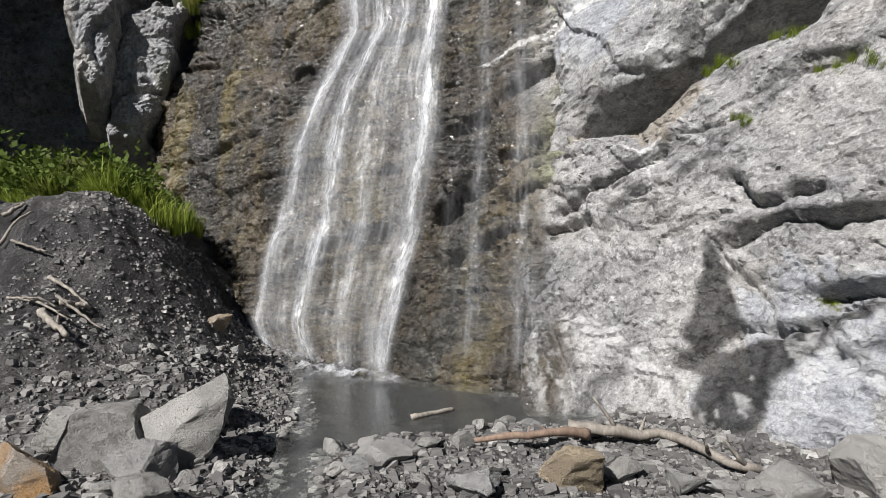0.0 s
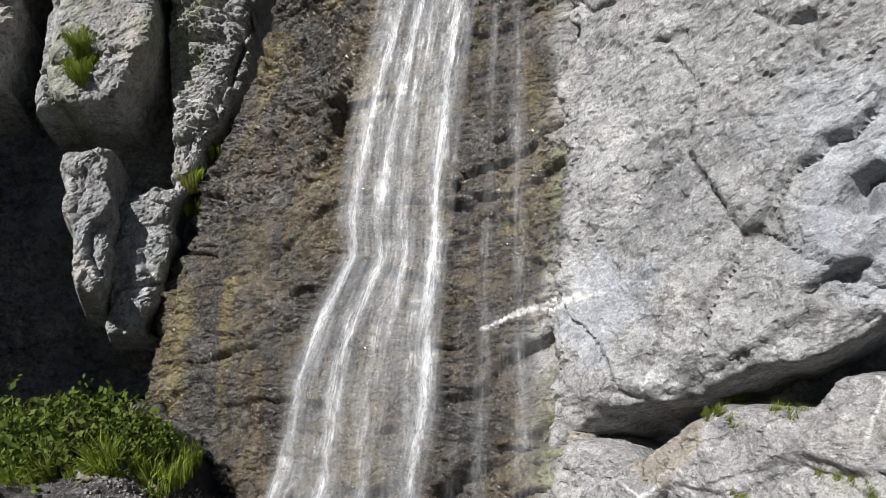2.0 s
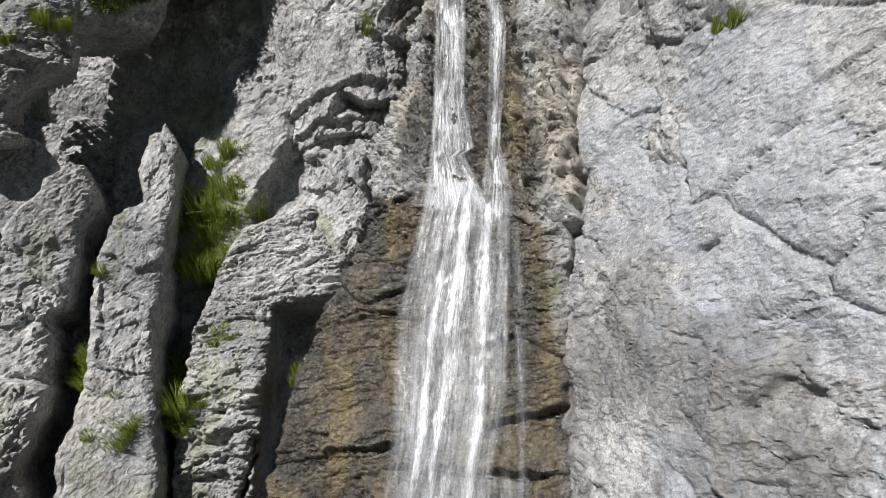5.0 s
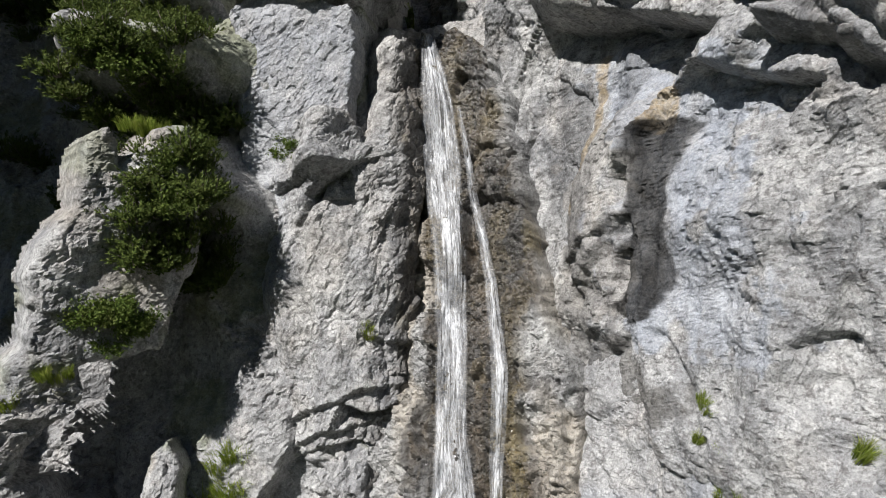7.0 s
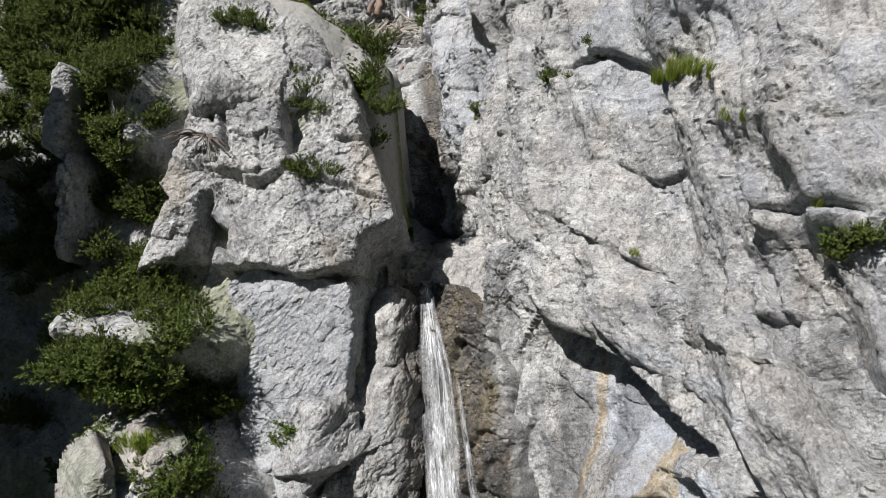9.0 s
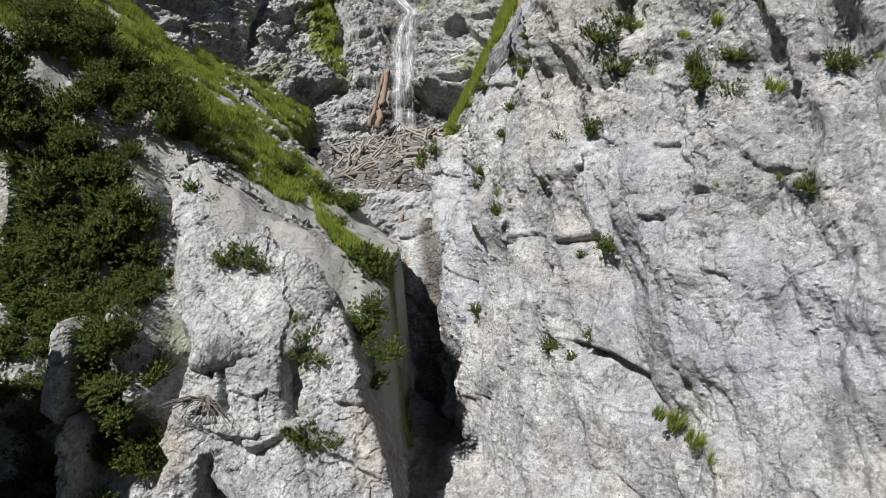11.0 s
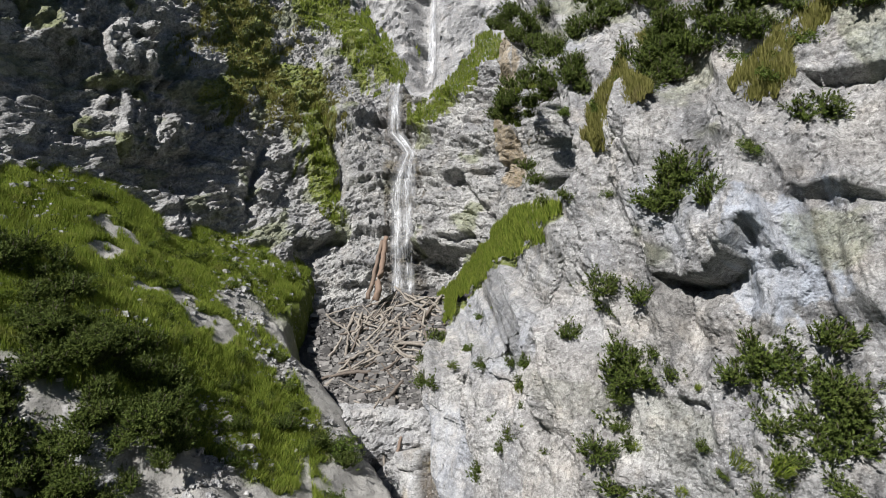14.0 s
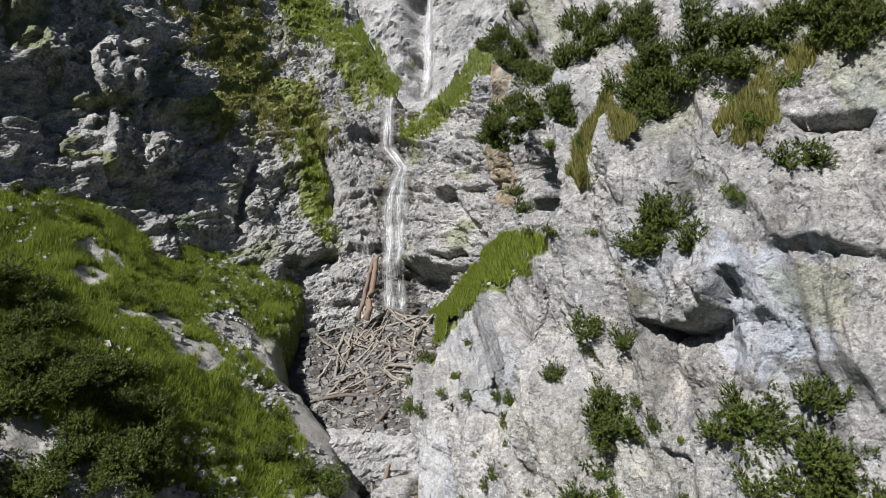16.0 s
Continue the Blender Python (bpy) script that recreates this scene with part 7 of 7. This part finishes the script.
GREY_LABEL, PALE_LABEL = "angular grey limestone boulder lying on gravel", "pale whitish limestone boulder lying on gravel"
for _i, ((_x, _y), _size, _label, _o, _t) in enumerate(zip(
        [(-2.68, 3.94), (-2.41, 4.46), (-2.77, 4.54), (-1.87, 4.43), (-2.05, 4.06), (-1.86, 5.15), (-1.74, 3.59), (-0.83, 4.58), (-0.47, 4.34), (0.21, 3.73), (0.80, 3.81), (2.12, 3.71), (2.58, 3.71), (3.07, 4.66), (0.46, 4.93), (0.13, 4.69), (0.31, 5.05), (0.75, 5.21), (-0.14, 3.88), (0.36, 4.01), (-0.72, 4.23), (-0.57, 4.07), (-1.58, 4.56), (-1.50, 4.17), (-1.75, 4.34), (-1.21, 4.58), (1.71, 4.66), (1.49, 3.77), (1.75, 3.81), (1.18, 3.90), (3.45, 4.79), (-2.16, 3.90), (-1.67, 3.97), (-0.36, 4.66), (-0.58, 4.66), (-0.10, 4.66)],
        ((.50, .4, .42), (.66, .5, .56), (.42, .4, .32), (.56, .5, .64), (.44, .4, .30), (.3, .4, .42), (.4, .35, .22), (.25, .22, .2), (.5, .3, .2), (.44, .35, .22), (.42, .34, .33), (.46, .4, .24), (.5, .45, .42), (.34, .3, .2),
         (.16, .14, .13), (.22, .2, .12), (.15, .14, .12), (.26, .18, .1), (.2, .18, .13), (.2, .16, .13), (.22, .2, .11), (.2, .2, .14), (.14, .12, .08), (.18, .15, .12), (.16, .14, .1), (.1, .1, .06), (.16, .14, .08), (.3, .25, .16),
         (.34, .26, .14), (.3, .24, .18), (.36, .3, .22), (.26, .2, .12), (.22, .2, .14), (.3, .2, .1), (.2, .2, .1), (.2, .16, .1)),
        ["angular rust-stained boulder lying on gravel", GREY_LABEL, GREY_LABEL, PALE_LABEL, GREY_LABEL, GREY_LABEL, GREY_LABEL, PALE_LABEL, PALE_LABEL, PALE_LABEL, "tan sharp-edged boulder beside driftwood"] + [PALE_LABEL] * 30,
        [0.9] + [0] * 40, [0] * 10 + [0.9] + [0] * 40)):
    _size = tuple(1.18 * k for k in _size) if _i < 7 else _size
    stone(_x, _y, _size, RNG.uniform(-40, 40), _label, _o, _t, seed=50 + _i, detail=4 if _i < 14 else 3)


stone(-2.73, 7.4, (0.36, 0.3, 0.3), 20, "yellowish boulder at the foot of the scree bank", 0.6, 0.5, seed=120)
stone(-2.45, 7.3, (0.22, 0.2, 0.16), 70, GREY_LABEL, seed=121, detail=3)


def pebbles():
    """Loose small stones over the gravel: alike small stones on a few shared shapes."""
    rng = np.random.default_rng(77)
    shapes = [stone_mesh(rng, (1, rng.uniform(0.6, 0.9), rng.uniform(0.4, 0.7)), 8, 2, 0.03) for _ in range(6)]
    left = 290
    while left:
        x, y = rng.uniform(-4.2, 4.0), rng.uniform(2.9, 7.8)
        if inside(np.array([x]), np.array([y]), POOL_EDGE)[0] > 0.12 and y > 4.9:
            continue
        if abs(x) > y * 0.75:
            continue
        z = float(ground_height(np.array([x]), np.array([y]))[0])
        if z > 0.6 and rng.uniform() < 0.85:
            continue
        s = float(np.clip(rng.lognormal(-2.5, 0.5), 0.04, 0.25))
        ob = new("stone", shapes[int(rng.integers(6))])
        ob.matrix_basis = pose(x, y, z - 0.15 * s, rng.uniform(-15, 15), rng.uniform(-15, 15), rng.uniform(0, 360)) @ Matrix.Scale(s, 4)
        tagged(ob, "small grey stone lying on the gravel", "stone", "loose stones by the pool")
        left -= 1
    n = 44000
    x, y = rng.uniform(-4.5, 4.2, n), rng.uniform(2.6, 9.5, n)
    ok = (np.abs(x) < y * 0.8) & (inside(x, y, POOL_EDGE) < 0.08 + 0.1 * rng.uniform(size=n)) & ((ground_height(x, y) < 0.4) | (rng.uniform(size=n) < 0.9))
    x, y = x[ok], y[ok]
    z = ground_height(x, y)
    s = np.clip(rng.lognormal(-4.3, 0.6, len(x)), 0.006, 0.05) * np.where(z > 0.5, 0.7, 1.0)
    rock = np.array([(-1, -.7, -.5), (.9, -.8, -.5), (1, .8, -.4), (-.8, .9, -.5), (-.8, -.6, .45), (.7, -.7, .55), (.8, .65, .4), (-.65, .75, .5)])
    v = rock[None] * s[:, None, None] * (1 + 0.3 * rng.normal(size=(len(x), 8, 3)))
    v = (v + np.stack((x, y, z + 0.2 * s), -1)[:, None]).reshape(-1, 3)
    q = np.array([(0, 1, 5, 4), (1, 2, 6, 5), (2, 3, 7, 6), (3, 0, 4, 7), (4, 5, 6, 7)])
    f = (q[None] + 8 * np.arange(len(x))[:, None, None]).reshape(-1, 4)
    tagged(new("loose_gravel", mesh_of("loose_gravel", v, f, CHIPS)), "loose grey gravel and chips", "gravel", kind="stuff")


def chip_material():
    n = Nodes("stone_chips")
    geo = n.node("ShaderNodeNewGeometry")
    c = n.ramp(geo.outputs["Random Per Island"], (0.0, (0.07, 0.068, 0.068)), (0.5, (0.16, 0.155, 0.15)), (0.85, (0.25, 0.24, 0.23)), (1.0, (0.42, 0.41, 0.39)))
    c = n.mix(n.ramp(n.noise(30, n.place(), 5, 0.7), (0.4, 0.5), (0.6, 0.0)), c, (0.12, 0.115, 0.11))
    return n.done(c, 0.85, Specular_IOR_Level=0.2)


CHIPS = chip_material()
pebbles()


def lay(line, r):
    """A line over the ground, lifted to lie on it."""
    return [(x, y, float(ground_height(np.array([x]), np.array([y]))[0]) + r * k) for x, y, k in line]


log_thing("driftwood_log", "long bleached crooked driftwood log on stones", "driftwood", lay([(x, y, k) for (x, y), k in zip([(0.98, 4.79), (1.17, 4.77), (1.38, 4.72), (1.80, 4.79), (1.89, 4.47), (1.94, 4.14), (2.13, 4.09)], (3.0, 2.4, 2.2, 2.2, 2.0, 1.8, 1.4))], 0.045), 0.05, 0.028, DRIFTWOOD, RNG, 5)
log_thing("driftwood_log", "reddish split driftwood branch on stones", "driftwood", lay([(x, y, k) for (x, y), k in zip([(0.23, 4.51), (0.57, 4.51), (0.92, 4.59), (1.11, 4.69)], (2.6, 2.8, 2.8, 2.6))], 0.035), 0.02, 0.042, FRESH_WOOD, RNG, 3)
_a, _b = [(-0.30, 5.74), (0.10, 6.04)]
log_thing("driftwood_log", "short pale stick floating in the pool", "driftwood", [(*_a, 0.01), ((_a[0] + _b[0]) / 2, (_a[1] + _b[1]) / 2, 0.02), (*_b, 0.01)], 0.03, 0.02, DRIFTWOOD, RNG, 0)
for (_a, _b), _r in zip((([(-4.08, 6.30, 1.54), (-3.59, 6.20, 1.46)]), ([(-3.87, 6.10, 1.29), (-3.36, 6.00, 1.29)]), ([(-4.29, 6.00, 1.12), (-3.63, 5.90, 1.07)]), ([(-3.83, 5.80, 1.04), (-3.45, 5.60, 0.87)]), ([(-4.67, 6.60, 1.78), (-4.28, 6.60, 1.73)]),
                         ([(-3.81, 6.10, 1.32), (-3.59, 6.20, 1.36)]), ([(-5.05, 7.00, 2.22), (-4.93, 7.20, 2.14)]), ([(-4.93, 8.20, 2.12), (-4.48, 8.20, 2.06)]), ([(-4.07, 5.90, 1.14), (-3.80, 6.00, 1.15)]), ([(-4.61, 8.60, 2.09), (-3.86, 8.60, 1.83)]), ([(-4.80, 6.60, 1.97), (-4.70, 7.00, 2.19)])),
                        (0.022, 0.018, 0.016, 0.04, 0.018, 0.035, 0.03, 0.06, 0.015, 0.05, 0.02)):
    _m = [(_a[k] + _b[k]) / 2 for k in range(3)]
    _low = [float(ground_height(np.array([p[0]]), np.array([p[1]]))[0]) for p in (_a, _m, _b)]
    _line = [(p[0], p[1], min(max(p[2], g + _r), g + 0.12)) for g, p in zip(_low, (_a, _m, _b))]
    log_thing("driftwood_stick", "bleached driftwood stick on the scree bank", "driftwood", _line, _r, _r * 0.6, DRIFTWOOD, RNG, 1, "sticks on the scree bank", 7)

# ---- timber and rubble in the upper gully ----
def gully():
    rng = np.random.default_rng(91)
    n = 0
    while n < 150:
        y = rng.uniform(31.5, 42.5)
        x = rng.uniform(-7.2, 0.4)
        if n < 60:
            y, x = rng.uniform(37.5, 42.5), rng.uniform(-5.5, -0.6)
        lo, hi = np.interp(y, [31, 36, 42], [-4.2, -6.5, -8.0]), np.interp(y, [31, 36, 42], [-1.2, -0.6, 0.0])
        if not lo < x < hi:
            continue
        length, r, a = rng.uniform(0.7, 3.0), rng.uniform(0.035, 0.13), rng.uniform(0, math.pi)
        d = np.array((math.cos(a), math.sin(a) * 0.7)) * length / 2
        z0, z1 = (float(debris_height(np.array([x + s * d[0]]), np.array([y + s * d[1]]))[0]) for s in (-1, 1))
        t = rng.uniform(-0.2, 0.9)
        line = [(x - d[0], y - d[1], z0 + r * 0.5), (x, y, (z0 + z1) / 2 + r + 0.1), (x + d[0], y + d[1], z1 + r * 0.6 + max(0, t))]
        log_thing("stranded_log", "weathered grey log jammed in the gully", "log", line, r, r * 0.65, DRIFTWOOD if rng.uniform() < 0.6 else BARK, rng, int(rng.uniform() < 0.25), "log jam in the gully", 6)
        n += 1
    m = 5200
    y = rng.uniform(30.5, 43, m)
    lo, hi = np.interp(y, [31, 36, 42], [-5.0, -7.5, -9.5]), np.interp(y, [31, 36, 42], [-0.8, 0.2, 0.8])
    x = lo + (hi - lo) * rng.uniform(size=m)
    z = debris_height(x, y)
    s = np.clip(rng.lognormal(-2.6, 0.55, m), 0.03, 0.3)
    rock = np.array([(-1, -.7, -.5), (.9, -.8, -.5), (1, .8, -.4), (-.8, .9, -.5), (-.8, -.6, .45), (.7, -.7, .55), (.8, .65, .4), (-.65, .75, .5)])
    v = rock[None] * s[:, None, None] * (1 + 0.3 * rng.normal(size=(m, 8, 3)))
    v = (v + np.stack((x, y, z + 0.2 * s), -1)[:, None]).reshape(-1, 3)
    q = np.array([(0, 1, 5, 4), (1, 2, 6, 5), (2, 3, 7, 6), (3, 0, 4, 7), (4, 5, 6, 7)])
    f = (q[None] + 8 * np.arange(m)[:, None, None]).reshape(-1, 4)
    tagged(new("gully_stones", mesh_of("gully_stones", v, f, CHIPS)), "grey rubble stones in the gully", "rubble", kind="stuff")


gully()
for _a, _b, _r in (([(-3.94, 41.80, 50.24), (-4.53, 40.60, 45.99)] + [0.24]), ([(-4.21, 41.80, 49.97), (-5.05, 40.60, 46.07)] + [0.17]), ([(-2.18, 31.50, 39.84), (-2.48, 31.00, 38.42)] + [0.12])):
    log_thing("leaning_log", "stripped reddish trunk leaning beside the cascade", "log", [_a, tuple((p + q) / 2 for p, q in zip(_a, _b)), _b], _r * 0.7, _r, FRESH_WOOD, RNG, 0)
